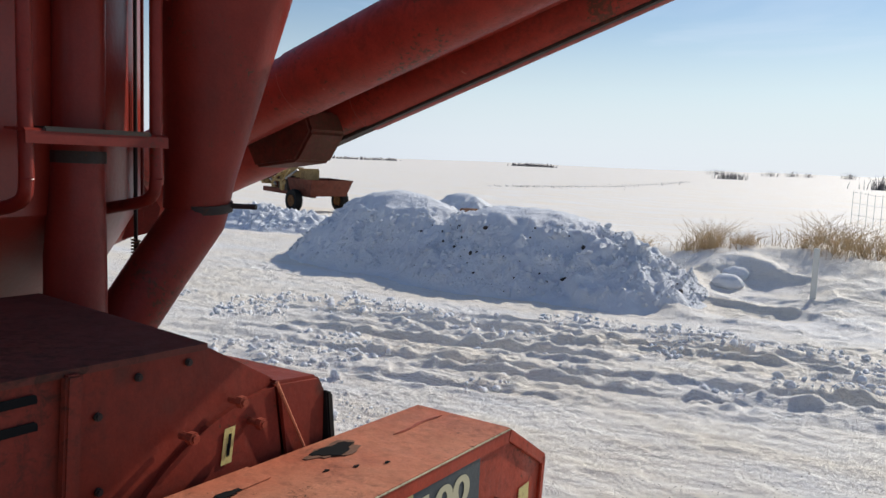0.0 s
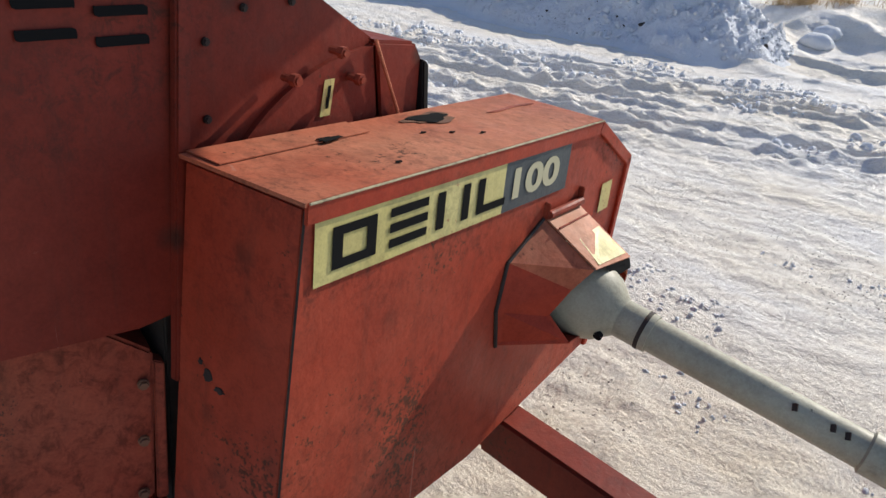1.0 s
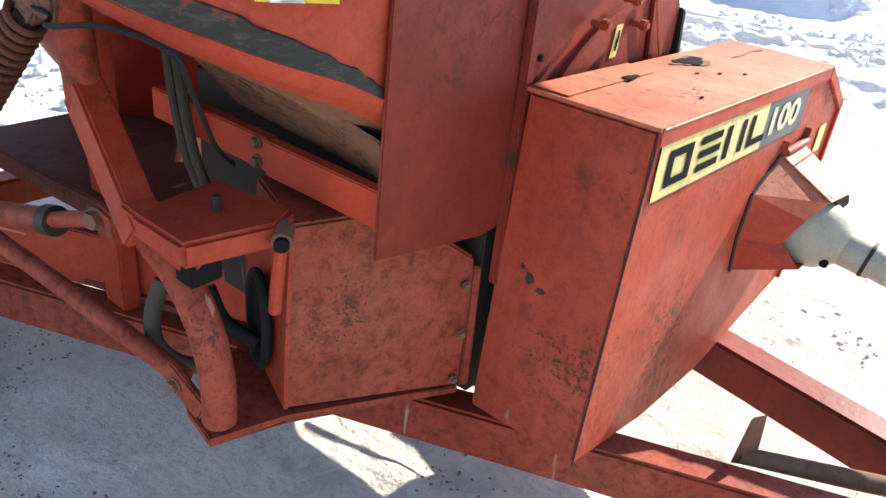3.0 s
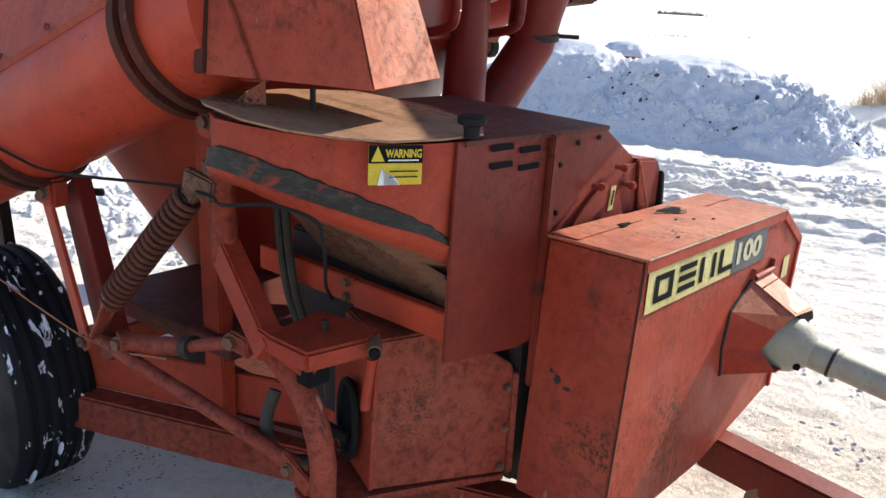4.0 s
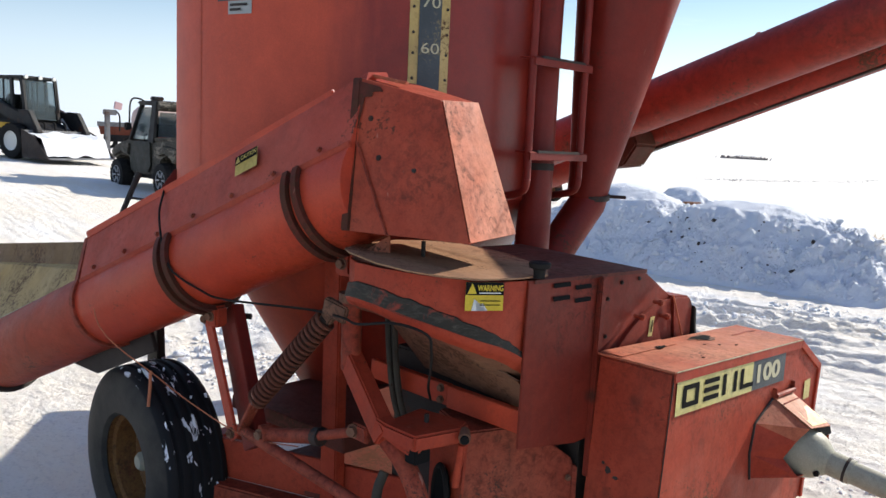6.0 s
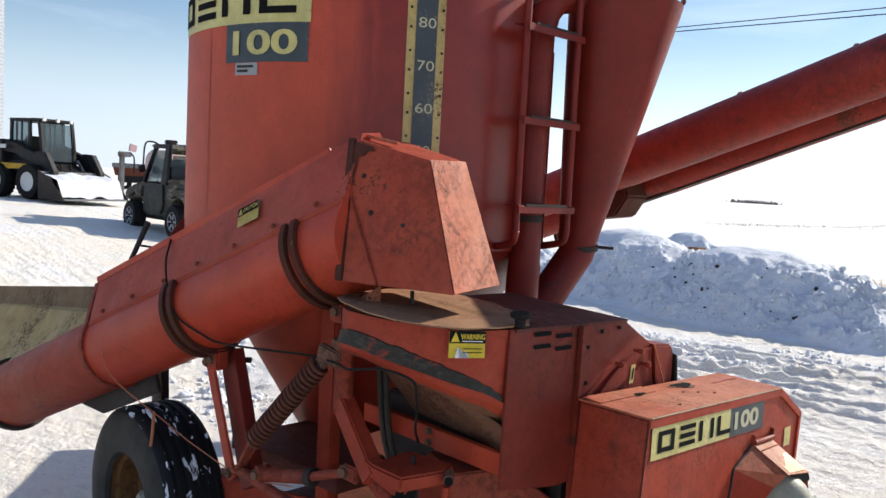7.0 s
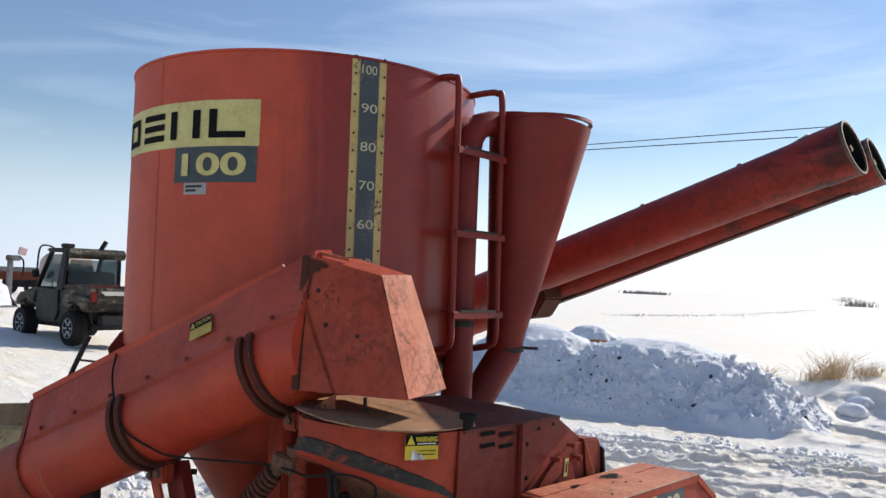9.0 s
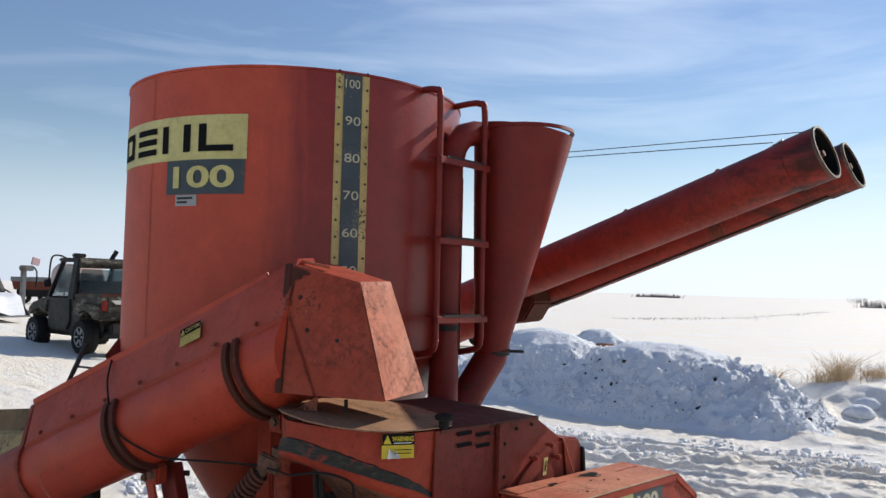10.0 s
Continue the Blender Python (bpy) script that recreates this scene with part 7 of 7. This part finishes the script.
tagged(part("marker_post", block((-1.34, 12.58, pz - 0.1), (-1.26, 12.63, pz + 0.74), 0.006), M_SILVER), "pale weathered marker post standing in the drift", "post")


# dry grass, bushes and far woods
def tuft(name, spots, n, h, material, label, spread=0.3, lean=0.5, seed=3, cat="grass", r=0.006):
    rg = random.Random(seed)
    bm = bmesh.new()
    for (x, y, k) in spots:
        for i in range(int(n * k)):
            a, d = rg.uniform(0, 6.283), abs(rg.gauss(0, spread)) * k
            px, py = x + d * math.cos(a) * 1.6, y + d * math.sin(a)
            z = float(ground_z(np.array(px), np.array(py))) - 0.03
            hh = h * k * rg.uniform(0.45, 1.1)
            lx, ly = rg.gauss(0.1, lean) * hh, rg.gauss(0, lean) * hh
            tube([(px, py, z), (px + lx * 0.35, py + ly * 0.35, z + hh * 0.6), (px + lx, py + ly, z + hh)], [r, r * 0.8, r * 0.3], 4, bm)
    return tagged(part(name, bm, material, None, "", False), label, cat, kind="stuff")


def at(az, dist, eye=(-0.05, 0.1)):
    return eye[0] + dist * math.sin(radians(az)), eye[1] + dist * math.cos(radians(az))


spots = [(*at(-12.3, 15.0), 1.0), (*at(-12.9, 15.2), 0.8), (*at(-13.9, 15.0), 0.5), (*at(-17.0, 16.5), 0.7), (*at(-9.9, 15.2), 0.5), (*at(-10.6, 15.2), 0.35)]
tuft("dry_grass", spots, 150, 0.55, M_STRAW, "dry straw-coloured grass tufts in the snow", 0.17, 0.55, 3, r=0.0036)
spots = [(*at(az, 15.4 + 0.5 * math.sin(az * 3)), 0.9 + 0.25 * math.sin(az * 5)) for az in (-6.6, -5.6, -4.6, -3.9, -2.9, -2.0, -0.6, 1.2)]
tuft("dry_grass_bank", spots, 130, 0.55, M_STRAW, "dry straw-coloured grass along the snow bank", 0.24, 0.6, 4, r=0.0036)
spots = [(*at(az, 520), k) for az, k in ((-26.2, 1.0), (-25.9, 1.1), (-25.6, 0.9), (-25.3, 1.2), (-25.0, 1.0), (-24.7, 1.1), (-24.4, 1.2), (-24.1, 1.0), (-23.8, 1.1), (-23.55, 0.9))]
tuft("far_trees", spots, 34, 2.9, M_TWIG, "far row of bare trees on the horizon", 1.3, 0.12, 5, "trees", 0.22)
spots = [(*at(az, d), k) for az, d, k in ((-11.9, 230, 1.0), (-11.5, 230, 1.3), (-11.1, 230, 1.1), (-10.8, 228, 0.8), (-2.3, 150, 1.4), (-2.6, 150, 1.0), (-8.9, 420, 1.4), (-7.6, 430, 1.6), (-6.6, 430, 1.3), (-4.2, 420, 1.7), (-12.3, 420, 1.5))]
tuft("far_bushes", spots, 34, 1.7, M_TWIG, "dark bare bushes in the far snow field", 1.1, 0.25, 6, "bushes", 0.05)
line = [(-27.2, 66), (-23.0, 72), (-18.6, 84), (-15.8, 108), (-14.0, 140)]
spots = []
for (a0, d0), (a1, d1) in zip(line, line[1:]):
    spots += [(*at(a0 + (a1 - a0) * k / 14, d0 + (d1 - d0) * k / 14), 0.7 + 0.3 * math.sin(k * 2.1 + a0)) for k in range(14)]
tuft("field_stubble", spots, 12, 0.20, M_TWIG, "thin line of stubble across the snow field", 0.9, 0.5, 8, "stubble", 0.02)
spots = [(*at(-40.5 + 0.28 * k, 430), 0.8 + 0.3 * math.sin(k * 1.7)) for k in range(22)]
tuft("far_shelterbelt", spots, 20, 1.6, M_TWIG, "far low shelterbelt on the horizon", 1.3, 0.15, 9, "trees", 0.16)
fp = at(0.2, 34)
fence = thing("wire_fence", (fp[0], fp[1], float(ground_z(np.array(fp[0]), np.array(fp[1])))), "pale wire fence across the field edge", "fence")
for az in np.arange(-3.9, 4.5, 0.42):
    x, y = at(az, 34)
    z = float(ground_z(np.array(x), np.array(y)))
    part("post", beam((x, y, z - 0.1), (x, y, z + 1.3), 0.018, 0.018, 0.0, (0, 1, 0)), M_SILVER, fence)
for hgt in (0.4, 0.85, 1.25):
    ends = []
    for az in np.arange(-3.9, 4.4, 0.42):
        x, y = at(az, 34)
        ends.append((x, y, float(ground_z(np.array(x), np.array(y))) + hgt))
    part("wire", tube(ends, 0.006, 4), M_SILVER, fence)

# straw and grit trodden into the snow
rng2 = np.random.RandomState(14)
nx = 9000
sx, sy = rng2.uniform(-5.5, 1.6, nx), rng2.uniform(-1.8, 5.5, nx)
n2 = 5200
sx = np.concatenate([sx, rng2.uniform(-3.2, 0.4, n2)])
sy = np.concatenate([sy, rng2.uniform(-1.6, 1.1, n2)])
sz = ground_z(sx, sy)
keep = vnoise(sx, sy, 0.45, 77) > 0.64
bm = bmesh.new()
me = bpy.data.meshes.new("straw_litter")
vv, ff = [], []
for x, y, z in zip(sx[keep], sy[keep], sz[keep]):
    a, l, w = rng2.uniform(0, 6.28), rng2.uniform(0.0015, 0.006) * (2.0 if rng2.rand() < 0.06 else 1.0), rng2.uniform(0.0015, 0.0045)
    c, s = math.cos(a), math.sin(a)
    b = len(vv)
    for u, t, h in ((-l, -w, 0.001), (l, -w, 0.002), (l, w, 0.002), (-l, w, 0.001)):
        vv.append(W @ Vector((x + u * c - t * s, y + u * s + t * c, z + h)))
    vv.append(W @ Vector((x, y, z + 0.004)))
    ff += [(b, b + 1, b + 4), (b + 1, b + 2, b + 4), (b + 2, b + 3, b + 4), (b + 3, b, b + 4)]
me.from_pydata(vv, [], ff)
me.materials.append(mat("brown_litter", (0.19, 0.15, 0.11), 0.9))
tagged(new("straw_litter", me), "bits of straw and manure trodden into the snow", "litter", kind="stuff")

M_WOOD = paint("dark_oiled_wood", (0.13, 0.075, 0.04), (0.22, 0.14, 0.08), dirt=0.5, rough=0.7)
# hammer lying against the drawbar
hm = thing("pin_hammer", (-0.66, 1.15, 0.33), "old hammer with dark handle lying on the drawbar", "hammer")
part("handle", tube([(-0.655, 1.15, 0.365), (-0.42, 1.30, 0.345), (-0.20, 1.44, 0.33)], [0.021, 0.024, 0.023], 16), M_WOOD, hm)
part("head", prism([(-0.668, 1.135, 0.34), (-0.652, 1.12, 0.49), (-0.646, 1.122, 0.50), (-0.642, 1.15, 0.34)], (0.020, 0.036, 0), 0.006), M_RUST, hm)
